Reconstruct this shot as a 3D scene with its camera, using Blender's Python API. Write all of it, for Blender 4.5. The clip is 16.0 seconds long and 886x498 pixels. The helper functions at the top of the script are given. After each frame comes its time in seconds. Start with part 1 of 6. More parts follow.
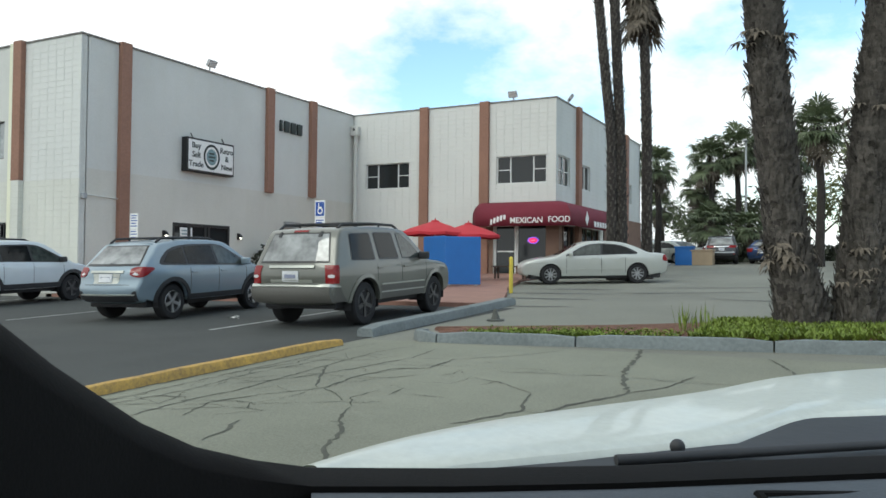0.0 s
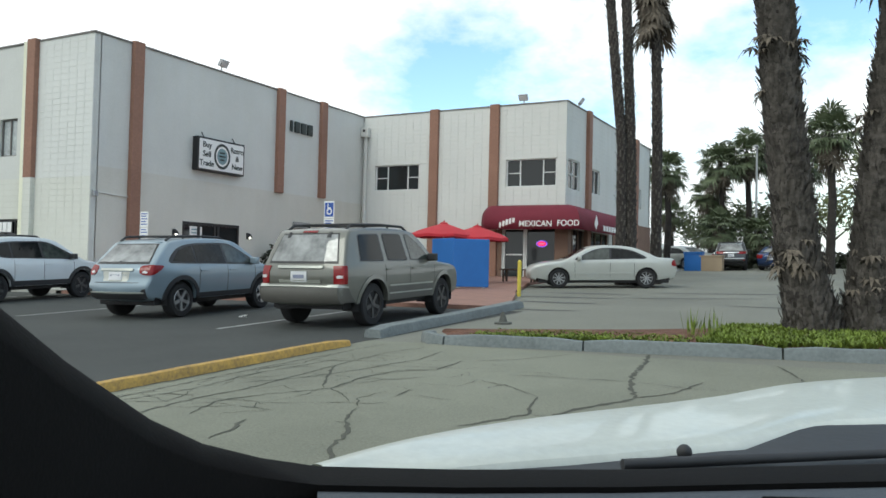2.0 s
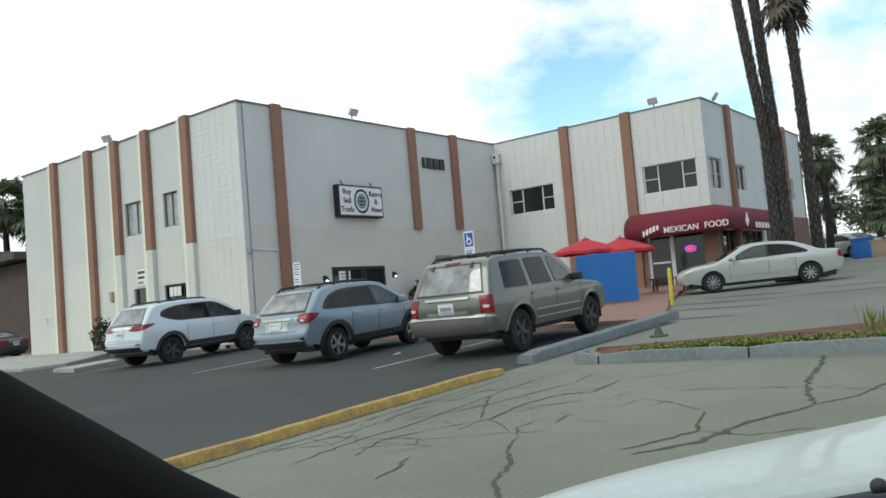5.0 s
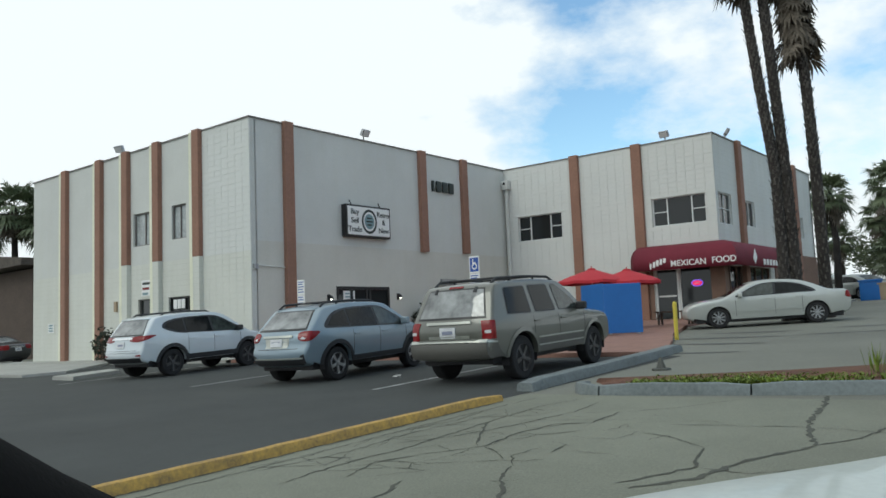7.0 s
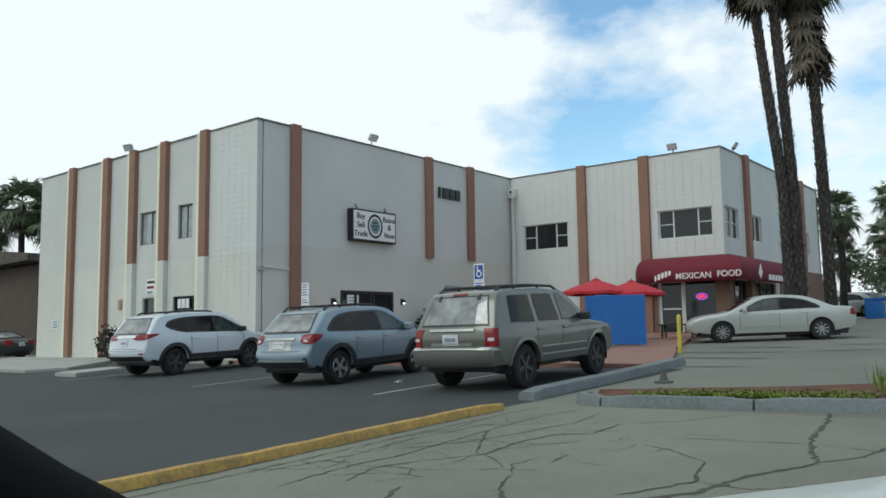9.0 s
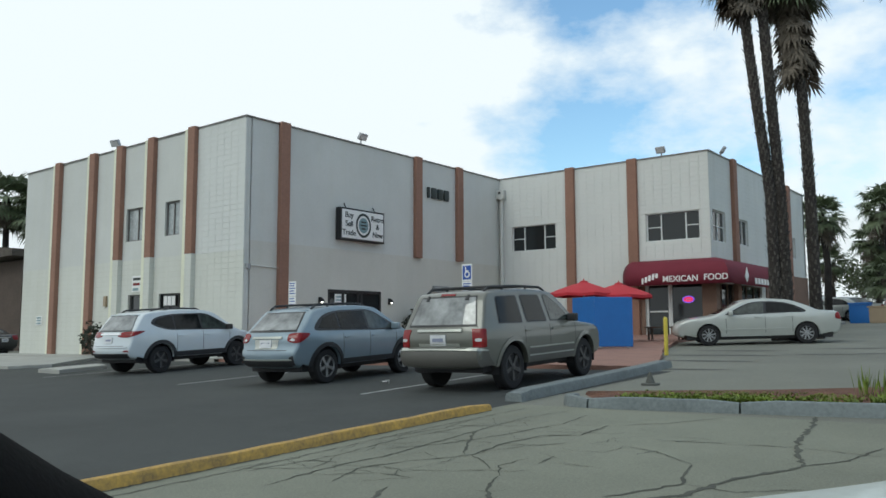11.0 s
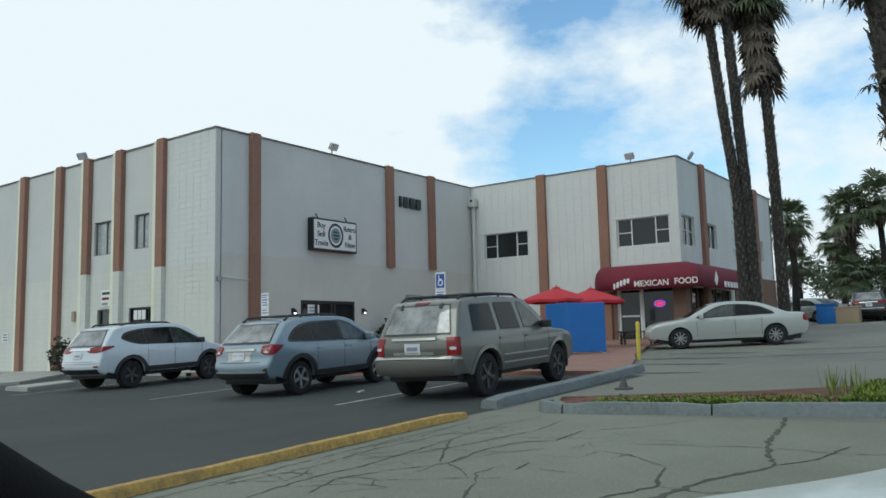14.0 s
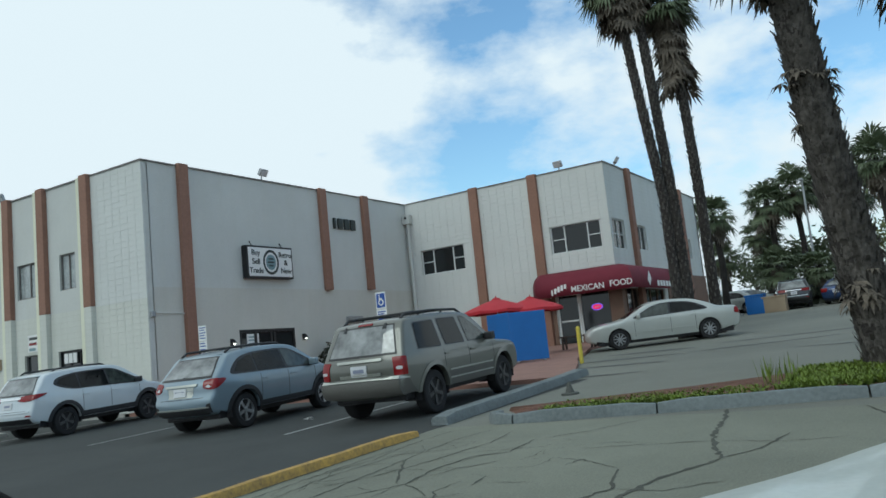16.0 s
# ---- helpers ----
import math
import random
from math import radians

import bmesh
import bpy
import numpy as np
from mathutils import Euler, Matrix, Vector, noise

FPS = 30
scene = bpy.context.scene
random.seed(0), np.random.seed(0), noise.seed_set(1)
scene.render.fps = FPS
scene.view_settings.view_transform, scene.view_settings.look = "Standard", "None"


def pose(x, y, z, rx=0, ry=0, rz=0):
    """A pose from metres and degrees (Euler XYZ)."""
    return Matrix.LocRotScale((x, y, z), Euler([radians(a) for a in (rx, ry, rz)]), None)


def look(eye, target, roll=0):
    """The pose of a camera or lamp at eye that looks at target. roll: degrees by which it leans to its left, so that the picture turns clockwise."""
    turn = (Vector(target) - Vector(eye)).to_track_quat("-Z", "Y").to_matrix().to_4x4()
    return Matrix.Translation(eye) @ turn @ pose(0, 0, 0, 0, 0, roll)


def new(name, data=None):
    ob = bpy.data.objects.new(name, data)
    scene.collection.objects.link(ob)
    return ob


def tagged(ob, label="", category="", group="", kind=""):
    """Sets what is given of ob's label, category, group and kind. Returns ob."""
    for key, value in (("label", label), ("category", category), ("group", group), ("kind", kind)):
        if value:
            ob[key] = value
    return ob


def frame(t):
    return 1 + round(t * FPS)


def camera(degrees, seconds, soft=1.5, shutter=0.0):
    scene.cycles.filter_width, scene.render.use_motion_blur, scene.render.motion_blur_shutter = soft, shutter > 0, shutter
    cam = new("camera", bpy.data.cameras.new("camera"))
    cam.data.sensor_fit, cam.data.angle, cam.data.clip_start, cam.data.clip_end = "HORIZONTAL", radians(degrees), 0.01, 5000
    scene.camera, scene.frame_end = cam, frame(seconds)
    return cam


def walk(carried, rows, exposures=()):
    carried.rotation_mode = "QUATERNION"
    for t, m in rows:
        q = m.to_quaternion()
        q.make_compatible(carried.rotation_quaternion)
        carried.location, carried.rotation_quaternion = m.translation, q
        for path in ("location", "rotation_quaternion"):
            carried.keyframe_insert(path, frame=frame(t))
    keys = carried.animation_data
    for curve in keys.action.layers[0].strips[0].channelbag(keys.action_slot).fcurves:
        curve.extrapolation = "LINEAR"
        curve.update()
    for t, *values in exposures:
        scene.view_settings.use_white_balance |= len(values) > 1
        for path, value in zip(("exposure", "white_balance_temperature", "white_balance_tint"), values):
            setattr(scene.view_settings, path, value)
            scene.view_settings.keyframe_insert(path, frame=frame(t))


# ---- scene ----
cam = camera(58.55, 16.0, soft=1.6)
PATH = [
    (0, pose(0.011, -0.084, 1.268, 91.28, 0, 27.69) @ pose(0, 0, 0, 0, 0, 0.61)),
    (0.5, pose(0.021, -0.091, 1.269, 91.50, 0, 27.34) @ pose(0, 0, 0, 0, 0, 0.45)),
    (1, pose(0.003, -0.066, 1.260, 91.48, 0, 28.43) @ pose(0, 0, 0, 0, 0, 1.10)),
    (1.5, pose(0.003, -0.075, 1.263, 91.78, 0, 27.69) @ pose(0, 0, 0, 0, 0, 0.80)),
    (2, pose(0.011, -0.085, 1.267, 91.43, 0, 28.31) @ pose(0, 0, 0, 0, 0, 1.40)),
    (2.5, pose(0.004, -0.076, 1.263, 91.52, 0, 27.90) @ pose(0, 0, 0, 0, 0, 1.16)),
    (3, pose(0.004, -0.071, 1.261, 91.49, 0, 28.10) @ pose(0, 0, 0, 0, 0, 1.16)),
    (3.5, pose(0.010, -0.083, 1.266, 91.62, 0, 28.22) @ pose(0, 0, 0, 0, 0, 1.04)),
    (4, pose(0.012, -0.081, 1.265, 91.18, 0, 28.13) @ pose(0, 0, 0, 0, 0, 0.97)),
    (4.5, pose(0.006, -0.083, 1.267, 92.91, 0, 31.15) @ pose(0, 0, 0, 0, 0, 0.60)),
    (5, pose(0.005, -0.036, 1.293, 93.47, 0, 38.56) @ pose(0, 0, 0, 0, 0, -4.78)),
    (5.2, pose(-0.011, -0.012, 1.306, 94.20, 0, 38.15) @ pose(0, 0, 0, 0, 0, -4.12)),
    (7.5, pose(0.010, 0.028, 1.272, 95.41, 0, 39.18) @ pose(0, 0, 0, 0, 0, -1.55)),
    (8, pose(-0.006, 0.012, 1.286, 95.74, 0, 38.89) @ pose(0, 0, 0, 0, 0, -0.51)),
    (8.5, pose(0.010, 0.017, 1.276, 95.96, 0, 38.86) @ pose(0, 0, 0, 0, 0, -0.60)),
    (9, pose(0.006, 0.024, 1.276, 95.74, 0, 39.32) @ pose(0, 0, 0, 0, 0, -0.76)),
    (9.2, pose(0.012, 0.019, 1.274, 95.71, 0, 39.02) @ pose(0, 0, 0, 0, 0, -0.49)),
    (11.3, pose(-0.023, 0.033, 1.275, 95.79, 0, 38.15) @ pose(0, 0, 0, 0, 0, -0.03)),
    (11.5, pose(-0.005, 0.002, 1.287, 96.06, 0, 37.83) @ pose(0, 0, 0, 0, 0, 0.10)),
    (12, pose(0.004, -0.005, 1.290, 95.70, 0, 37.53) @ pose(0, 0, 0, 0, 0, -0.16)),
    (12.5, pose(-0.006, 0.001, 1.286, 95.79, 0, 37.31) @ pose(0, 0, 0, 0, 0, -0.50)),
    (13, pose(-0.003, 0.005, 1.279, 95.68, 0, 36.91) @ pose(0, 0, 0, 0, 0, -0.95)),
    (13.5, pose(-0.003, 0.006, 1.277, 97.39, 0, 36.42) @ pose(0, 0, 0, 0, 0, -0.58)),
    (14, pose(-0.004, 0.008, 1.275, 96.34, 0, 36.44) @ pose(0, 0, 0, 0, 0, -1.33)),
    (14.5, pose(0.006, -0.008, 1.286, 94.73, 0, 35.34) @ pose(0, 0, 0, 0, 0, -1.61)),
    (15, pose(-0.017, -0.067, 1.302, 93.98, 0, 31.13) @ pose(0, 0, 0, 0, 0, 0.78)),
    (15.5, pose(-0.028, -0.041, 1.286, 95.57, 0, 31.39) @ pose(0, 0, 0, 0, 0, -0.48)),
    (16, pose(-0.025, -0.053, 1.303, 97.22, 0, 31.69) @ pose(0, 0, 0, 0, 0, -5.83)),
]
walk(cam, PATH, [(0, 0.17, 6250, 1), (4.3, 0.17, 6250, 1), (5.2, 0.04, 6250, 1), (7.5, -0.24, 6150, 0), (13, -0.26, 6000, -1), (14.5, -0.35, 5900, -2), (15.3, -0.22, 5850, -2), (16, -0.4, 5750, -4)])

# ---- light ----
world = bpy.data.worlds.new("sky")
scene.world = world
world.use_nodes = True
wt = world.node_tree
wt.nodes.clear()


SUN_DIR = Vector((-0.20, -0.70, 0.68)).normalized()
SUN_ELEV = math.asin(SUN_DIR.z)
SUN_ROT = math.atan2(SUN_DIR.x, SUN_DIR.y)
sky = wt.nodes.new("ShaderNodeTexSky")
sky.sky_type, sky.sun_disc = "NISHITA", False
sky.sun_elevation, sky.sun_rotation = SUN_ELEV, SUN_ROT
sky.dust_density, sky.air_density = 1.0, 1.3
sky_gain = wt.nodes.new("ShaderNodeVectorMath")
sky_gain.operation = "MULTIPLY"
sky_gain.inputs[1].default_value = (0.170, 0.191, 0.208)
wt.links.new(sky.outputs[0], sky_gain.inputs[0])
tc = wt.nodes.new("ShaderNodeTexCoord")
mp = wt.nodes.new("ShaderNodeMapping")
mp.inputs["Scale"].default_value = (1.4, 1.4, 2.7)
wt.links.new(tc.outputs["Generated"], mp.inputs[0])
cl = wt.nodes.new("ShaderNodeTexNoise")
cl.inputs["Scale"].default_value, cl.inputs["Detail"].default_value, cl.inputs["Roughness"].default_value = 2.6, 9.0, 0.58
wt.links.new(mp.outputs[0], cl.inputs["Vector"])
# one opening in the cloud, to the north; thicker cloud elsewhere and towards the horizon
sep = wt.nodes.new("ShaderNodeSeparateXYZ")
wt.links.new(tc.outputs["Generated"], sep.inputs[0])
dotn = wt.nodes.new("ShaderNodeVectorMath")
dotn.operation = "DOT_PRODUCT"
dotn.inputs[1].default_value = (-0.20, 0.915, 0.342)
wt.links.new(tc.outputs["Generated"], dotn.inputs[0])
thick = wt.nodes.new("ShaderNodeMapRange")
thick.interpolation_type = "SMOOTHSTEP"
thick.inputs["From Min"].default_value, thick.inputs["From Max"].default_value = 0.78, 0.955
thick.inputs["To Min"].default_value, thick.inputs["To Max"].default_value = 0.15, -0.10
wt.links.new(dotn.outputs["Value"], thick.inputs["Value"])
total = wt.nodes.new("ShaderNodeMath")
total.operation = "ADD"
wt.links.new(cl.outputs["Fac"], total.inputs[0])
wt.links.new(thick.outputs[0], total.inputs[1])
ramp = wt.nodes.new("ShaderNodeValToRGB")
ramp.color_ramp.elements[0].position, ramp.color_ramp.elements[1].position = 0.42, 0.60
low = wt.nodes.new("ShaderNodeMapRange")
low.inputs["From Min"].default_value, low.inputs["From Max"].default_value = 0.02, 0.30
low.inputs["To Min"].default_value, low.inputs["To Max"].default_value = 0.22, 0.0
wt.links.new(sep.outputs[2], low.inputs["Value"])
total2 = wt.nodes.new("ShaderNodeMath")
total2.operation = "ADD"
wt.links.new(total.outputs[0], total2.inputs[0])
wt.links.new(low.outputs[0], total2.inputs[1])
# thinner cloud away from the sun's side
thin = wt.nodes.new("ShaderNodeMath")
thin.operation = "MULTIPLY_ADD"
thin.inputs[1].default_value = -0.22
wt.links.new(sep.outputs[0], thin.inputs[0])
wt.links.new(total2.outputs[0], thin.inputs[2])
wt.links.new(thin.outputs[0], ramp.inputs[0])
cmix = wt.nodes.new("ShaderNodeMix")
cmix.data_type = "RGBA"
cmix.inputs[7].default_value = (1.16, 1.15, 1.175, 1)
wt.links.new(ramp.outputs[0], cmix.inputs[0])
wt.links.new(sky_gain.outputs[0], cmix.inputs[6])
bg = wt.nodes.new("ShaderNodeBackground")
bg.inputs["Strength"].default_value = 1.0
wt.links.new(cmix.outputs[2], bg.inputs["Color"])
wo = wt.nodes.new("ShaderNodeOutputWorld")
wt.links.new(bg.outputs[0], wo.inputs["Surface"])

sun_data = bpy.data.lights.new("sun", "SUN")
sun_data.energy, sun_data.angle, sun_data.color = 0.8, radians(22), (1.0, 0.95, 0.87)
sun = new("sun", sun_data)
sun.matrix_world = look(SUN_DIR * 60, (0, 0, 0))


# ---- materials ----
def mat(name, col, rough=0.7, metal=0.0, var=0.12, fine=40.0, coarse=1.5, bump=0.15, dist=0.004, tint=None, alpha=None,
        emit=None, coat=0.0, spec=0.5, use_object=False):
    m = bpy.data.materials.new(name)
    m.use_nodes = True
    t = m.node_tree
    b = t.nodes["Principled BSDF"]
    b.inputs["Roughness"].default_value, b.inputs["Metallic"].default_value = rough, metal
    b.inputs["Specular IOR Level"].default_value = spec
    if coat:
        b.inputs["Coat Weight"].default_value, b.inputs["Coat Roughness"].default_value = coat, 0.05
    if emit:
        b.inputs["Emission Color"].default_value = (*emit[:3], 1)
        b.inputs["Emission Strength"].default_value = emit[3]
    if var <= 0:
        b.inputs["Base Color"].default_value = (*col, 1)
        return m
    if use_object:
        pos = t.nodes.new("ShaderNodeTexCoord").outputs["Object"]
    else:
        pos = t.nodes.new("ShaderNodeNewGeometry").outputs["Position"]
    n1, n2 = t.nodes.new("ShaderNodeTexNoise"), t.nodes.new("ShaderNodeTexNoise")
    for n, sc, de in ((n1, coarse, 6), (n2, fine, 3)):
        n.inputs["Scale"].default_value, n.inputs["Detail"].default_value = sc, de
        n.inputs["Roughness"].default_value = 0.6
        t.links.new(pos, n.inputs["Vector"])
    add = t.nodes.new("ShaderNodeMath")
    add.operation = "ADD"
    t.links.new(n1.outputs["Fac"], add.inputs[0])
    t.links.new(n2.outputs["Fac"], add.inputs[1])
    r = t.nodes.new("ShaderNodeValToRGB")
    lo = tint if tint else tuple(c * (1 - 2.2 * var) for c in col)
    hi = tuple(min(1, c * (1 + 1.6 * var)) for c in col)
    r.color_ramp.elements[0].position, r.color_ramp.elements[1].position = 0.30, 0.72
    r.color_ramp.elements[0].color, r.color_ramp.elements[1].color = (*lo, 1), (*hi, 1)
    half = t.nodes.new("ShaderNodeMath")
    half.operation = "MULTIPLY"
    half.inputs[1].default_value = 0.5
    t.links.new(add.outputs[0], half.inputs[0])
    t.links.new(half.outputs[0], r.inputs[0])
    t.links.new(r.outputs[0], b.inputs["Base Color"])
    if bump:
        bn = t.nodes.new("ShaderNodeBump")
        bn.inputs["Strength"].default_value, bn.inputs["Distance"].default_value = bump, dist
        t.links.new(n2.outputs["Fac"], bn.inputs["Height"])
        t.links.new(bn.outputs[0], b.inputs["Normal"])
    return m


def block_wall_mat(name, col, scored=True, streak=0.955):
    """Painted concrete block: soft joints every 0.2 m, rain streaks, uneven paint."""
    m = mat(name, col, 0.85, var=0.05, fine=25, coarse=0.5, bump=0.25, dist=0.004)
    t = m.node_tree
    b = t.nodes["Principled BSDF"]
    geo = t.nodes.new("ShaderNodeNewGeometry")
    sp = t.nodes.new("ShaderNodeSeparateXYZ")
    t.links.new(geo.outputs["Position"], sp.inputs[0])
    along = t.nodes.new("ShaderNodeMath")
    along.operation = "ADD"
    t.links.new(sp.outputs[0], along.inputs[0])
    t.links.new(sp.outputs[1], along.inputs[1])
    cb = t.nodes.new("ShaderNodeCombineXYZ")
    t.links.new(along.outputs[0], cb.inputs[0])
    t.links.new(sp.outputs[2], cb.inputs[1])
    br = t.nodes.new("ShaderNodeTexBrick")
    br.offset = 0.0
    br.inputs["Scale"].default_value = 1.0
    br.inputs["Brick Width"].default_value, br.inputs["Row Height"].default_value = 0.4, 0.2
    br.inputs["Mortar Size"].default_value, br.inputs["Mortar Smooth"].default_value = 0.009, 0.6
    br.inputs["Color1"].default_value = br.inputs["Color2"].default_value = (1, 1, 1, 1)
    br.inputs["Mortar"].default_value = (0.90, 0.90, 0.88, 1)
    t.links.new(cb.outputs[0], br.inputs["Vector"])
    # rain streaks run down from the parapet
    st = t.nodes.new("ShaderNodeTexNoise")
    st.inputs["Scale"].default_value, st.inputs["Detail"].default_value = 1.0, 5
    cs = t.nodes.new("ShaderNodeVectorMath")
    cs.operation = "MULTIPLY"
    cs.inputs[1].default_value = (2.2, 0.16, 1)
    t.links.new(cb.outputs[0], cs.inputs[0])
    t.links.new(cs.outputs[0], st.inputs["Vector"])
    sr = t.nodes.new("ShaderNodeValToRGB")
    sr.color_ramp.elements[0].position, sr.color_ramp.elements[1].position = 0.35, 0.6
    sr.color_ramp.elements[0].color = (streak, streak, streak - 0.015, 1)
    t.links.new(st.outputs["Fac"], sr.inputs[0])
    mul = t.nodes.new("ShaderNodeMix")
    mul.data_type, mul.blend_type = "RGBA", "MULTIPLY"
    mul.inputs[0].default_value = 1.0
    src = b.inputs["Base Color"].links[0].from_socket
    t.links.new(src, mul.inputs[6])
    t.links.new(sr.outputs[0], mul.inputs[7])
    mul2 = t.nodes.new("ShaderNodeMix")
    mul2.data_type, mul2.blend_type = "RGBA", "MULTIPLY"
    mul2.inputs[0].default_value = 1.0 if scored else 0.12
    t.links.new(mul.outputs[2], mul2.inputs[6])
    t.links.new(br.outputs["Color"], mul2.inputs[7])
    t.links.new(mul2.outputs[2], b.inputs["Base Color"])
    bn = t.nodes.new("ShaderNodeBump")
    bn.inputs["Strength"].default_value, bn.inputs["Distance"].default_value = 0.5 if scored else 0.04, 0.01
    inv = t.nodes.new("ShaderNodeMath")
    inv.operation = "SUBTRACT"
    inv.inputs[0].default_value = 1.0
    t.links.new(br.outputs["Fac"], inv.inputs[1])
    t.links.new(inv.outputs[0], bn.inputs["Height"])
    old = b.inputs["Normal"].links[0].from_node
    t.links.new(old.outputs[0], bn.inputs["Normal"])
    t.links.new(bn.outputs[0], b.inputs["Normal"])
    return m


def glass_mat(name, col, rough=0.03):
    m = mat(name, col, rough, var=0, spec=0.45)
    return m


M_BLOCK = block_wall_mat("painted_block", (0.66, 0.672, 0.64), True)
M_BLOCKFACE = mat("painted_block_face", (0.66, 0.672, 0.64), 0.85, var=0.035, fine=25, coarse=0.5, bump=0.25)
M_SMOOTH = block_wall_mat("painted_wall", (0.60, 0.61, 0.58), False, 0.985)
M_LOWER = block_wall_mat("painted_wall_lower", (0.635, 0.642, 0.585), True)
M_JOINT = mat("block_joint", (0.57, 0.58, 0.545), 0.9, var=0.08)
M_LOWFACE = mat("cream_block_face", (0.645, 0.652, 0.59), 0.85, var=0.045, fine=25, coarse=0.5, bump=0.25)
M_SMOOTHLOW = block_wall_mat("beige_wall_lower", (0.585, 0.575, 0.52), False, 0.975)
M_CREAM = mat("cream_paint", (0.76, 0.76, 0.60), 0.8, var=0.05, fine=20, coarse=1.0)
M_PIL = mat("terracotta_paint", (0.28, 0.152, 0.106), 0.8, var=0.10, fine=12, coarse=0.8)
M_CAP = mat("metal_coping", (0.16, 0.15, 0.14), 0.5, var=0.1)
M_ASPHALT = mat("asphalt", (0.043, 0.047, 0.044), 0.88, var=0.26, fine=90, coarse=0.35, bump=0.6, dist=0.006)
M_CONC = mat("old_concrete", (0.190, 0.196, 0.150), 0.9, var=0.20, fine=60, coarse=0.33, bump=0.4, dist=0.004)
M_LOT = mat("worn_lot", (0.180, 0.182, 0.150), 0.9, var=0.18, fine=50, coarse=0.22, bump=0.4, dist=0.004)
M_CRACK = mat("crack_dirt", (0.075, 0.077, 0.060), 0.95, var=0.2)
M_YELLOW = mat("yellow_curb_paint", (0.44, 0.275, 0.055), 0.8, var=0.26, fine=22, coarse=4.0, tint=(0.17, 0.12, 0.06))
M_CURB = mat("grey_curb_paint", (0.165, 0.188, 0.188), 0.8, var=0.16, fine=20, coarse=2.0)
M_WALKWAY = mat("sidewalk_concrete", (0.36, 0.36, 0.33), 0.9, var=0.1, fine=40, coarse=0.8)
M_PAVER = mat("red_paver", (0.27, 0.15, 0.115), 0.9, var=0.15, fine=30, coarse=2)
M_MULCH = mat("red_mulch", (0.16, 0.075, 0.045), 0.95, var=0.35, fine=50, coarse=4, bump=1.0, dist=0.03)
M_AWN = mat("burgundy_canvas", (0.155, 0.012, 0.028), 0.8, var=0.10, fine=200, coarse=1.5)
M_WHITE = mat("white_paint", (0.78, 0.78, 0.76), 0.5, var=0.03)
M_FRAME = mat("white_window_frame", (0.70, 0.72, 0.70), 0.45, var=0.03)
M_BLACK = mat("black_paint", (0.012, 0.012, 0.013), 0.5, var=0.1)
M_GLASS = glass_mat("dark_window_glass", (0.018, 0.021, 0.022), 0.05)
M_CARGLASS = mat("tinted_car_glass", (0.010, 0.012, 0.012), 0.03, var=0.4, fine=7, coarse=3.0, bump=0, spec=0.2, tint=(0.003, 0.003, 0.004), use_object=True)
M_CARTRIM = mat("black_window_seal", (0.012, 0.012, 0.013), 0.4, var=0.1)
# opaque pane; daylight showing through is put into its lighter colour
M_FRONTGLASS = mat("front_glass_painted_daylight", (0.055, 0.066, 0.060), 0.04, var=0.4, fine=5, coarse=2.0, bump=0, spec=0.5, use_object=True)
# cloud reflections are painted into this glass as a pale mottled colour
M_REARGLASS = mat("rear_glass_painted_sky", (0.25, 0.26, 0.255), 0.05, var=0.35, fine=3.2, coarse=1.5, bump=0, spec=0.8, tint=(0.02, 0.022, 0.022), use_object=True)
M_PALEGLASS = mat("pale_curtained_glass", (0.36, 0.39, 0.39), 0.08, var=0.20, fine=14, coarse=2.5, bump=0, spec=0.7)
M_TYRE = mat("tyre_rubber", (0.014, 0.014, 0.015), 0.85, var=0.15)
M_RIM = mat("alloy_rim", (0.36, 0.37, 0.38), 0.35, 0.8, var=0.05)
M_RIMDARK = mat("dark_wheel_gap", (0.02, 0.02, 0.022), 0.6, var=0.1)
M_PLASTIC = mat("black_plastic", (0.022, 0.023, 0.025), 0.6, var=0.12)
M_CHROME = mat("chrome", (0.75, 0.76, 0.77), 0.15, 1.0, var=0)
M_TAIL = mat("red_lamp_lens", (0.20, 0.008, 0.010), 0.25, var=0.15, fine=30, coarse=6, coat=0.15, spec=0.3)
M_CLEAR = mat("clear_lamp_lens", (0.62, 0.62, 0.62), 0.15, var=0.03, coat=0.5)
M_PLATE = mat("plate_white", (0.62, 0.63, 0.64), 0.5, var=0.04)
M_PLATEBAR = mat("plate_bar", (0.22, 0.24, 0.32), 0.5, var=0)
M_BLUE = mat("blue_panel", (0.016, 0.125, 0.40), 0.5, var=0.07, coarse=2)
M_UMB = mat("red_umbrella_cloth", (0.44, 0.018, 0.030), 0.75, var=0.08)
M_STEEL = mat("galvanised_steel", (0.38, 0.39, 0.40), 0.45, 0.6, var=0.1)
M_SIGNBLUE = mat("sign_blue", (0.015, 0.07, 0.32), 0.4, var=0)
M_POSTY = mat("bollard_yellow", (0.56, 0.46, 0.06), 0.6, var=0.12, fine=20)
M_NUM = mat("dark_sign_letters", (0.022, 0.03, 0.026), 0.5, var=0)
M_EMBLEM = mat("emblem_grey", (0.20, 0.30, 0.32), 0.6, var=0.1)
M_TRUNK = mat("palm_trunk", (0.034, 0.029, 0.025), 0.95, var=0.30, fine=14, coarse=2.2, bump=1.0, dist=0.05)
M_BOOT = mat("palm_boot", (0.085, 0.076, 0.066), 0.95, var=0.40, fine=14, coarse=5, bump=0.6, dist=0.02)
M_DEAD = mat("dead_frond", (0.125, 0.105, 0.080), 0.9, var=0.45, fine=14, coarse=5, tint=(0.035, 0.029, 0.022))
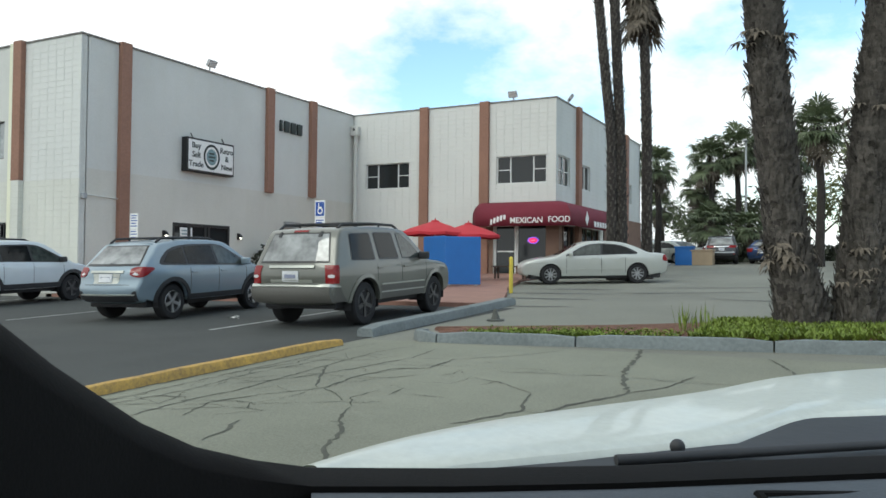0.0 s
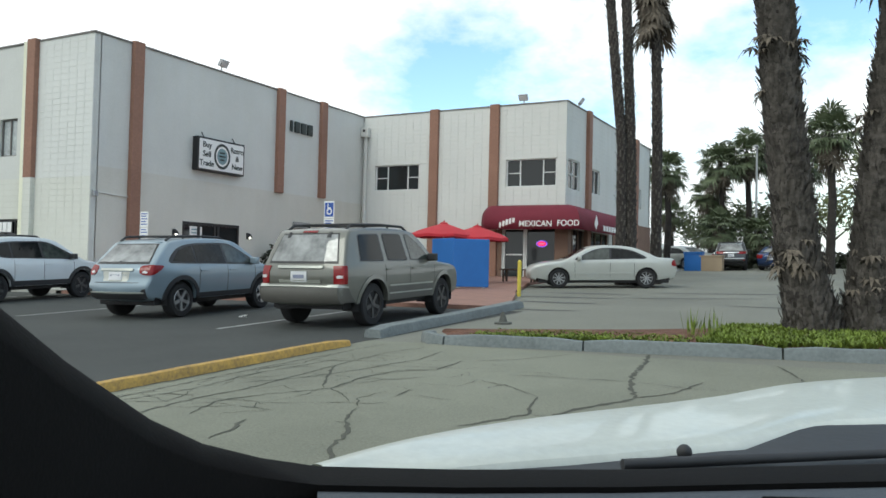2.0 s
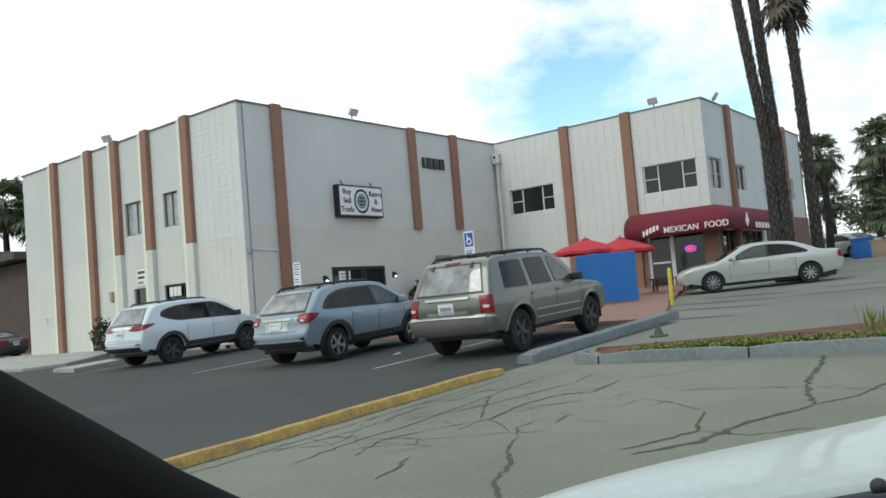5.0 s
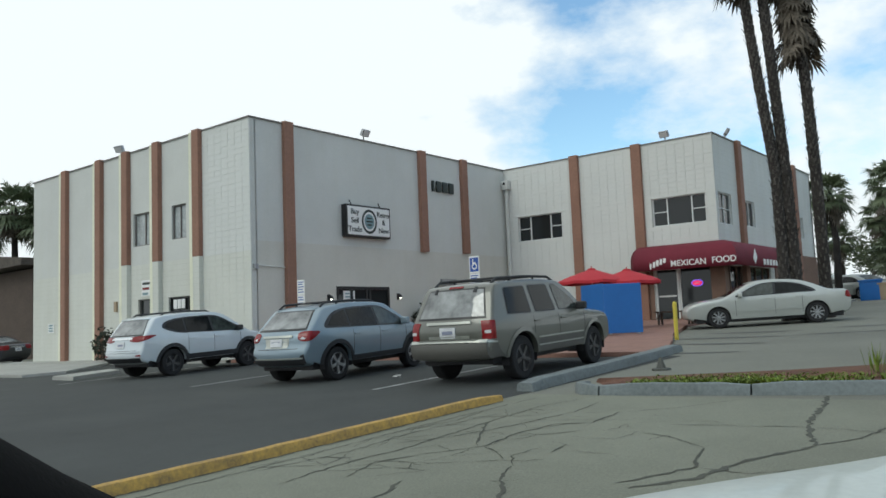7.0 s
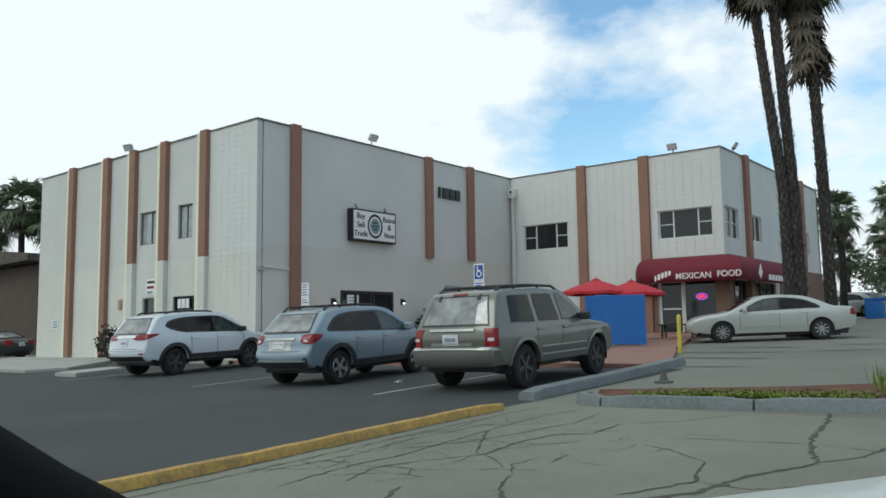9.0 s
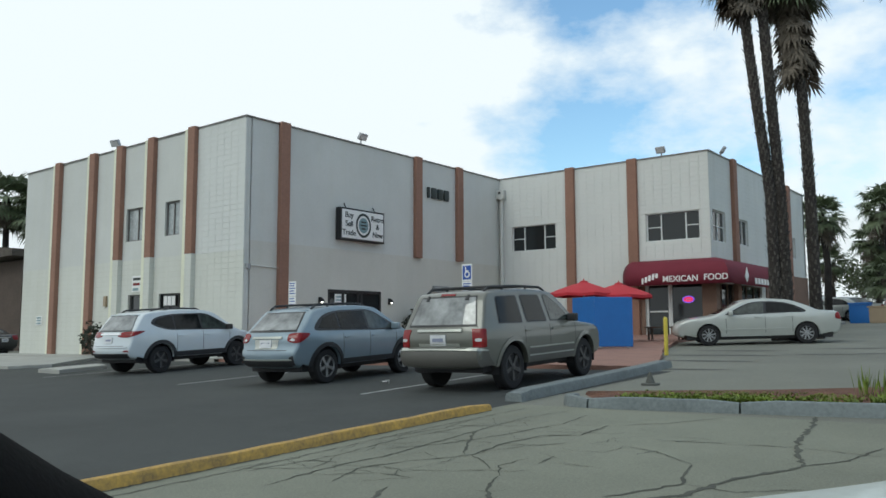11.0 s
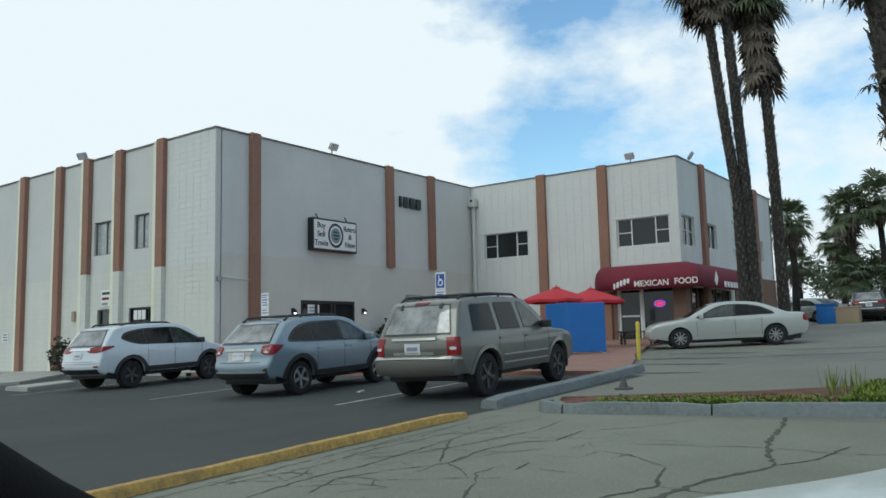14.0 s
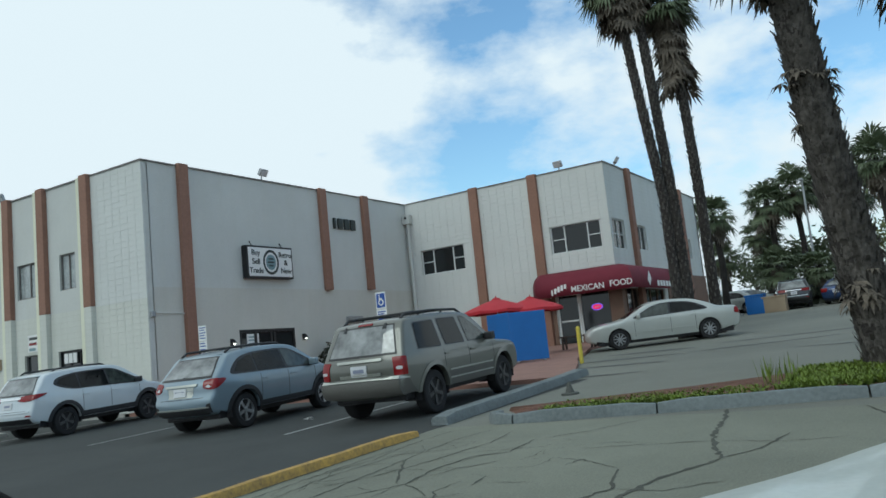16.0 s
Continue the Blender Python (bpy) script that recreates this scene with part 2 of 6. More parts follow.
M_FROND = mat("palm_frond", (0.115, 0.145, 0.075), 0.6, var=0.30, fine=6, coarse=1.2)
M_LEAF = mat("tree_leaf", (0.105, 0.130, 0.065), 0.65, var=0.35, fine=3, coarse=0.7)
M_LEAFY = mat("tree_leaf_light", (0.15, 0.17, 0.065), 0.65, var=0.35, fine=3, coarse=0.7)
M_GRASS = mat("ground_cover", (0.16, 0.22, 0.03), 0.7, var=0.35, fine=12, coarse=3)
M_BUSH = mat("dark_bush_leaf", (0.028, 0.036, 0.02), 0.7, var=0.3, fine=8, coarse=3)
M_BARK = mat("bark", (0.10, 0.085, 0.07), 0.95, var=0.25, fine=12, coarse=2, bump=0.8, dist=0.03)
M_BROWNBLD = mat("brown_siding", (0.085, 0.062, 0.048), 0.85, var=0.15, fine=8, coarse=1)
M_ROOF = mat("grey_roofing", (0.30, 0.30, 0.29), 0.9, var=0.15)
M_STOREBROWN = mat("brown_storefront", (0.20, 0.125, 0.09), 0.8, var=0.12)
M_TAN = mat("tan_box", (0.36, 0.28, 0.19), 0.8, var=0.1)
M_LENSGLOW = mat("lamp_glow", (0.9, 0.9, 0.85), 0.4, var=0, emit=(1.0, 0.93, 0.8, 4.0))
M_NEONR = mat("neon_red", (0.6, 0.02, 0.1), 0.4, var=0, emit=(1.0, 0.03, 0.16, 1.0))
M_NEONB = mat("neon_blue", (0.1, 0.1, 0.6), 0.4, var=0, emit=(0.3, 0.12, 0.8, 0.9))
M_HOOD = mat("white_car_paint", (0.49, 0.52, 0.475), 0.42, var=0.06, coarse=3, fine=60, bump=0.05, coat=0.25)
M_DASH = mat("dark_dashboard", (0.0045, 0.0042, 0.0040), 0.9, spec=0.15, var=0.1, fine=300, coarse=5)
M_DASHTOP = mat("slate_dashboard_top", (0.055, 0.066, 0.078), 0.75, var=0.1, fine=300, coarse=5)
# dimness of unlit interiors is put into this dark base colour
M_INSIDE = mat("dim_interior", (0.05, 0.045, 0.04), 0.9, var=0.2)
M_DARKMOTTLE = mat("dark_grey_mottle", (0.085, 0.088, 0.078), 0.85, var=0.2, coarse=2)
M_LINE = mat("worn_line_paint", (0.33, 0.34, 0.33), 0.85, var=0.3, fine=30, coarse=3)


# ---- mesh helpers ----
def box(bm, x0, x1, y0, y1, z0, z1):
    v = [bm.verts.new(p) for p in ((x0, y0, z0), (x1, y0, z0), (x1, y1, z0), (x0, y1, z0),
                                   (x0, y0, z1), (x1, y0, z1), (x1, y1, z1), (x0, y1, z1))]
    for f in ((0, 3, 2, 1), (4, 5, 6, 7), (0, 1, 5, 4), (1, 2, 6, 5), (2, 3, 7, 6), (3, 0, 4, 7)):
        bm.faces.new([v[i] for i in f])
    return v


def rbox(bm, x0, x1, y0, y1, z0, z1, r=0.02, seg=2):
    v = box(bm, x0, x1, y0, y1, z0, z1)
    edges = list({e for q in v for e in q.link_edges})
    bmesh.ops.bevel(bm, geom=edges, offset=r, segments=seg, profile=0.7, affect="EDGES")


def tube(bm, p, q, r0, r1=None, n=10, caps=True):
    p, q = Vector(p), Vector(q)
    r1 = r0 if r1 is None else r1
    d = (q - p).normalized()
    a = d.orthogonal().normalized()
    b = d.cross(a)
    rings = []
    for c, r in ((p, r0), (q, r1)):
        rings.append([bm.verts.new(c + a * math.cos(2 * math.pi * i / n) * r + b * math.sin(2 * math.pi * i / n) * r) for i in range(n)])
    for i in range(n):
        bm.faces.new((rings[0][i], rings[0][(i + 1) % n], rings[1][(i + 1) % n], rings[1][i]))
    if caps:
        bm.faces.new(rings[0][::-1])
        bm.faces.new(rings[1])


def prism(bm, pts, off):
    """A flat polygon given thickness along off."""
    off = Vector(off)
    a = [bm.verts.new(p) for p in pts]
    b = [bm.verts.new(Vector(p) + off) for p in pts]
    n = len(a)
    bm.faces.new(a[::-1])
    bm.faces.new(b)
    for i in range(n):
        bm.faces.new((a[i], a[(i + 1) % n], b[(i + 1) % n], b[i]))


def finish(bm, name, material, smooth=None):
    bmesh.ops.recalc_face_normals(bm, faces=bm.faces)
    me = bpy.data.meshes.new(name)
    bm.to_mesh(me)
    bm.free()
    me.materials.append(material)
    if smooth:
        me.shade_smooth()
        me.set_sharp_from_angle(angle=radians(smooth))
    return me


def part(name, bm, material, parent, label="", smooth=None):
    ob = new(name, finish(bm, name, material, smooth))
    ob.parent = parent
    if label:
        ob["label"] = label
    return ob


def thing(name, label, category, m=None, group="", kind=""):
    ob = new(name)
    ob.empty_display_size = 0.2
    if m is not None:
        ob.matrix_basis = m
    return tagged(ob, label, category, group, kind)


def solid(name, bm, material, label, category, group="", kind="", smooth=None):
    return tagged(new(name, finish(bm, name, material, smooth)), label, category, group, kind)


def ground_z(x, y):
    p = -0.1 + 0.011 * x + 0.036 * y
    if p > 1.6:
        p = 1.6 + 0.5 * math.tanh((p - 1.6) / 0.5)
    if p < -0.4:
        p = -0.4 - 0.5 * math.tanh((-0.4 - p) / 0.5)
    return p


def on_ground(x, y, yaw=0, up=0.0):
    """Pose on the sloping lot, turned by yaw, tilted with the ground."""
    nrm = Vector((-0.011, -0.036, 1)).normalized()
    tilt = Vector((0, 0, 1)).rotation_difference(nrm).to_matrix().to_4x4()
    return Matrix.Translation((x, y, ground_z(x, y) + up)) @ tilt @ pose(0, 0, 0, 0, 0, yaw)


def text_mesh(words, size, depth=0.01, shear=0.0):
    cu = bpy.data.curves.new("letters", "FONT")
    cu.body, cu.size, cu.extrude, cu.shear = words, size, depth, shear
    cu.align_x, cu.align_y, cu.offset = "CENTER", "CENTER", size * 0.012
    tmp = bpy.data.objects.new("letters", cu)
    scene.collection.objects.link(tmp)
    me = bpy.data.meshes.new_from_object(tmp.evaluated_get(bpy.context.evaluated_depsgraph_get()))
    bpy.data.objects.remove(tmp)
    return me


def letters(words, size, m, material, parent, name="lettering", depth=0.008):
    me = text_mesh(words, size, depth)
    me.materials.clear()
    me.materials.append(material)
    ob = new(name, me)
    ob.parent = parent
    ob.matrix_basis = m
    return ob


# ---- ground ----
def sheet(name, xs, ys, lift, material, label, category):
    bm = bmesh.new()
    g = [[bm.verts.new((x, y, ground_z(x, y) + lift)) for x in xs] for y in ys]
    for j in range(len(ys) - 1):
        for i in range(len(xs) - 1):
            bm.faces.new((g[j][i], g[j][i + 1], g[j + 1][i + 1], g[j + 1][i]))
    return solid(name, bm, material, label, category, kind="structure", smooth=60)


def spread(a, b, n):
    return [a + (b - a) * i / n for i in range(n + 1)]


far = [-2500, -900, -300, -130]
sheet("ground", far + spread(-90, 70, 40) + [130, 300, 900, 2500], far + spread(-60, 100, 40) + [150, 300, 900, 2500], 0.0,
      M_LOT, "worn grey concrete and asphalt parking lot", "ground")
sheet("road", spread(-60, -6.47, 20), spread(-25, 15.6, 16), 0.006, M_ASPHALT, "dark asphalt of the parking bays", "asphalt")
sheet("pavement", spread(-6.46, 14, 8), spread(-14, 9.75, 10), 0.006, M_CONC, "cracked old concrete drive", "pavement")


def crack(pts, width=0.02):
    """A jagged dark crack through rough stations on the concrete."""
    bm = bmesh.new()
    line = []
    for (ax, ay), (bx, by) in zip(pts, pts[1:]):
        n = max(3, int(math.hypot(bx - ax, by - ay) / 0.07))
        for i in range(n):
            f = i / n
            line.append((ax + (bx - ax) * f + random.gauss(0, 0.012), ay + (by - ay) * f + random.gauss(0, 0.012)))
    line.append(pts[-1])
    prev = None
    for i, (x, y) in enumerate(line):
        nx, ny = line[min(i + 1, len(line) - 1)], line[max(i - 1, 0)]
        d = Vector((nx[0] - ny[0], nx[1] - ny[1], 0))
        d = d.normalized() if d.length > 1e-6 else Vector((0, 1, 0))
        w = width * random.uniform(0.25, 1.0) * min(1.0, 0.35 + i / 4, 0.35 + (len(line) - 1 - i) / 4)
        s = Vector((-d.y, d.x, 0)) * w
        z = ground_z(x, y) + 0.010
        pair = (bm.verts.new((x + s.x, y + s.y, z)), bm.verts.new((x - s.x, y - s.y, z)))
        if prev:
            bm.faces.new((prev[0], prev[1], pair[1], pair[0]))
        prev = pair
    return bm


CRACKS = (
    ([(-3.81, 5.53), (-3.64, 5.13), (-3.35, 4.75), (-3.22, 4.36), (-2.95, 4.0), (-2.7, 3.2)], 0.022),
    ([(-5.27, 4.3), (-5.37, 5.2), (-5.29, 5.74), (-5.32, 6.23), (-5.4, 7.18), (-5.44, 7.85)], 0.016),
    ([(-4.93, 5.68), (-4.71, 5.98), (-4.57, 6.2), (-4.66, 6.87), (-4.56, 7.51), (-4.21, 7.66), (-4.26, 8.42)], 0.02),
    ([(-2.44, 10.0), (-2.28, 9.25), (-2.21, 8.46), (-2.1, 7.92), (-1.83, 7.05)], 0.034),
    ([(-1.83, 7.05), (-1.97, 6.71), (-2.15, 6.35), (-2.3, 5.6), (-2.6, 5.2)], 0.040),
    ([(-1.85, 7.04), (-1.57, 7.46), (-1.52, 7.74), (-1.44, 8.19)], 0.02),
    ([(-2.63, 6.71), (-2.53, 6.31), (-2.42, 5.96), (-2.75, 5.3)], 0.024),
    ([(-4.15, 4.12), (-4.18, 4.38), (-4.34, 4.76)], 0.022),
    ([(-0.88, 9.7), (-0.59, 8.84), (0.1, 5.5)], 0.02),
    ([(-3.47, 7.28), (-3.08, 7.09), (-2.63, 6.71)], 0.012),
    ([(-5.84, 5.23), (-5.49, 5.32)], 0.022),
    ([(-3.79, 6.13), (-3.85, 6.5)], 0.018),
    ([(-4.65, 6.17), (-5.21, 7.04), (-5.4, 7.4)], 0.02),
    ([(-2.1, 7.92), (-2.9, 7.8), (-3.4, 7.75)], 0.012),
    ([(-4.6, 6.2), (-4.3, 6.0), (-4.05, 5.75)], 0.015),
    ([(-5.9, 4.6), (-5.75, 5.6), (-5.85, 6.6), (-5.7, 7.9)], 0.012),
    ([(-5.6, 6.0), (-5.2, 6.6), (-5.0, 7.3), (-4.8, 8.3), (-4.9, 9.1)], 0.012),
    ([(-4.93, 5.68), (-5.1, 5.2), (-4.9, 4.7)], 0.016),
    ([(-4.66, 6.87), (-4.3, 6.9), (-4.1, 7.2)], 0.014),
    ([(-5.37, 5.2), (-4.9, 5.35), (-4.6, 5.3)], 0.010),
    ([(-6.1, 6.4), (-5.9, 7.4), (-6.05, 8.4)], 0.010),
    ([(-4.2, 8.4), (-3.7, 8.9), (-3.3, 9.6)], 0.010),
    ([(-2.05, 7.9), (-1.4, 7.75), (-0.9, 7.9)], 0.010),
    ([(-2.42, 5.96), (-2.0, 5.9), (-1.6, 6.2)], 0.010),
    ([(-3.81, 5.53), (-4.05, 5.9), (-4.0, 6.3)], 0.010),
    ([(-5.44, 7.85), (-5.5, 8.6), (-5.3, 9.4)], 0.009),
    ([(-6.29, -3.0), (-6.29, 4.5), (-6.31, 8.2), (-6.30, 9.0)], 0.022),
    ([(-6.05, 3.0), (-6.02, 5.0), (-6.08, 7.0), (-6.0, 9.4)], 0.012),
)
for stations, wide in CRACKS:
    solid("crack", crack(stations, wide), M_CRACK, "dark jagged crack in the concrete drive", "crack", "cracks in the drive", "structure")


def fine_cracks():
    """Worn alligator cracking: jittered uneven cells, many of their edges closed."""
    rng = random.Random(41)
    nodes = {}
    for i in range(9):
        for j in range(11):
            nodes[i, j] = (-6.1 + 0.36 * i + 0.18 * (j % 2) + rng.uniform(-0.13, 0.13), 4.7 + 0.36 * j + rng.uniform(-0.14, 0.14))
    joined = bmesh.new()
    for (i, j), p in nodes.items():
        for di, dj in ((1, 0), (0, 1), (1, 1)):
            q = nodes.get((i + di, j + dj))
            keep = 0.36 - 0.022 * i
            if q is None or rng.random() > keep:
                continue
            piece = crack([p, ((p[0] + q[0]) / 2 + rng.gauss(0, 0.03), (p[1] + q[1]) / 2 + rng.gauss(0, 0.03)), q], rng.uniform(0.004, 0.011))
            for f in piece.faces:
                joined.faces.new([joined.verts.new(v.co) for v in f.verts])
            piece.free()
    return joined


state = random.getstate()
solid("crack", fine_cracks(), M_CRACK, "network of fine cracks in the concrete drive", "crack", "cracks in the drive", "structure")
random.setstate(state)


def flat_patch(name, cx, cy, rx, ry, yaw, material, label, lift, n=28, rough=0.25):
    bm = bmesh.new()
    ring = []
    c, s = math.cos(radians(yaw)), math.sin(radians(yaw))
    for i in range(n):
        a = 2 * math.pi * i / n
        k = 1 + random.uniform(-rough, rough)
        u, w = rx * k * math.cos(a), ry * k * math.sin(a)
        x, y = cx + u * c - w * s, cy + u * s + w * c
        ring.append(bm.verts.new((x, y, ground_z(x, y) + lift)))
    bm.faces.new(ring)
    solid(name, bm, material, label, "stain", kind="structure")


# long dark streaks lying across the lot
for cx, cy, rx, ry, yaw in ((-7.2, 20.6, 1.3, 0.20, 4), (-6.9, 18.6, 1.2, 0.17, -3), (-6.3, 16.2, 0.9, 0.12, 6), (-7.4, 22.6, 1.2, 0.22, 2),
                            (-4.2, 21.5, 1.8, 0.12, 20), (-1.6, 19.0, 1.4, 0.10, -12), (-3.2, 24.2, 2.4, 0.16, 14)):
    flat_patch("stain", cx, cy, rx, ry, yaw, M_DARKMOTTLE, "long dark streak on the lot", 0.006)


def strip(name, a, b, w, lift, material, label, category):
    """A painted line from a to b."""
    bm = bmesh.new()
    a, b = Vector((*a, 0)), Vector((*b, 0))
    side = (b - a).normalized().cross(Vector((0, 0, 1))) * w / 2
    n = 14
    rows = []
    for i in range(n + 1):
        p = a.lerp(b, i / n)
        j = 1 + random.uniform(-0.12, 0.12)
        rows.append([bm.verts.new((q.x, q.y, ground_z(q.x, q.y) + lift)) for q in (p - side * j, p + side * j)])
    for r, s in zip(rows, rows[1:]):
        bm.faces.new((r[0], r[1], s[1], s[0]))
    solid(name, bm, material, label, category, "parking lines", "structure")


for lx in (-9.65, -15.1, -21.2):
    strip("parking_line", (lx, 9.9), (lx - 0.25, 15.3), 0.1, 0.012, M_LINE, "faded white parking line on asphalt", "line")


bm = bmesh.new()
rng = random.Random(5)
for _ in range(9):
    p = Vector((rng.uniform(-0.07, 0.07), rng.uniform(-0.05, 0.05), rng.uniform(0.0, 0.03)))
    bm.faces.new([bm.verts.new(p + Vector((rng.uniform(-0.06, 0.06), rng.uniform(-0.05, 0.05), rng.uniform(0, 0.04)))) for _ in range(3)])
scrap = solid("litter", bm, M_WHITE, "crumpled scrap of white paper on the asphalt", "litter")
scrap.matrix_basis = on_ground(-10.69, 11.66, 30, 0.008)


# ---- curbs ----
def curb(name, path, w, h, material, label, seg_len=None, sink=0.1, parent=None, top_in=0.03, group=""):
    """A curb with a rounded top swept along a path of x, y stations."""
    bm = bmesh.new()
    prof = [(-w / 2, -sink), (-w / 2 + top_in * 0.4, h * 0.6), (-w / 2 + top_in, h * 0.93), (-w / 2 + top_in * 2, h), (w / 2 - top_in * 2, h),
            (w / 2 - top_in, h * 0.93), (w / 2 - top_in * 0.4, h * 0.6), (w / 2, -sink)]
    dense = []
    for p, q in zip(path, path[1:]):
        n = max(1, int(math.hypot(q[0] - p[0], q[1] - p[1]) / 0.35))
        dense += [(p[0] + (q[0] - p[0]) * i / n, p[1] + (q[1] - p[1]) * i / n) for i in range(n)]
    dense.append(path[-1])
    rings = []
    for i, (x, y) in enumerate(dense):
        a, b = dense[max(i - 1, 0)], dense[min(i + 1, len(dense) - 1)]
        d = Vector((b[0] - a[0], b[1] - a[1], 0)).normalized()
        s = Vector((d.y, -d.x, 0))
        j = random.uniform(-0.006, 0.006)
        end = 0.8 if i in (0, len(dense) - 1) else 1.0
        rings.append([bm.verts.new((x + s.x * (u + j), y + s.y * (u + j), ground_z(x, y) + (z * end if z > 0 else z) + j)) for u, z in prof])
    for r, q in zip(rings, rings[1:]):
        for k in range(len(prof) - 1):
            bm.faces.new((r[k], r[k + 1], q[k + 1], q[k]))
    bm.faces.new(rings[0])
    bm.faces.new(rings[-1][::-1])
    return solid(name, bm, material, label, "curb", group, "structure", smooth=40)


curb("curb", [(-6.40, -6.0), (-6.40, 0.0), (-6.38, 4.5), (-6.42, 8.2), (-6.40, 9.05)], 0.16, 0.11, M_YELLOW, "yellow painted curb, chipped and worn")
curb("curb", [(-6.60, 10.0), (-6.72, 12.6), (-6.88, 15.3), (-7.05, 16.7)], 0.30, 0.17, M_CURB, "grey-blue painted concrete curb beside the parking bay")
# island
ISLAND = [(-5.75, 10.35), (-5.68, 10.02), (-5.5, 9.86), (-5.25, 9.82), (-3.3, 10.07), (-0.9, 10.42), (2.0, 10.85), (7.0, 11.5)]
for n, (a, b) in enumerate(((0, 4), (3, 5), (4, 6), (5, 7), (6, 8))):
    pts = ISLAND[a:b]
    if n:
        (ax, ay), (bx, by) = pts
        d = math.hypot(bx - ax, by - ay)
        pts = [(ax + (bx - ax) * 0.012 / d, ay + (by - ay) * 0.012 / d), (bx - (bx - ax) * 0.012 / d, by - (by - ay) * 0.012 / d)]
    curb("curb", pts, 0.16, 0.16, M_CURB, "grey-blue painted curb stone of the planted island", group="curbs of the island")
bm = bmesh.new()
near = [(-5.6, 10.35), (-5.3, 10.0), (-3.3, 10.2), (-0.9, 10.55), (2.0, 10.98), (7.0, 11.6)]
rear = [(-5.55, 10.45), (-4.6, 11.25), (-3.2, 12.0), (-1.2, 13.6), (2.0, 14.4), (7.0, 15.0)]
rows = []
for (ax, ay), (bx, by) in zip(near, rear):
    rows.append([bm.verts.new((ax + (bx - ax) * f, ay + (by - ay) * f, ground_z(ax, ay + (by - ay) * f) + (0.0 if f == 1 else 0.11 + 0.05 * math.sin(f * 3.1)))) for f in (0, 0.2, 0.4, 0.6, 0.8, 1)])
for r, q in zip(rows, rows[1:]):
    for k in range(5):
        bm.faces.new((r[k], q[k], q[k + 1], r[k + 1]))
solid("planting_bed", bm, M_MULCH, "planting bed of red-brown mulch in the island", "planting bed", kind="structure", smooth=60)


def leaf_tuft(bm, x, y, z, n, h, spread_r, w=0.02):
    for _ in range(n):
        a, t = random.uniform(0, 6.28), random.uniform(0.2, 1.0)
        d = Vector((math.cos(a) * t * spread_r, math.sin(a) * t * spread_r, h * random.uniform(0.5, 1.1)))
        s = Vector((-math.sin(a), math.cos(a), 0)) * w * random.uniform(0.6, 1.4)
        p = Vector((x, y, z)) + Vector((random.uniform(-1, 1), random.uniform(-1, 1), 0)) * spread_r * 0.4
        bm.faces.new([bm.verts.new(q) for q in (p - s * 0.3, p + d * 0.55 - s, p + d, p + d * 0.55 + s)])


bm = bmesh.new()
for _ in range(3600):
    u = random.random()
    x = random.uniform(-1.9, 7.0) if u < 0.82 else random.gauss(-3.6, 0.75)
    y0 = 10.05 + 0.15 * (x + 4) if x < -0.9 else 10.62 + 0.14 * (x + 0.9)
    y1 = min(14.0 + 0.1 * x, y0 + (2.5 if x > -1.9 else 0.9))
    if x < -5 or x > 7:
        continue
    y = random.uniform(y0 + 0.05, y1)
    big = x > -1.9
    leaf_tuft(bm, x, y, ground_z(x, y) + 0.1, 11 if big else 7, 0.12 if big else 0.07, 0.13 if big else 0.09, 0.019)
for _ in range(5):
    x, y = -2.0 + random.uniform(-0.15, 0.25), 11.2 + random.uniform(-0.2, 0.3)
    leaf_tuft(bm, x, y, ground_z(x, y) + 0.12, 8, 0.40, 0.14, 0.010)
solid("ground_cover", bm, M_GRASS, "green ground-cover plants in the island bed", "plants", kind="stuff")
# sidewalk along the shop fronts
bm = bmesh.new()


def slab(bm, x0, x1, y0, y1, h):
    """A raised walk that follows the lot's slope."""
    lo, hi = [], []
    for x, y in ((x0, y0), (x1, y0), (x1, y1), (x0, y1)):
        lo.append(bm.verts.new((x, y, ground_z(x, y) - 0.3)))
        hi.append(bm.verts.new((x, y, ground_z(x, y) + h)))
    bm.faces.new(lo[::-1])
    bm.faces.new(hi)
    for i in range(4):
        bm.faces.new((lo[i], lo[(i + 1) % 4], hi[(i + 1) % 4], hi[i]))


slab(bm, -41.0, -21.6, 15.62, 16.7, 0.12)
solid("sidewalk", bm, M_WALKWAY, "narrow raised concrete walk along the block wall", "sidewalk", kind="structure")
bm = bmesh.new()
edge = [(-21.85, 15.62), (-7.22, 15.62), (-7.25, 16.75), (-8.35, 19.6), (-9.2, 21.6), (-10.9, 27.0), (-11.0, 32.0), (-21.85, 32.0)]
lo = [bm.verts.new((x, y, ground_z(x, y) - 0.3)) for x, y in edge]
hi = [bm.verts.new((x, y, ground_z(x, y) + 0.10)) for x, y in edge]
bm.faces.new(hi)
for i in range(len(edge)):
    bm.faces.new((lo[i], lo[(i + 1) % len(edge)], hi[(i + 1) % len(edge)], hi[i]))
solid("patio", bm, M_PAVER, "red-brown paved terrace in the building's corner", "patio", kind="structure")
bm = bmesh.new()
slab(bm, -11.45, -9.6, 32.0, 47.0, 0.12)
solid("sidewalk", bm, M_WALKWAY, "raised concrete walk beside the restaurant", "sidewalk", kind="structure")


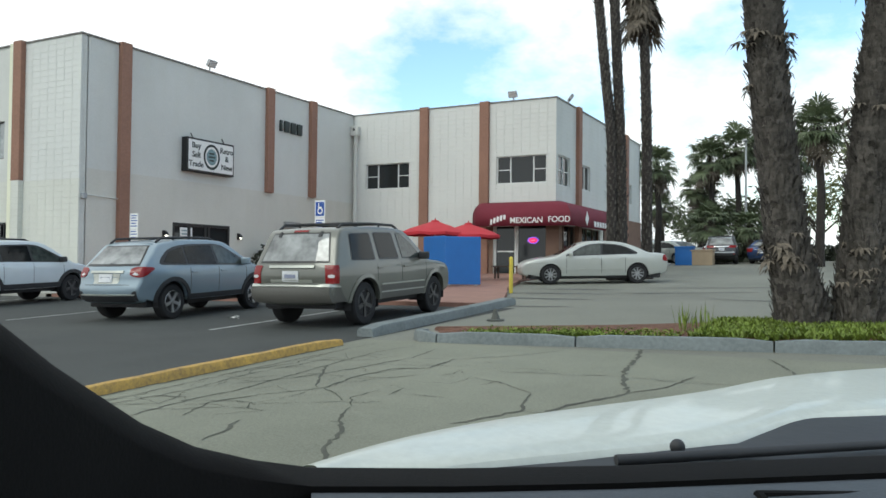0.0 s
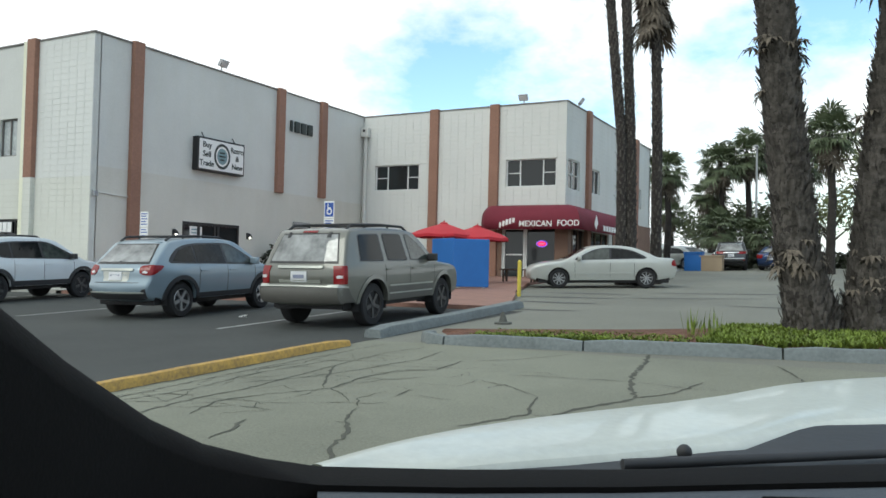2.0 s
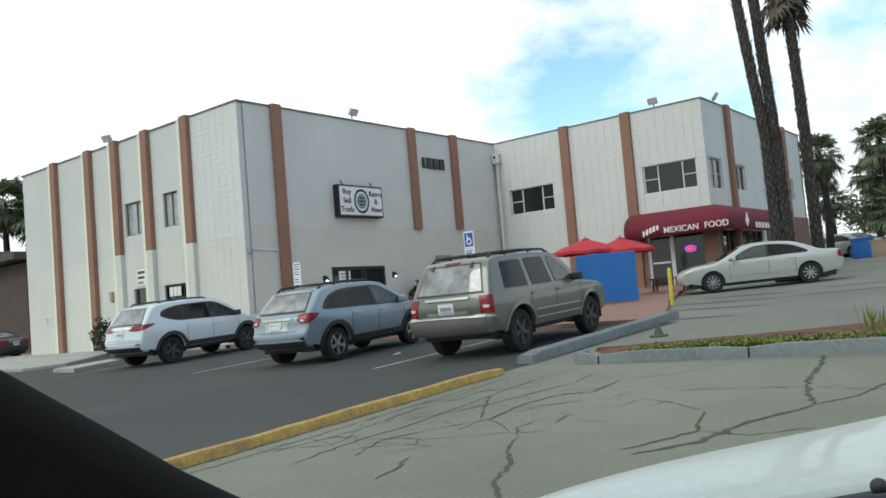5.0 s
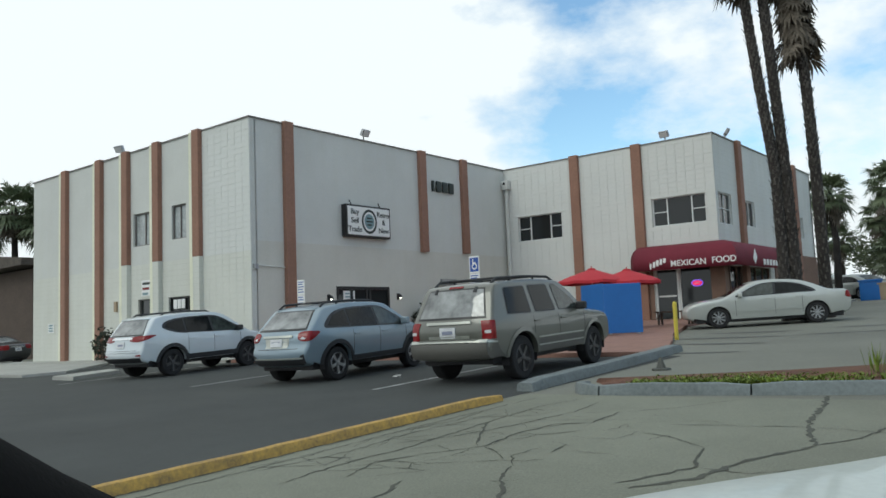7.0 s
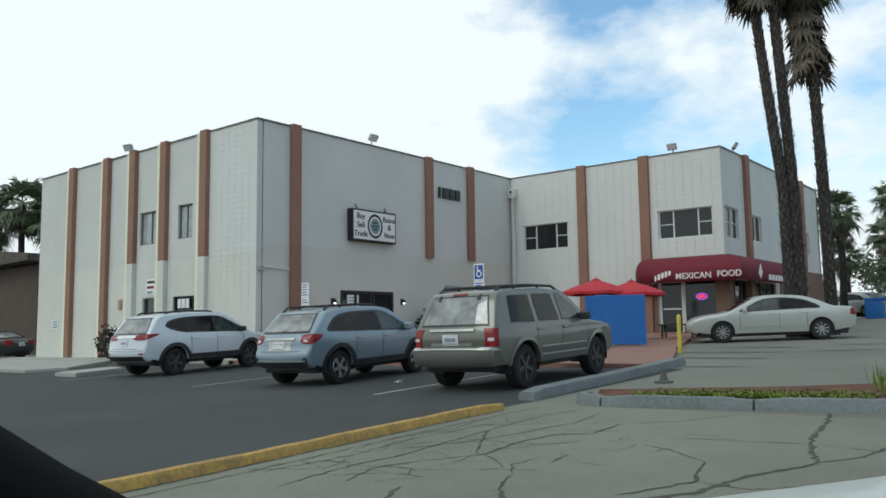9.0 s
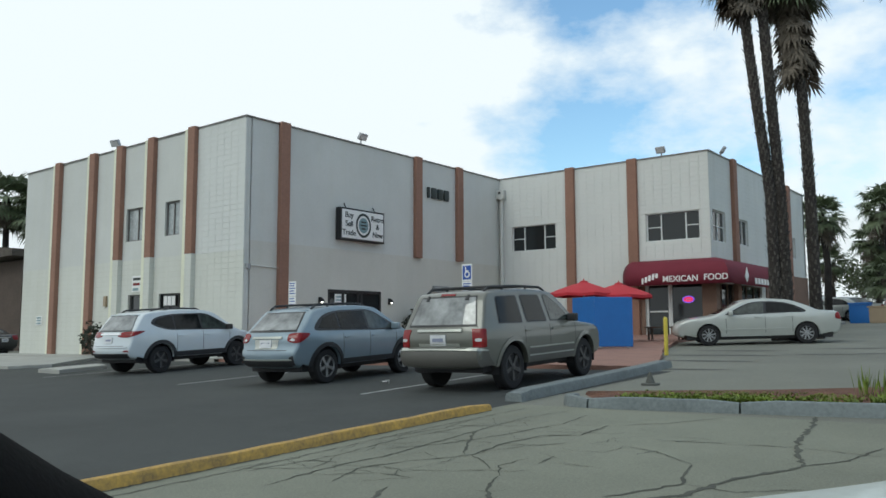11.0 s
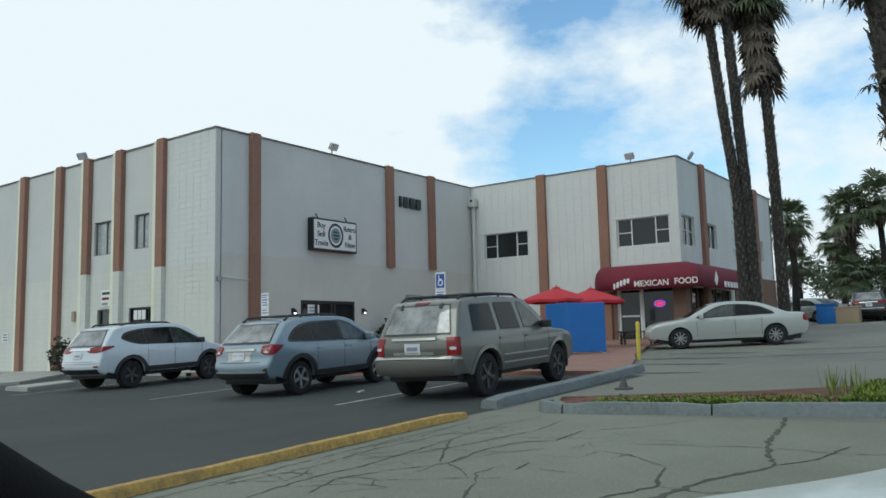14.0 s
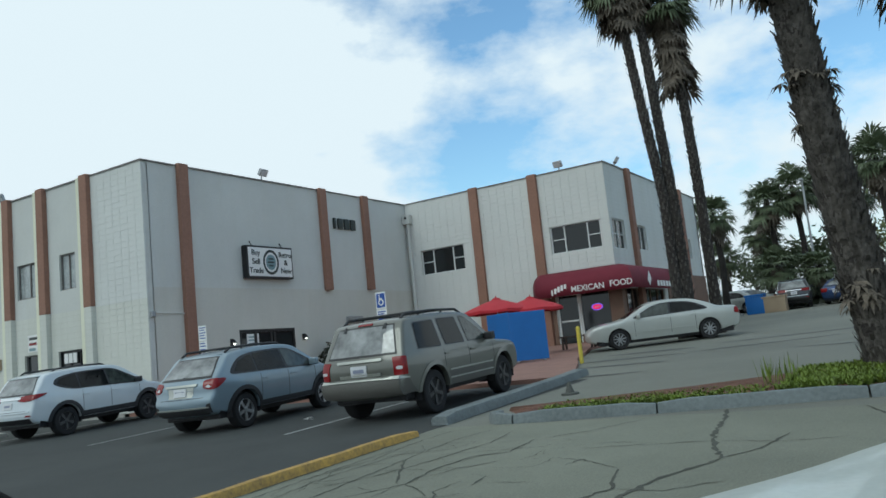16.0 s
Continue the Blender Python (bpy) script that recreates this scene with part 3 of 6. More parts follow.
def poly_slab(name, pts, h, label, category):
    """A low slab of concrete with the given outline, following the slope."""
    bm = bmesh.new()
    lo = [bm.verts.new((x, y, ground_z(x, y) - 0.2)) for x, y in pts]
    hi = [bm.verts.new((x, y, ground_z(x, y) + h)) for x, y in pts]
    bm.faces.new(hi)
    for i in range(len(pts)):
        bm.faces.new((lo[i], lo[(i + 1) % len(pts)], hi[(i + 1) % len(pts)], hi[i]))
    bmesh.ops.bevel(bm, geom=[e for e in bm.edges if all(v in hi for v in e.verts)], offset=0.02, segments=2, affect="EDGES")
    return solid(name, bm, M_WALKWAY, label, category, kind="structure", smooth=40)


poly_slab("curb_ramp", [(-26.85, 11.38), (-26.24, 12.51), (-29.25, 15.61), (-29.25, 15.6), (-39.0, 15.6), (-39.0, 11.88)], 0.10, "pale concrete ramp beside the block wall", "ramp")
poly_slab("curb_ramp", [(-23.63, 10.87), (-22.15, 10.77), (-22.85, 12.54), (-24.1, 12.91)], 0.12, "low concrete slab edge on the asphalt", "ramp")


# ---- building ----
X1, Y1, X2, Y2, XW, YE, H = -21.77, 16.63, -11.37, 31.91, -38.13, 46.6, 8.55
building = thing("building", "two-storey white painted block building with terracotta pilasters and flat roof", "building")


def wall_cells(a0, a1, z0, z1, holes):
    """The rectangles that are left of a wall a0..a1 by z0..z1 when the holes are taken out."""
    xs = sorted({a0, a1, *[h[0] for h in holes], *[h[1] for h in holes]})
    zs = sorted({z0, z1, *[h[2] for h in holes], *[h[3] for h in holes]})
    for i in range(len(xs) - 1):
        for j in range(len(zs) - 1):
            cx, cz = (xs[i] + xs[i + 1]) / 2, (zs[j] + zs[j + 1]) / 2
            if not any(h[0] < cx < h[1] and h[2] < cz < h[3] for h in holes):
                yield xs[i], xs[i + 1], zs[j], zs[j + 1]


def wall(name, axis, at, inward, a0, a1, z0, z1, holes, material, thick=0.22, label=""):
    bm = bmesh.new()
    for u0, u1, w0, w1 in wall_cells(a0, a1, z0, z1, holes):
        lo, hi = sorted((at, at + inward * thick))
        if axis == "y":
            box(bm, u0, u1, lo, hi, w0, w1)
        else:
            box(bm, lo, hi, u0, u1, w0, w1)
    bmesh.ops.remove_doubles(bm, verts=bm.verts, dist=0.0005)
    return part(name, bm, material, building, label)


W_UP = [(-29.28, -27.78, 4.72, 6.03), (-26.55, -25.6, 4.76, 6.05)]
W_LOW = [(-28.95, -27.85, 0.35, 2.62), (-26.8, -25.05, 1.15, 2.6)]
S_DOOR = [(20.5, 23.42, 0.6, 2.76)]
F_UP = [(-21.04, -18.62, 4.94, 6.16), (-14.15, -11.81, 4.94, 6.16)]
F_SHOP = [(-14.25, -11.75, 0.75, 3.15)]
R_UP = [(32.2, 33.75, 4.85, 6.16), (35.45, 36.75, 4.95, 6.1)]
R_SHOP = [(32.4, 34.6, 1.45, 3.15), (35.4, 38.4, 1.45, 3.15), (43.6, 44.6, 4.9, 6.0)]
BAND = 3.97
wall("wall", "y", Y1, 1, XW, -24.4, BAND, H, W_UP, M_SMOOTH)
wall("wall", "y", Y1, 1, XW, -24.4, -0.6, BAND, W_LOW, M_LOWER)
wall("wall", "x", X1, -1, Y1 + 0.22, Y2 + 0.2, 4.3, H, [], M_SMOOTH, label="smooth grey-painted upper wall")
wall("wall", "x", X1, -1, Y1 + 0.22, Y2 + 0.2, -0.6, 4.3, S_DOOR, M_SMOOTHLOW, label="beige-painted lower wall with a dark shop door")
front_wall = wall("wall", "y", Y2 + 0.03, 1, X1 + 0.002, X2 - 0.25, -0.2, H, F_UP + F_SHOP, M_JOINT)
wall("wall", "x", X2, -1, Y2 + 0.03, YE, -0.2, H, R_UP + R_SHOP, M_BLOCK)
wall("wall", "x", XW, 1, Y1 + 0.22, YE, -0.6, H, [], M_SMOOTH)
wall("wall", "y", YE, -1, XW, X2, -0.2, H, [], M_SMOOTH)
corner_wall = wall("wall", "y", Y1 + 0.03, 1, -24.4, X1, -0.6, H, [], M_JOINT)
bm = bmesh.new()
for x0, x1, y0, y1 in ((XW + 0.2, X1 - 0.2, Y1 + 0.2, YE - 0.2), (X1 - 0.2, X2 - 0.2, Y2 + 0.2, YE - 0.2)):
    box(bm, x0, x1, y0, y1, H - 0.5, H - 0.3)
part("roof", bm, M_ROOF, building)
# dark planes for dim rooms behind the panes; the dimness is their colour
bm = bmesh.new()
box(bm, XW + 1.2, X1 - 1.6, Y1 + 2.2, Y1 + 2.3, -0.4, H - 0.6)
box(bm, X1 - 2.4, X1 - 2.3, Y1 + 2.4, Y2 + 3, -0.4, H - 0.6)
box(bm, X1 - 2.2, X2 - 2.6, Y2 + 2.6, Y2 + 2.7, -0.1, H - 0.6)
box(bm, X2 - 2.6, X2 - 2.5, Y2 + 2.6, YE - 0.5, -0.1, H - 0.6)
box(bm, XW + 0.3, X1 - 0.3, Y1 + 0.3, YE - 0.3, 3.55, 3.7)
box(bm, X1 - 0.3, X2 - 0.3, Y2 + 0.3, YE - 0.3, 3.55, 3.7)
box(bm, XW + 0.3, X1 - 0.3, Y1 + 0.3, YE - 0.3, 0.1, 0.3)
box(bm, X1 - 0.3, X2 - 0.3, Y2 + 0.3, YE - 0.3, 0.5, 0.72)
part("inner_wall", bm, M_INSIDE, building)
# parapet coping
for nm, a in (("w", (XW - 0.05, X1 + 0.05, Y1 - 0.05, Y1 + 0.27)), ("s", (X1 - 0.27, X1 + 0.05, Y1 + 0.275, Y2 - 0.055)),
              ("f", (X1 - 0.2, X2 + 0.05, Y2 - 0.05, Y2 + 0.27)), ("r", (X2 - 0.27, X2 + 0.05, Y2 + 0.275, YE + 0.05))):
    bm = bmesh.new()
    box(bm, *a, H, H + 0.05)
    part("coping", bm, M_CAP, building)


def pilaster(x0, x1, y0, y1, z0, z1, z_paint, cream=None):
    bm = bmesh.new()
    rbox(bm, x0, x1, y0, y1, z_paint, z1, 0.012, 1)
    part("pilaster", bm, M_PIL, building)
    if z_paint > z0 + 0.1:
        bm = bmesh.new()
        rbox(bm, x0 + 0.01, x1 - 0.01, y0 + 0.01, y1 - 0.01, z0, z_paint, 0.01, 1)
        part("pilaster", bm, M_LOWER, building, "cream-painted lower pilaster")
    if cream:
        bm = bmesh.new()
        rbox(bm, x0 - cream, x0 - 0.003, y0 + 0.02, y1, z0, z1 - 0.06, 0.01, 1)
        part("pilaster", bm, M_CREAM, building, "cream strip beside the pilaster")


TOP = H + 0.09
for px, zp in ((-35.08, -0.3), (-32.05, -0.3), (-29.9, 4.02), (-27.62, 4.0), (-24.95, 3.98)):
    pilaster(px, px + 0.42, Y1 - 0.19, Y1 + 0.05, -0.3, TOP, zp, 0.2)
for py, zp in ((18.05, 0.0), (25.42, 4.27), (28.35, 4.31)):
    pilaster(X1 - 0.05, X1 + 0.17, py, py + 0.42, zp, TOP, zp)
for px in (-18.0, -14.93):
    pilaster(px, px + 0.44, Y2 - 0.17, Y2 + 0.05, 0.3, TOP, 0.3)
pilaster(X2 - 0.05, X2 + 0.17, 34.55, 35.0, 0.9, TOP, 0.9)
pilaster(X2 - 0.05, X2 + 0.17, 42.9, 43.4, 0.9, TOP, 0.9)
bm = bmesh.new()
rbox(bm, X2 - 0.02, X2 + 0.06, 39.0, YE, 0.9, 3.95, 0.01, 1)
part("wainscot", bm, M_STOREBROWN, building, "brown lower band of the side wall")


def window(axis, at, out, a0, a1, z0, z1, splits, mid, parent=building, frame_mat=M_FRAME, fw=0.045, glass=M_GLASS, deep=0.12):
    """Panes divided by mullions at splits (0..1); mid: which lights have a mid rail."""
    win = new("window")
    win.parent = parent

    def bar(bm, u0, u1, w0, w1, d0, d1):
        lo, hi = sorted((at - out * d0, at - out * d1))
        if axis == "y":
            box(bm, u0, u1, lo, hi, w0, w1)
        else:
            box(bm, lo, hi, u0, u1, w0, w1)

    bm = bmesh.new()
    d = deep
    bar(bm, a0, a1, z0, z0 + fw, d - 0.05, d + 0.02)
    bar(bm, a0, a1, z1 - fw, z1, d - 0.05, d + 0.02)
    bar(bm, a0, a0 + fw, z0 + fw, z1 - fw, d - 0.05, d + 0.02)
    bar(bm, a1 - fw, a1, z0 + fw, z1 - fw, d - 0.05, d + 0.02)
    part("window_frame", bm, frame_mat, win)
    cuts = [a0 + fw] + [a0 + (a1 - a0) * s for s in splits] + [a1 - fw]
    for s in splits:
        bm = bmesh.new()
        c = a0 + (a1 - a0) * s
        bar(bm, c - fw * 0.55, c + fw * 0.55, z0 + fw, z1 - fw, d - 0.04, d + 0.015)
        part("mullion", bm, frame_mat, win)
    for k in range(len(cuts) - 1):
        if k in mid:
            bm = bmesh.new()
            zc = (z0 + z1) / 2
            bar(bm, cuts[k] + fw * 0.6, cuts[k + 1] - fw * 0.6, zc - fw * 0.4, zc + fw * 0.4, d - 0.035, d + 0.01)
            part("mid_rail", bm, frame_mat, win)
        bm = bmesh.new()
        bar(bm, cuts[k] + 0.002, cuts[k + 1] - 0.002, z0 + fw + 0.002, z1 - fw - 0.002, d + 0.004, d + 0.009)
        part("pane", bm, glass, win)
    return win


for h in F_UP:
    window("y", Y2, -1, *h, (0.28, 0.74), (0, 2))
for h in W_UP:
    window("y", Y1, -1, *h, (0.5,), (), frame_mat=M_CAP, glass=M_PALEGLASS)
window("y", Y1, -1, *W_LOW[1], (0.33, 0.66), (), frame_mat=M_BLACK)
window("y", Y1, -1, *W_LOW[0], (), (0,), frame_mat=M_CAP)
window("x", X2, 1, *R_UP[0], (0.5,), (0, 1))
window("x", X2, 1, *R_UP[1], (0.5,), ())
window("x", X2, 1, *R_SHOP[2], (), ())
for h in R_SHOP[:2]:
    window("x", X2, 1, *h, (0.35, 0.7), (), frame_mat=M_STOREBROWN)
# restaurant front: white-framed glass door, then a wide pane over a low wall
window("y", Y2, -1, -14.25, -13.2, 0.78, 3.15, (), (0,), frame_mat=M_FRAME, fw=0.085)
window("y", Y2, -1, -13.18, -11.78, 1.35, 3.15, (), (), frame_mat=M_FRAME, fw=0.06)
bm = bmesh.new()
box(bm, -13.2, -11.75, Y2 + 0.02, Y2 + 0.2, 0.7, 1.35)
part("sill_wall", bm, M_STOREBROWN, building, "low brown wall under the shop window")
bm = bmesh.new()
rbox(bm, -11.8, -11.2, Y2 - 0.06, Y2 + 0.4, 0.6, 3.2, 0.02, 1)
part("corner_column", bm, M_STOREBROWN, building)
bm = bmesh.new()
box(bm, -14.48, -14.27, Y2 - 0.03, Y2 + 0.2, 0.6, 3.2)
part("door_jamb", bm, M_STOREBROWN, building)
# shop door in the shaded wall
sd = window("x", X1, 1, *S_DOOR[0], (0.28, 0.56, 0.62), (), frame_mat=M_BLACK, fw=0.11, deep=0.05)
bm = bmesh.new()
box(bm, X1 - 0.052, X1 - 0.040, 20.9, 21.5, 1.95, 2.6)
part("poster", bm, M_WHITE, sd, "pale paper poster in the door glass")
bm = bmesh.new()
for k in range(4):
    box(bm, X1 - 0.038, X1 - 0.034, 20.98, 21.42 - 0.06 * (k % 2), 2.1 + k * 0.12, 2.15 + k * 0.12)
part("print", bm, M_EMBLEM, sd)

# single blocks of the corner bay, stacked in straight courses, each its own piece
BL, BH = 0.4, 0.2
block_meshes = []
for face in (M_BLOCKFACE, M_LOWFACE):
    bm = bmesh.new()
    box(bm, 0.004, BL - 0.004, 0, 0.045, 0.003, BH - 0.003)
    block_meshes.append(finish(bm, "block", face))
z = H - BH
while z > 0.35:
    for k in range(1, 8):
        ob = new("block", block_meshes[1 if z < BAND - 0.1 else 0])
        ob.parent = corner_wall
        ob.location = (X1 - BL * k, Y1 - 0.012 + random.uniform(-0.002, 0.002), z)
    z -= BH
bm = bmesh.new()
holes = F_UP + F_SHOP
z = H - BH
while z > 0.3:
    x = X1 + 0.01
    while x < X2 - 0.01:
        a, b = max(x, X1 + 0.004), min(x + BL, X2)
        parts = [(a, b)]
        for h in holes:
            if z + BH > h[2] + 0.02 and z < h[3] - 0.02:
                nxt = []
                for p, q in parts:
                    if q <= h[0] or p >= h[1]:
                        nxt.append((p, q))
                    else:
                        if p < h[0]:
                            nxt.append((p, h[0]))
                        if q > h[1]:
                            nxt.append((h[1], q))
                parts = nxt
        for p, q in parts:
            if q - p > 0.04:
                y = Y2 - 0.012 + random.uniform(-0.0015, 0.0015)
                box(bm, p + 0.0035, q - 0.0035, y, y + 0.041, z + 0.003, z + BH - 0.003)
        x += BL
    z -= BH
tagged(part("block_facing", bm, M_BLOCKFACE, front_wall), kind="stuff")


# ---- fixtures on the building ----
def lathe(bm, prof, m=Matrix(), n=20):
    """Turns r, h pairs round the z axis."""
    rings = [[bm.verts.new(m @ Vector((r * math.cos(2 * math.pi * i / n), r * math.sin(2 * math.pi * i / n), h))) for i in range(n)] for r, h in prof]
    for a, b in zip(rings, rings[1:]):
        for i in range(n):
            bm.faces.new((a[i], a[(i + 1) % n], b[(i + 1) % n], b[i]))
    for ring in (rings[0][::-1], rings[-1]):
        bm.faces.new(ring)


def flood_light(x, y, z, yaw):
    t = thing("flood_light", "small grey flood light on the roof edge", "flood light", Matrix.Translation((x, y, z)) @ pose(0, 0, 0, 0, 0, yaw), "roof flood lights")
    bm = bmesh.new()
    tube(bm, (0, 0, 0), (0, 0, 0.18), 0.03)
    part("stem", bm, M_STEEL, t)
    bm = bmesh.new()
    rbox(bm, -0.2, 0.2, -0.07, 0.07, -0.14, 0.14, 0.03)
    bmesh.ops.transform(bm, matrix=Matrix.Translation((0, 0.1, 0.27)) @ pose(0, 0, 0, -32), verts=bm.verts)
    part("head", bm, M_STEEL, t, smooth=40)
    bm = bmesh.new()
    box(bm, -0.17, 0.17, 0.072, 0.08, -0.11, 0.11)
    bmesh.ops.transform(bm, matrix=Matrix.Translation((0, 0.1, 0.27)) @ pose(0, 0, 0, -32), verts=bm.verts)
    part("lens", bm, M_CLEAR, t)


flood_light(-30.3, Y1 + 0.05, H + 0.05, 200)
flood_light(X1 + 0.0, 22.2, H + 0.05, -90)
flood_light(-13.4, Y2 + 0.1, H + 0.05, 180)
flood_light(X2 - 0.05, 33.6, H + 0.05, -60)

# drain box and downspout near the inner corner
dp = thing("downspout", "white painted drain box and downspout on the block wall", "downspout", Matrix.Translation((-21.55, Y2 - 0.16, 0)))
bm = bmesh.new()
rbox(bm, -0.2, 0.2, -0.16, 0.13, 7.55, 8.0, 0.04)
part("drain_box", bm, M_SMOOTH, dp, smooth=40)
bm = bmesh.new()
tube(bm, (0, 0.04, 0.95), (0, 0.04, 7.56), 0.09, n=14)
part("pipe", bm, M_SMOOTH, dp, smooth=40)
bm = bmesh.new()
tube(bm, (0, -0.17, 7.85), (0, -0.10, 7.85), 0.07, n=14)
part("outlet", bm, M_BLACK, dp)

# conduit box at the corner
cb = thing("conduit", "thin conduit and small junction box on the wall corner", "conduit", Matrix.Translation((X1 + 0.02, Y1 + 0.14, 3.4)))
bm = bmesh.new()
rbox(bm, -0.02, 0.09, -0.08, 0.08, -0.09, 0.09, 0.02)
part("box", bm, M_STEEL, cb)
bm = bmesh.new()
tube(bm, (0.03, 0.06, 0.05), (0.03, 1.3, 0.0), 0.02)
part("pipe", bm, M_SMOOTH, cb)

# lightbox sign
sb = thing("lightbox_sign", "white lightbox shop sign with black lettering, emblem and black frame", "sign", Matrix.Translation((X1, 22.08, 5.28)) @ pose(0, 0, 0, 90, 0, 90))
SW, SH, SD = 2.44, 1.24, 0.3
bm = bmesh.new()
rbox(bm, -SW / 2, SW / 2, -SH / 2, SH / 2, 0.0, SD - 0.02, 0.015, 1)
part("cabinet", bm, M_BLACK, sb)
bm = bmesh.new()
rbox(bm, -SW / 2 + 0.07, SW / 2 - 0.07, -SH / 2 + 0.07, SH / 2 - 0.07, SD - 0.05, SD - 0.006, 0.01, 1)
part("face", bm, M_WHITE, sb)
for words, lx, ly in (("Buy", -0.78, 0.34), ("Sell", -0.78, 0.0), ("Trade", -0.78, -0.34), ("Retro", 0.78, 0.30), ("&", 0.80, 0.0), ("New", 0.80, -0.32)):
    letters(words, 0.30, Matrix.Translation((lx, ly, SD - 0.002)), M_NUM, sb)
bm = bmesh.new()
ringo = [bm.verts.new((0.42 * math.cos(a * math.pi / 18), 0.48 * math.sin(a * math.pi / 18), SD)) for a in range(36)]
ringi = [bm.verts.new((0.33 * math.cos(a * math.pi / 18), 0.38 * math.sin(a * math.pi / 18), SD)) for a in range(36)]
for i in range(36):
    bm.faces.new((ringo[i], ringo[(i + 1) % 36], ringi[(i + 1) % 36], ringi[i]))
part("emblem_ring", bm, M_NUM, sb)
bm = bmesh.new()
bm.faces.new([bm.verts.new((0.27 * math.cos(a * math.pi / 12), 0.30 * math.sin(a * math.pi / 12), SD)) for a in range(24)])
part("emblem_disc", bm, M_EMBLEM, sb)
bm = bmesh.new()
for k, w in enumerate((0.22, 0.34, 0.26)):
    box(bm, -w / 2, w / 2, -0.16 + k * 0.13, -0.10 + k * 0.13, SD + 0.003, SD + 0.006)
part("emblem_bars", bm, M_NUM, sb)
for bx in (-0.8, 0.8):
    bm = bmesh.new()
    tube(bm, (bx, SH / 2 - 0.02, 0.15), (bx, SH / 2 + 0.2, 0.02), 0.02)
    part("bracket", bm, M_BLACK, sb)

# number plates on the wall become plain dark bars
nb = thing("wall_numerals", "four dark raised bars fixed high on the wall", "numerals", Matrix.Translation((X1, 27.02, 7.2)))
for k, (o, w) in enumerate(((-0.66, 0.14), (-0.28, 0.33), (0.16, 0.33), (0.60, 0.33))):
    bm = bmesh.new()
    rbox(bm, 0.02, 0.1, o - w / 2, o + w / 2, -0.24, 0.24, 0.03, 2)
    part("bar", bm, M_NUM, nb, smooth=40)


def wall_lamp(y, z):
    t = thing("wall_lamp", "small black wall lamp with a lit bulb", "wall lamp", Matrix.Translation((X1, y, z)), "door lamps")
    bm = bmesh.new()
    rbox(bm, 0, 0.05, -0.07, 0.07, -0.05, 0.2, 0.015)
    part("bracket", bm, M_BLACK, t)
    bm = bmesh.new()
    lathe(bm, [(0.03, 0.16), (0.10, 0.03), (0.09, 0.03)], Matrix.Translation((0.14, 0, 0)), 14)
    part("shade", bm, M_BLACK, t, smooth=40)
    bm = bmesh.new()
    bmesh.ops.create_uvsphere(bm, u_segments=10, v_segments=8, radius=0.042, matrix=Matrix.Translation((0.14, 0, 0.02)))
    part("bulb", bm, M_LENSGLOW, t, smooth=60)


wall_lamp(23.9, 2.3)
wall_lamp(20.1, 2.25)

vent = thing("wall_vent", "pale grey louvred vent box on the beige wall", "vent", Matrix.Translation((X1, 27.21, 2.99)))
bm = bmesh.new()
rbox(bm, 0.0, 0.10, -0.54, 0.54, -0.14, 0.14, 0.012, 1)
part("housing", bm, M_ROOF, vent)
for k in range(4):
    bm = bmesh.new()
    rbox(bm, 0.098, 0.112, -0.49, 0.49, -0.11 + k * 0.057, -0.09 + k * 0.057, 0.004, 1)
    part("slat", bm, M_STEEL, vent)

# notices on the long wall
nt = thing("wall_notice", "small white notice with faded red print on the wall", "notice", Matrix.Translation((-28.3, Y1 - 0.01, 3.05)))
bm = bmesh.new()
rbox(bm, -0.36, 0.36, -0.015, 0.0, -0.32, 0.3, 0.004, 1)
part("board", bm, M_WHITE, nt)
for k, c in enumerate((M_NUM, M_TAIL, M_EMBLEM)):
    bm = bmesh.new()
    box(bm, -0.28, 0.28 - 0.08 * k, -0.02, -0.016, 0.12 - 0.2 * k, 0.22 - 0.2 * k)
    part("print_bar", bm, c, nt)
fs = thing("window_sign", "dark board with three pale panels in the ground-floor window", "sign", Matrix.Translation((-26.15, Y1 + 0.06, 2.33)) @ pose(0, 0, 0, 90))
bm = bmesh.new()
box(bm, -0.42, 0.42, -0.2, 0.2, 0, 0.02)
part("board", bm, M_BLACK, fs)
for k in range(3):
    bm = bmesh.new()
    rbox(bm, -0.37 + k * 0.26, -0.15 + k * 0.26, -0.17, 0.17, 0.018, 0.03, 0.004, 1)
    part("pale_panel", bm, M_WHITE, fs)
for x0, z0 in ((-30.68, 2.2), (-24.98, 2.05)):
    bm = bmesh.new()
    rbox(bm, x0, x0 + 0.2, Y1 - 0.09, Y1 - 0.005, z0, z0 + 0.42, 0.02)
    solid("meter_box", bm, M_TAN, "small tan utility box on the wall", "utility box", "utility boxes", smooth=40)
ws = thing("wall_notice", "small grey notice low on the wall", "notice", Matrix.Translation((-36.3, Y1 - 0.01, 1.68)))
bm = bmesh.new()
rbox(bm, -0.28, 0.28, -0.015, 0, -0.2, 0.2, 0.004, 1)
part("board", bm, M_WHITE, ws)
for k in range(3):
    bm = bmesh.new()
    box(bm, -0.2, 0.2, -0.02, -0.016, -0.15 + k * 0.12, -0.08 + k * 0.12)
    part("print_bar", bm, M_EMBLEM, ws)


# ---- awning ----
awn = thing("awning", "burgundy canvas awning wrapped round the restaurant's corner with white lettering", "awning")
AP, AZT, AZV, AZB = 0.95, 4.12, 3.42, 3.02
prof = [(AP * math.sin(a), AZV + (AZT - AZV) * math.cos(a)) for a in [math.pi / 2 * k / 8 for k in range(9)]] + [(AP + 0.005, AZB)]
AX0, AY1 = -14.72, 38.6


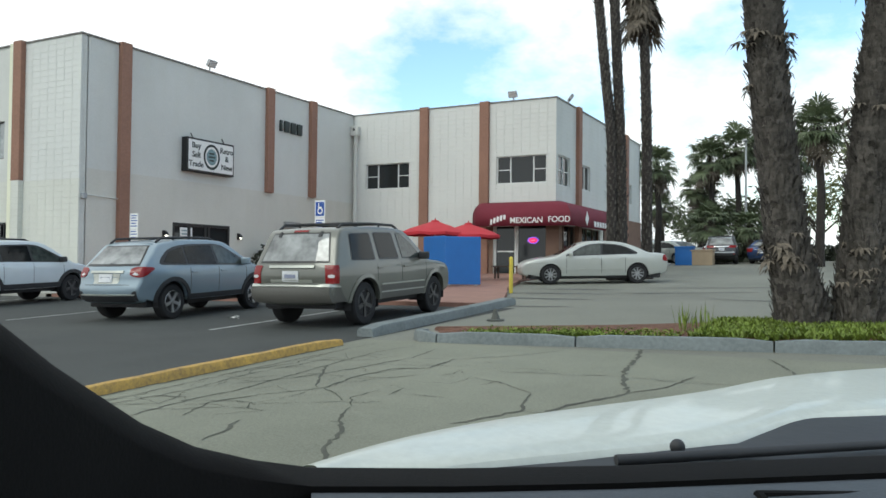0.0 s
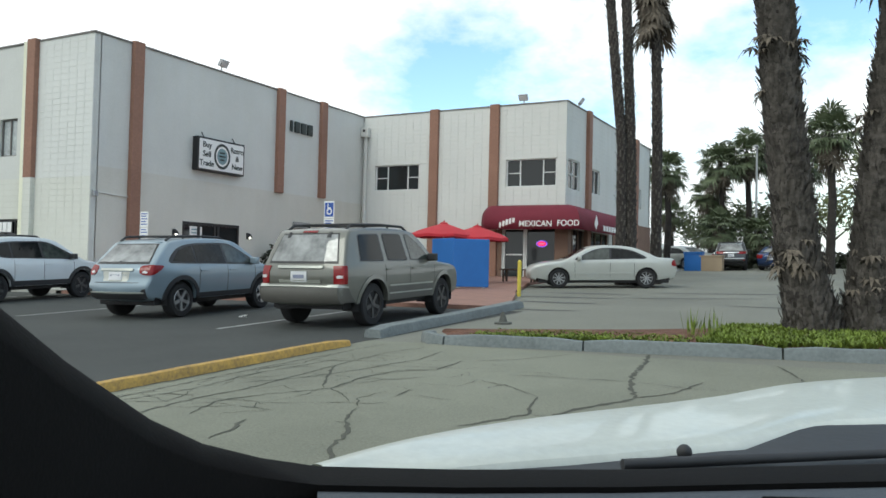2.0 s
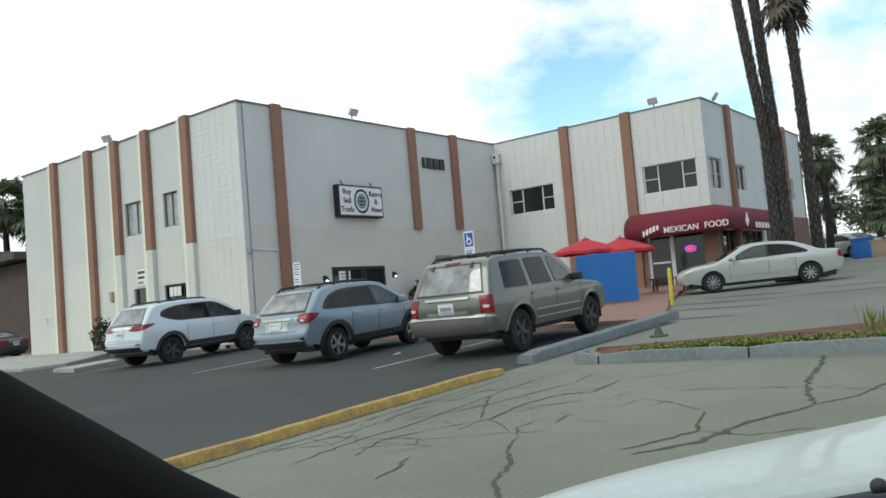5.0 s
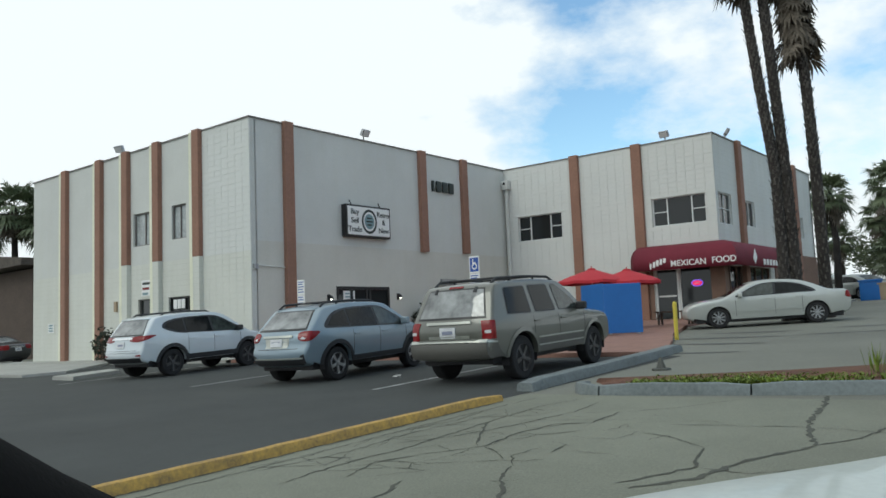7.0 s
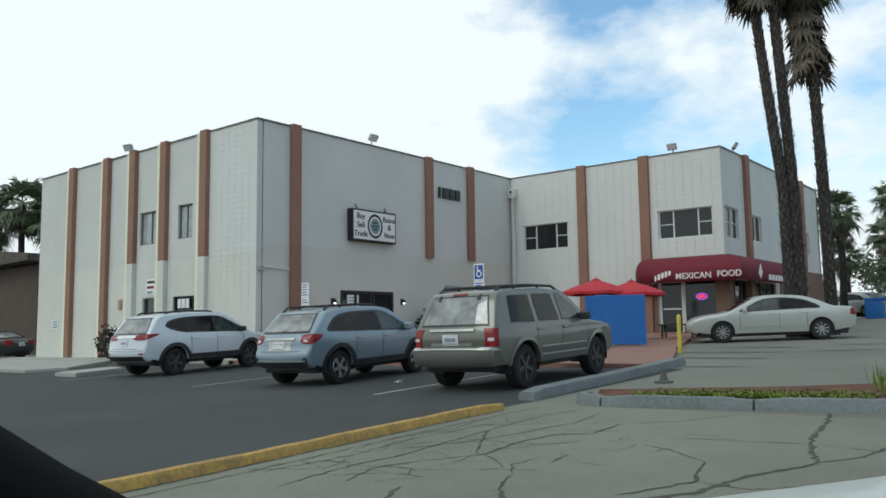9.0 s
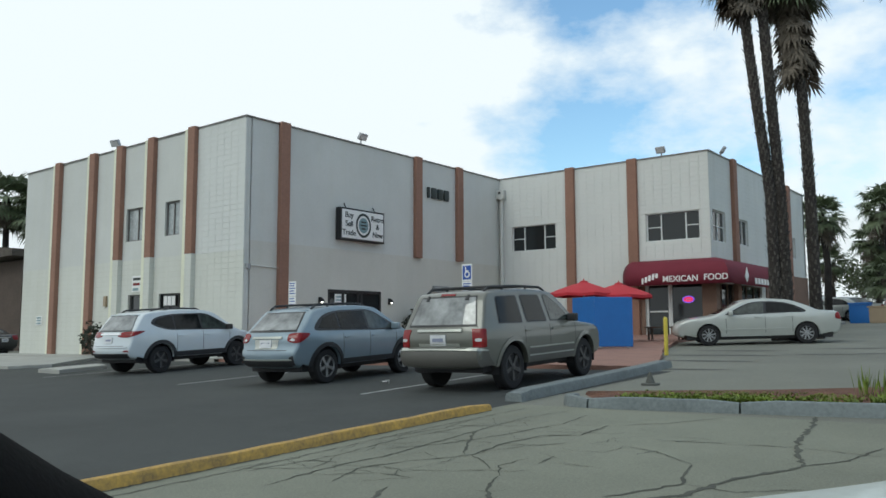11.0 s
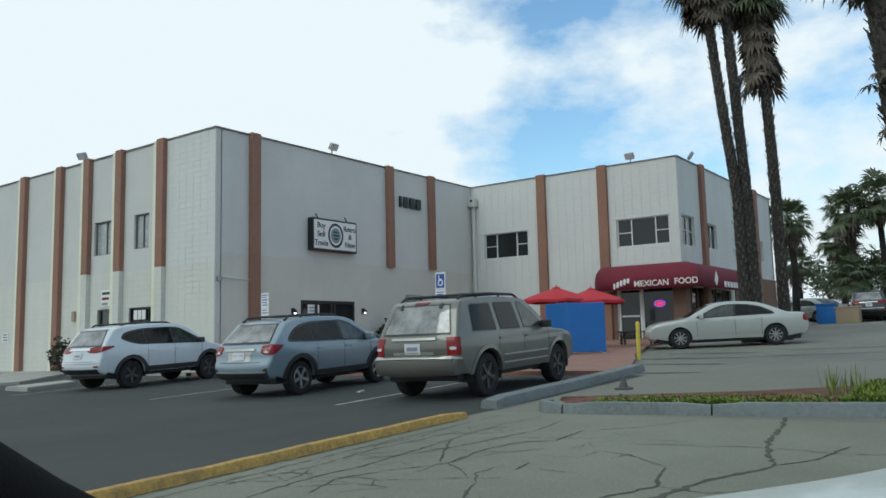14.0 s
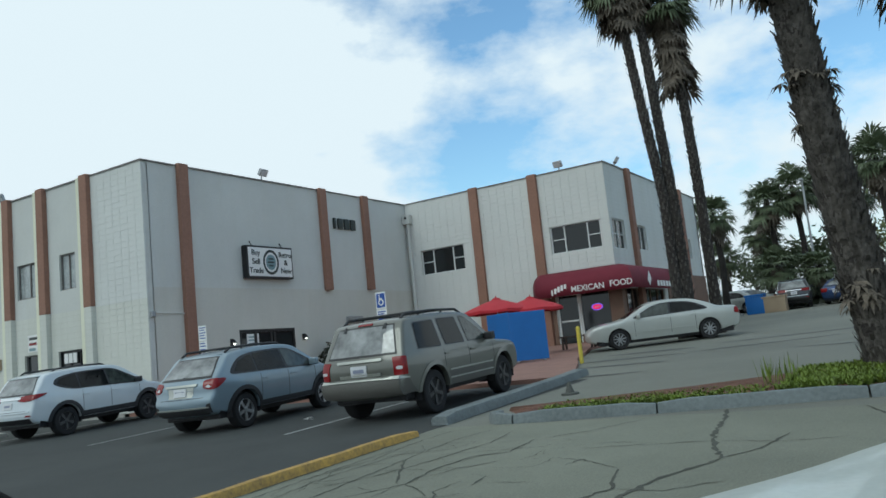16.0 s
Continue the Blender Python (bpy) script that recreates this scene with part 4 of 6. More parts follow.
def awning_station(s):
    """Base point on the wall and outward direction for each station of the path."""
    base, out, k = s
    return [(base[0] + out[0] * p * k, base[1] + out[1] * p * k, zz) for p, zz in prof]


bm = bmesh.new()
stations = [((AX0, Y2 - 0.02), (-0.35, -1.0), 0.72), ((AX0 + 0.12, Y2 - 0.02), (-0.1, -1), 0.95), ((AX0 + 0.4, Y2 - 0.02), (0, -1), 1)]
stations += [((x, Y2 - 0.02), (0, -1), 1) for x in (-13.6, -12.8, -12.0, X2)]
stations += [((X2 + 0.02, Y2 - 0.02), (1, -1), 1)]
stations += [((X2 + 0.02, y), (1, 0), 1) for y in (Y2, 33, 34, 35, 36, 37, 38.2)] + [((X2 + 0.02, AY1), (0.9, 0.15), 0.8)]
grid = [[bm.verts.new(p) for p in awning_station(s)] for s in stations]
for a, b in zip(grid, grid[1:]):
    for k in range(len(prof) - 1):
        if (a[k].co - b[k].co).length > 1e-4 or (a[k + 1].co - b[k + 1].co).length > 1e-4:
            bm.faces.new((a[k], b[k], b[k + 1], a[k + 1]))
bmesh.ops.remove_doubles(bm, verts=bm.verts, dist=0.0005)
ac = part("canopy", bm, M_AWN, awn, smooth=45)
sol = ac.modifiers.new("thick", "SOLIDIFY")
sol.thickness, sol.offset = 0.012, -1
bm = bmesh.new()
for x in (-14.4, -12.9):
    tube(bm, (x, Y2, AZB + 0.05), (x, Y2 - AP, AZB + 0.05), 0.015)
part("rib", bm, M_STEEL, awn)
letters("MEXICAN", 0.34, Matrix.Translation((-12.33, Y2 - AP - 0.03, 3.25)) @ pose(0, 0, 0, 89), M_WHITE, awn)
letters("FOOD", 0.34, Matrix.Translation((-10.88, Y2 - AP - 0.03, 3.27)) @ pose(0, 0, 0, 89), M_WHITE, awn)
for k in range(6):
    bm = bmesh.new()
    hgt = 0.24 - (0.05 if k == 5 else 0)
    rbox(bm, -0.055, 0.055, -0.008, 0.008, -hgt / 2, hgt / 2, 0.006, 1)
    bmesh.ops.transform(bm, matrix=Matrix.Translation((-14.1 + k * 0.155, Y2 - AP - 0.03 + (0.12 if k == 0 else 0), 3.13 + 0.075 * k - 0.004 * k * k)) @ pose(0, 0, 0, 0, 8, 0 if k > 1 else -20), verts=bm.verts)
    part("name_bar", bm, M_WHITE, awn)
bm = bmesh.new()
xx = X2 + AP + 0.035
prism(bm, [(xx, 32.9, 3.35), (xx, 33.15, 3.12), (xx, 33.4, 3.42), (xx, 33.15, 3.75)], (0.012, 0, 0))
part("emblem", bm, M_WHITE, awn)
for k in range(8):
    bm = bmesh.new()
    box(bm, xx, xx + 0.012, 34.2 + k * 0.42, 34.5 + k * 0.42, 3.12, 3.36)
    part("name_bar", bm, M_WHITE, awn)
# lit window sign
ns = thing("neon_sign", "small lit oval window sign in red and blue", "neon sign", Matrix.Translation((-12.42, Y2 + 0.09, 2.45)) @ pose(0, 0, 0, 90))
bm = bmesh.new()
o = [bm.verts.new((0.26 * math.cos(a * math.pi / 12), 0.15 * math.sin(a * math.pi / 12), 0.02)) for a in range(24)]
i_ = [bm.verts.new((0.21 * math.cos(a * math.pi / 12), 0.11 * math.sin(a * math.pi / 12), 0.02)) for a in range(24)]
for k in range(24):
    bm.faces.new((o[k], o[(k + 1) % 24], i_[(k + 1) % 24], i_[k]))
part("neon_ring", bm, M_NEONB, ns)
bm = bmesh.new()
bm.faces.new([bm.verts.new((0.20 * math.cos(a * math.pi / 12), 0.10 * math.sin(a * math.pi / 12), 0.025)) for a in range(24)])
part("neon_face", bm, M_NEONR, ns)
bm = bmesh.new()
box(bm, -0.10, 0.10, -0.02, 0.02, 0.03, 0.034)
part("neon_bar", bm, M_WHITE, ns)


# ---- terrace ----
def umbrella(x, y, top, r):
    g = ground_z(x, y) + 0.12
    t = thing("patio_umbrella", "open red cloth patio umbrella on a thin pole", "umbrella", Matrix.Translation((x, y, g)), "terrace umbrellas")
    bm = bmesh.new()
    tube(bm, (0, 0, 0), (0, 0, top - g - 0.02), 0.022)
    part("pole", bm, M_STEEL, t)
    bm = bmesh.new()
    lathe(bm, [(0.25, 0), (0.25, 0.06), (0.05, 0.1)], n=16)
    part("base", bm, M_BLACK, t)
    bm = bmesh.new()
    n = 8
    hub = top - g
    rings = []
    for f, dz in ((0.12, 0.06), (0.125, 0.02), (0.45, -0.11), (0.75, -0.23), (1.0, -0.36), (1.0, -0.46)):
        ring = []
        for i in range(n * 2):
            a = 2 * math.pi * i / (n * 2)
            k = f * r * (1.0 if i % 2 == 0 else 0.94)
            ring.append(bm.verts.new((k * math.cos(a), k * math.sin(a), hub + dz - (0.03 * f if i % 2 else 0))))
        rings.append(ring)
    tip = bm.verts.new((0, 0, hub + 0.10))
    for i in range(n * 2):
        bm.faces.new((rings[0][i], rings[0][(i + 1) % (n * 2)], tip))
        for p, q in zip(rings, rings[1:]):
            bm.faces.new((p[i], q[i], q[(i + 1) % (n * 2)], p[(i + 1) % (n * 2)]))
    part("canopy", bm, M_UMB, t, smooth=30)
    bm = bmesh.new()
    lathe(bm, [(0.02, hub + 0.08), (0.025, hub + 0.12), (0.008, hub + 0.16)], n=8)
    part("finial", bm, M_UMB, t)


umbrella(-13.29, 24.64, 2.84, 1.22)
umbrella(-12.35, 25.42, 2.77, 1.2)


def screen_panel(x, y, w, h, yaw):
    g = ground_z(x, y) + 0.12
    t = thing("screen_panel", "tall bright blue screen panel standing on the terrace", "screen panel", Matrix.Translation((x, y, g)) @ pose(0, 0, 0, 0, 0, yaw), "blue screen panels")
    bm = bmesh.new()
    rbox(bm, -w / 2, w / 2, -0.025, 0.025, 0.035, h, 0.012, 1)
    part("board", bm, M_BLUE, t)
    for sx in (-w / 2 + 0.15, w / 2 - 0.15):
        bm = bmesh.new()
        rbox(bm, sx - 0.03, sx + 0.03, -0.2, 0.2, 0, 0.03, 0.008, 1)
        box(bm, sx - 0.02, sx + 0.02, -0.02, 0.02, 0.02, 0.2)
        part("foot", bm, M_STEEL, t)
    return t


screen_panel(-11.87, 21.97, 1.36, 1.55, -32)
screen_panel(-10.81, 21.86, 1.12, 1.52, 36)
bt = thing("bench", "dark wooden bench on the terrace", "bench", Matrix.Translation((-11.2, 26.6, ground_z(-11.2, 26.6) + 0.12)))
bm = bmesh.new()
rbox(bm, -0.7, 0.7, -0.2, 0.2, 0.42, 0.47, 0.01, 1)
part("seat", bm, M_BROWNBLD, bt)
for sx in (-0.55, 0.55):
    for sy in (-0.15, 0.15):
        bm = bmesh.new()
        box(bm, sx - 0.03, sx + 0.03, sy - 0.03, sy + 0.03, 0, 0.42)
        part("leg", bm, M_BROWNBLD, bt)
bm = bmesh.new()
tube(bm, (0, 0, -0.2), (0, 0, 0.98), 0.055, n=14)
tube(bm, (0, 0, 0.98), (0, 0, 1.03), 0.055, 0.02, n=14)
ob = solid("bollard", bm, M_POSTY, "yellow painted steel bollard at the curb end", "bollard", smooth=40)
ob.matrix_basis = Matrix.Translation((-8.62, 20.5, ground_z(-8.62, 20.5)))
bm = bmesh.new()
lathe(bm, [(0.16, 0), (0.16, 0.03), (0.08, 0.04), (0.03, 0.20), (0.0201, 0.22)], n=12)
ob = solid("marker_cone", bm, M_DARKMOTTLE, "small weathered dark marker cone on the ground", "cone", smooth=40)
ob.matrix_basis = on_ground(-5.75, 12.95)


def parking_sign(x, y, top, blue):
    g = ground_z(x, y) + 0.1
    t = thing("parking_sign", "blue and white accessible-parking sign on a thin steel post" if blue else "white parking notice with blue print on a thin steel post", "parking sign",
              Matrix.Translation((x, y, g)), "parking signs")
    hgt = top - g
    bm = bmesh.new()
    tube(bm, (0, 0.03, -0.1), (0, 0.03, hgt - 0.02), 0.028)
    part("post", bm, M_STEEL, t)
    bm = bmesh.new()
    rbox(bm, -0.17, 0.17, -0.006, 0.006, hgt - 0.46, hgt, 0.004, 1)
    part("plate", bm, M_WHITE if blue else M_WHITE, t)
    bm = bmesh.new()
    rbox(bm, -0.17, 0.17, -0.006, 0.006, hgt - 0.80, hgt - 0.475, 0.004, 1)
    part("lower_plate", bm, M_WHITE, t)
    if blue:
        bm = bmesh.new()
        box(bm, -0.14, 0.14, -0.012, -0.007, hgt - 0.42, hgt - 0.04)
        part("blue_field", bm, M_SIGNBLUE, t)
        bm = bmesh.new()
        lathe(bm, [(0.09, 0.0), (0.09, 0.003)], Matrix.Translation((0.01, -0.013, hgt - 0.28)) @ pose(0, 0, 0, 90), 18)
        part("symbol_ring", bm, M_WHITE, t)
        bm = bmesh.new()
        lathe(bm, [(0.055, 0.0), (0.055, 0.003)], Matrix.Translation((0.01, -0.0165, hgt - 0.28)) @ pose(0, 0, 0, 90), 18)
        part("symbol_core", bm, M_SIGNBLUE, t)
        bm = bmesh.new()
        box(bm, -0.05, -0.02, -0.02, -0.0165, hgt - 0.26, hgt - 0.07)
        box(bm, -0.05, 0.06, -0.02, -0.0165, hgt - 0.20, hgt - 0.17)
        part("symbol_bar", bm, M_WHITE, t)
    rows = (0.52, 0.58, 0.64, 0.72) if blue else (0.05, 0.12, 0.2, 0.28, 0.36, 0.52, 0.6, 0.7)
    for k, d in enumerate(rows):
        bm = bmesh.new()
        box(bm, -0.13, 0.13 - 0.05 * (k % 2), -0.011, -0.007, hgt - d - 0.03, hgt - d)
        part("print_bar", bm, M_SIGNBLUE, t)


parking_sign(-12.85, 17.25, 3.02, True)
parking_sign(-19.0, 16.4, 2.75, False)


# ---- bushes ----
def bush(x, y, z, r, h, material, label, n=900):
    t = thing("bush", label, "bush", Matrix.Translation((x, y, z)))
    bm = bmesh.new()
    for k in range(7):
        a = k * 0.9
        tube(bm, (0, 0, -0.05), (math.cos(a) * r * 0.5, math.sin(a) * r * 0.5, h * 0.6), 0.025, 0.008, 6)
    part("stems", bm, M_BARK, t)
    bm = bmesh.new()
    for _ in range(n):
        d = Vector((random.gauss(0, 1), random.gauss(0, 1), random.gauss(0, 1))).normalized() * random.uniform(0.55, 1.05)
        k = 1 + 0.25 * noise.noise(d * 2.3)
        p = Vector((d.x * r * k, d.y * r * k, h * 0.5 + d.z * h * 0.5 * k))
        if p.z < 0.02:
            continue
        q = Euler((random.uniform(0, 6), random.uniform(0, 6), random.uniform(0, 6))).to_matrix()
        s = random.uniform(0.04, 0.085)
        bm.faces.new([bm.verts.new(p + q @ Vector(c)) for c in ((-s * 0.5, -s, 0), (s * 0.5, -s, 0), (s * 0.3, s, 0.01), (-s * 0.3, s, 0.01))])
    part("crown", bm, material, t)


bush(-21.0, 25.0, ground_z(-21, 25) + 0.12, 0.75, 1.45, M_BUSH, "dark clipped round bush beside the shop door")
bush(-30.3, 16.0, ground_z(-30.3, 16) + 0.12, 0.5, 1.3, M_BUSH, "sparse dry bush against the wall", 500)


# ---- cars ----
from mathutils.geometry import delaunay_2d_cdt
from mathutils.bvhtree import BVHTree


def arc(cy, cz, r, a0, a1, n):
    return [(cy + r * math.cos(radians(a0 + (a1 - a0) * i / n)), cz + r * math.sin(radians(a0 + (a1 - a0) * i / n))) for i in range(n + 1)]


def build_wheel(parent, x, y, r, w, side, spokes, rim_mat=None):
    wh = new("wheel")
    wh.parent = parent
    wh.location = (x, y, r)
    turn = pose(0, 0, 0, 0, 90 * side, 0)
    bm = bmesh.new()
    lathe(bm, [(r * 0.62, -w / 2), (r * 0.93, -w / 2), (r * 0.985, -w / 2 + 0.02), (r, -w / 2 + 0.05), (r, w / 2 - 0.05), (r * 0.985, w / 2 - 0.02), (r * 0.93, w / 2), (r * 0.75, w / 2 + 0.006), (r * 0.64, w / 2), (r * 0.62, w / 2 - 0.03)], turn, 32)
    part("tyre", bm, M_TYRE, wh, smooth=35)
    bm = bmesh.new()
    lathe(bm, [(0.001, w / 2 - 0.07), (r * 0.64, w / 2 - 0.06), (r * 0.64, w / 2 - 0.045)], turn, 28)
    part("rim_well", bm, M_RIMDARK, wh)
    bm = bmesh.new()
    lathe(bm, [(r * 0.60, w / 2 - 0.05), (r * 0.65, w / 2 - 0.005), (r * 0.62, w / 2 + 0.008), (r * 0.58, w / 2 - 0.04)], turn, 28)
    lathe(bm, [(r * 0.17, w / 2 - 0.05), (r * 0.16, w / 2 - 0.005), (r * 0.10, w / 2), (0.001, w / 2)], turn, 16)
    for k in range(spokes):
        m = turn @ pose(0, 0, 0, 0, 0, 360 * k / spokes)
        wi, wo_ = r * (0.075 if spokes < 8 else 0.05), r * (0.10 if spokes < 8 else 0.07)
        vs = [bm.verts.new(m @ Vector(c)) for c in ((r * 0.1, -wi, w / 2 - 0.01), (r * 0.61, -wo_, w / 2 - 0.006), (r * 0.61, wo_, w / 2 - 0.006), (r * 0.1, wi, w / 2 - 0.01),
                                                  (r * 0.1, -wi, w / 2 - 0.05), (r * 0.61, -wo_, w / 2 - 0.05), (r * 0.61, wo_, w / 2 - 0.05), (r * 0.1, wi, w / 2 - 0.05))]
        for f in ((0, 1, 2, 3), (0, 4, 5, 1), (1, 5, 6, 2), (2, 6, 7, 3), (3, 7, 4, 0)):
            bm.faces.new([vs[i] for i in f])
    part("rim", bm, rim_mat or M_RIM, wh, smooth=35)
    return wh


def smooth_line(pts, step=0.07, closed=False):
    """A rounded line through the stations, sampled about every step metres."""
    n, out = len(pts), []
    last = n if closed else n - 1
    for i in range(last):
        if closed:
            a, b, c, d = (Vector(pts[(i + k) % n]) for k in (-1, 0, 1, 2))
        else:
            a, b, c, d = (Vector(pts[max(0, min(n - 1, i + k))]) for k in (-1, 0, 1, 2))
        lb = (c - b).length
        ta = (c - a) * (lb / max(1e-6, (c - b).length + (b - a).length))
        tb = (d - b) * (lb / max(1e-6, (c - b).length + (d - c).length))
        m = max(1, int(lb / step + 0.5))
        for k in range(m):
            f = k / m
            out.append(b * (2 * f ** 3 - 3 * f ** 2 + 1) + ta * (f ** 3 - 2 * f ** 2 + f) + c * (-2 * f ** 3 + 3 * f ** 2) + tb * (f ** 3 - f ** 2))
    if not closed:
        out.append(Vector(pts[-1]))
    return out


def fill(outline, gap):
    """Triangles over a closed 2D outline with grid points inside it."""
    n = len(outline)
    xs, ys = [p[0] for p in outline], [p[1] for p in outline]

    def inside(x, y):
        hit, j = False, n - 1
        for i in range(n):
            (x0, y0), (x1, y1) = outline[i], outline[j]
            if (y0 > y) != (y1 > y) and x < (x1 - x0) * (y - y0) / (y1 - y0) + x0:
                hit = not hit
            j = i
        return hit

    pts = [Vector(p) for p in outline]
    x = min(xs) + gap / 2
    while x < max(xs):
        y = min(ys) + gap / 2
        while y < max(ys):
            if inside(x, y) and all((x - p[0]) ** 2 + (y - p[1]) ** 2 > (gap * 0.45) ** 2 for p in outline):
                pts.append(Vector((x, y)))
            y += gap
        x += gap
    v, _, f, _, _, _ = delaunay_2d_cdt(pts, [(i, (i + 1) % n) for i in range(n)], [], 1, 1e-5)
    return v, f


def car(name, label, spec, paint, m, group="parked cars"):
    """A shell of two curved sides joined over the silhouette; glass, lamps and trim are laid on it. y points ahead."""
    c = thing(name, label, "car", m, group)
    W, r, sill = spec["W"], spec["r"], spec["sill"]
    yr, yf = spec["axles"]
    ra = r + spec["gap"]
    lift = math.degrees(math.asin(max(-0.9, min(0.9, (sill - r) / ra))))
    sil = [Vector(p) for p in smooth_line(spec["outline"], 0.08)]
    ylo, yhi = min(p.x for p in sil), max(p.x for p in sil)
    yc, hl = (ylo + yhi) / 2, (yhi - ylo) / 2
    zb, zt = spec["belt_z"], max(p.y for p in sil)
    tum = spec["tumble"]

    def half(y, z):
        w = W / 2
        e = max(0.0, abs(y - yc) / hl - 0.5) / 0.5
        w -= spec["taper"] * e ** 2.3
        if z < 0.85:
            w -= 0.055 * ((0.85 - z) / 0.5) ** 2
        elif z > zb:
            g = (z - zb) / (zt - zb)
            w -= 0.03 + tum * g
        else:
            w -= 0.03 * ((z - 0.85) / max(0.05, zb - 0.85)) ** 3
        return w

    # silhouette normals, pointing out
    ns = []
    for i, p in enumerate(sil):
        d = sil[min(i + 1, len(sil) - 1)] - sil[max(i - 1, 0)]
        ns.append(Vector((-d.y, d.x)).normalized())
    e = spec["round"]
    edge = [p - n_ * e for p, n_ in zip(sil, ns)]
    lower = []
    lower += arc(yf, r, ra, lift, 180 - lift, 14)
    lower += arc(yr, r, ra, lift, 180 - lift, 14)
    outline = [(p.x, p.y) for p in edge] + lower
    fv, ff = fill(outline, 0.085)
    bm = bmesh.new()
    for s in (-1, 1):
        vs = [bm.verts.new((s * half(p[0], p[1]), p[0], p[1])) for p in fv]
        for f in ff:
            bm.faces.new([vs[i] for i in f])
        # inward lip round the lower edge
        ring = [(edge[-1].x, edge[-1].y)] + lower + [(edge[0].x, edge[0].y)]
        a = [bm.verts.new((s * half(*p), *p)) for p in ring]
        b = [bm.verts.new((s * (half(*p) - 0.07), *p)) for p in ring]
        for k in range(len(ring) - 1):
            bm.faces.new((a[k], a[k + 1], b[k + 1], b[k]))
    rows = []
    for p, n_, q in zip(sil, ns, edge):
        w = half(q.x, q.y)
        half_row = [(w - e * (1 - math.cos(radians(t_))), q + n_ * e * math.sin(radians(t_))) for t_ in (0, 22, 45, 68, 90)]
        bulge = 0.018 + spec["bow"] * abs(n_.x) ** 2
        w2 = w - e
        half_row += [(w2 * s, p + n_ * bulge * (1 - s * s)) for s in (0.82, 0.6, 0.3)]
        mid = (0.0, p + n_ * bulge)
        row = [(-x, v) for x, v in half_row] + [mid] + half_row[::-1]
        rows.append([bm.verts.new((x, v.x, v.y)) for x, v in row])
    for a, b in zip(rows, rows[1:]):
        for k in range(len(a) - 1):
            bm.faces.new((a[k], a[k + 1], b[k + 1], b[k]))
    bmesh.ops.remove_doubles(bm, verts=bm.verts, dist=0.0006)
    bmesh.ops.recalc_face_normals(bm, faces=bm.faces)
    tree_ = BVHTree.FromBMesh(bm)
    body = part("body", bm, paint, c, smooth=42)

    def lay(nm, poly, way, material, parent=c, off=0.004, rounded=True, gap=0.07, deep=0.012, lab=""):
        """A panel of 2D outline poly seen along way ('right', 'left', 'rear', 'front', 'corner_r', 'corner_l'), laid on the shell."""
        if way == "right" or way == "left":
            s = 1 if way == "right" else -1
            place3, d = (lambda u, v: Vector((s * 3, u, v))), Vector((-s, 0, 0))
        elif way == "rear":
            place3, d = (lambda u, v: Vector((u, -5, v))), Vector((0, 1, 0))
        elif way == "front":
            place3, d = (lambda u, v: Vector((u, 5, v))), Vector((0, -1, 0))
        else:
            s = 1 if way == "corner_r" else -1
            k = math.sqrt(0.5)
            d = Vector((-s * k, k, 0))
            corner = Vector((s * (W / 2 - spec["taper"]), ylo, 0))
            place3 = lambda u, v: corner + Vector((s * k, k, 0)) * u * k + Vector((0, 0, v)) - d * 3
        line = smooth_line(poly, 0.06, True) if rounded else [q for a_, b_ in zip(poly, poly[1:] + poly[:1]) for q in [Vector(a_).lerp(Vector(b_), f_ / 6) for f_ in range(6)]]
        v2, f2 = fill([(p[0], p[1]) for p in line], gap)
        bm_ = bmesh.new()
        top, low_ = [], []
        for p in v2:
            loc, nor, _, _ = tree_.ray_cast(place3(p[0], p[1]), d)
            if loc is None:
                loc, nor, _, _ = tree_.find_nearest(place3(p[0], p[1]) + d * 2)
            if nor.dot(d) > 0:
                nor = -nor
            top.append(bm_.verts.new(loc + nor * off))
            low_.append(loc + nor * (off - deep))
        for f in f2:
            bm_.faces.new([top[i] for i in f])
        rim_edges = [ed for ed in bm_.edges if len(ed.link_faces) == 1]
        under = {}
        for ed in rim_edges:
            for vv in ed.verts:
                if vv not in under:
                    under[vv] = bm_.verts.new(low_[top.index(vv)])
        for ed in rim_edges:
            a_, b_ = ed.verts
            bm_.faces.new((a_, b_, under[b_], under[a_]))
        return part(nm, bm_, material, parent, lab, smooth=40)

    for way in ("right", "left"):
        s = 1 if way == "right" else -1
        if "glasshouse" in spec:
            lay("window_surround", spec["glasshouse"], way, M_CARTRIM, off=0.003)
        for num, poly in enumerate(spec["windows"]):
            if "glasshouse" not in spec:
                mid = sum((Vector(p) for p in poly), Vector((0, 0))) / len(poly)
                lay("window_surround", [tuple(mid + (Vector(p) - mid) * 1.08) for p in poly], way, M_CARTRIM, off=0.003, rounded=False)
            lay("side_window", poly, way, M_FRONTGLASS if num == len(spec["windows"]) - 1 else M_CARGLASS, off=0.007, rounded=False)
        for y in spec["seams"]:
            lay("door_seam", [(y - 0.006, sill + 0.1), (y + 0.006, sill + 0.1), (y + 0.006, zb - 0.03), (y - 0.006, zb - 0.03)], way, M_PLASTIC, off=0.002, rounded=False, gap=0.3)
        if spec.get("clad_z"):
            z1 = spec["clad_z"]
            lay("sill_trim", [(yr + ra + 0.01, sill + 0.01), (yf - ra - 0.01, sill + 0.01), (yf - ra - 0.01, z1), (yr + ra + 0.01, z1)], way, spec["trim"], off=0.012, rounded=False, gap=0.1, deep=0.02)
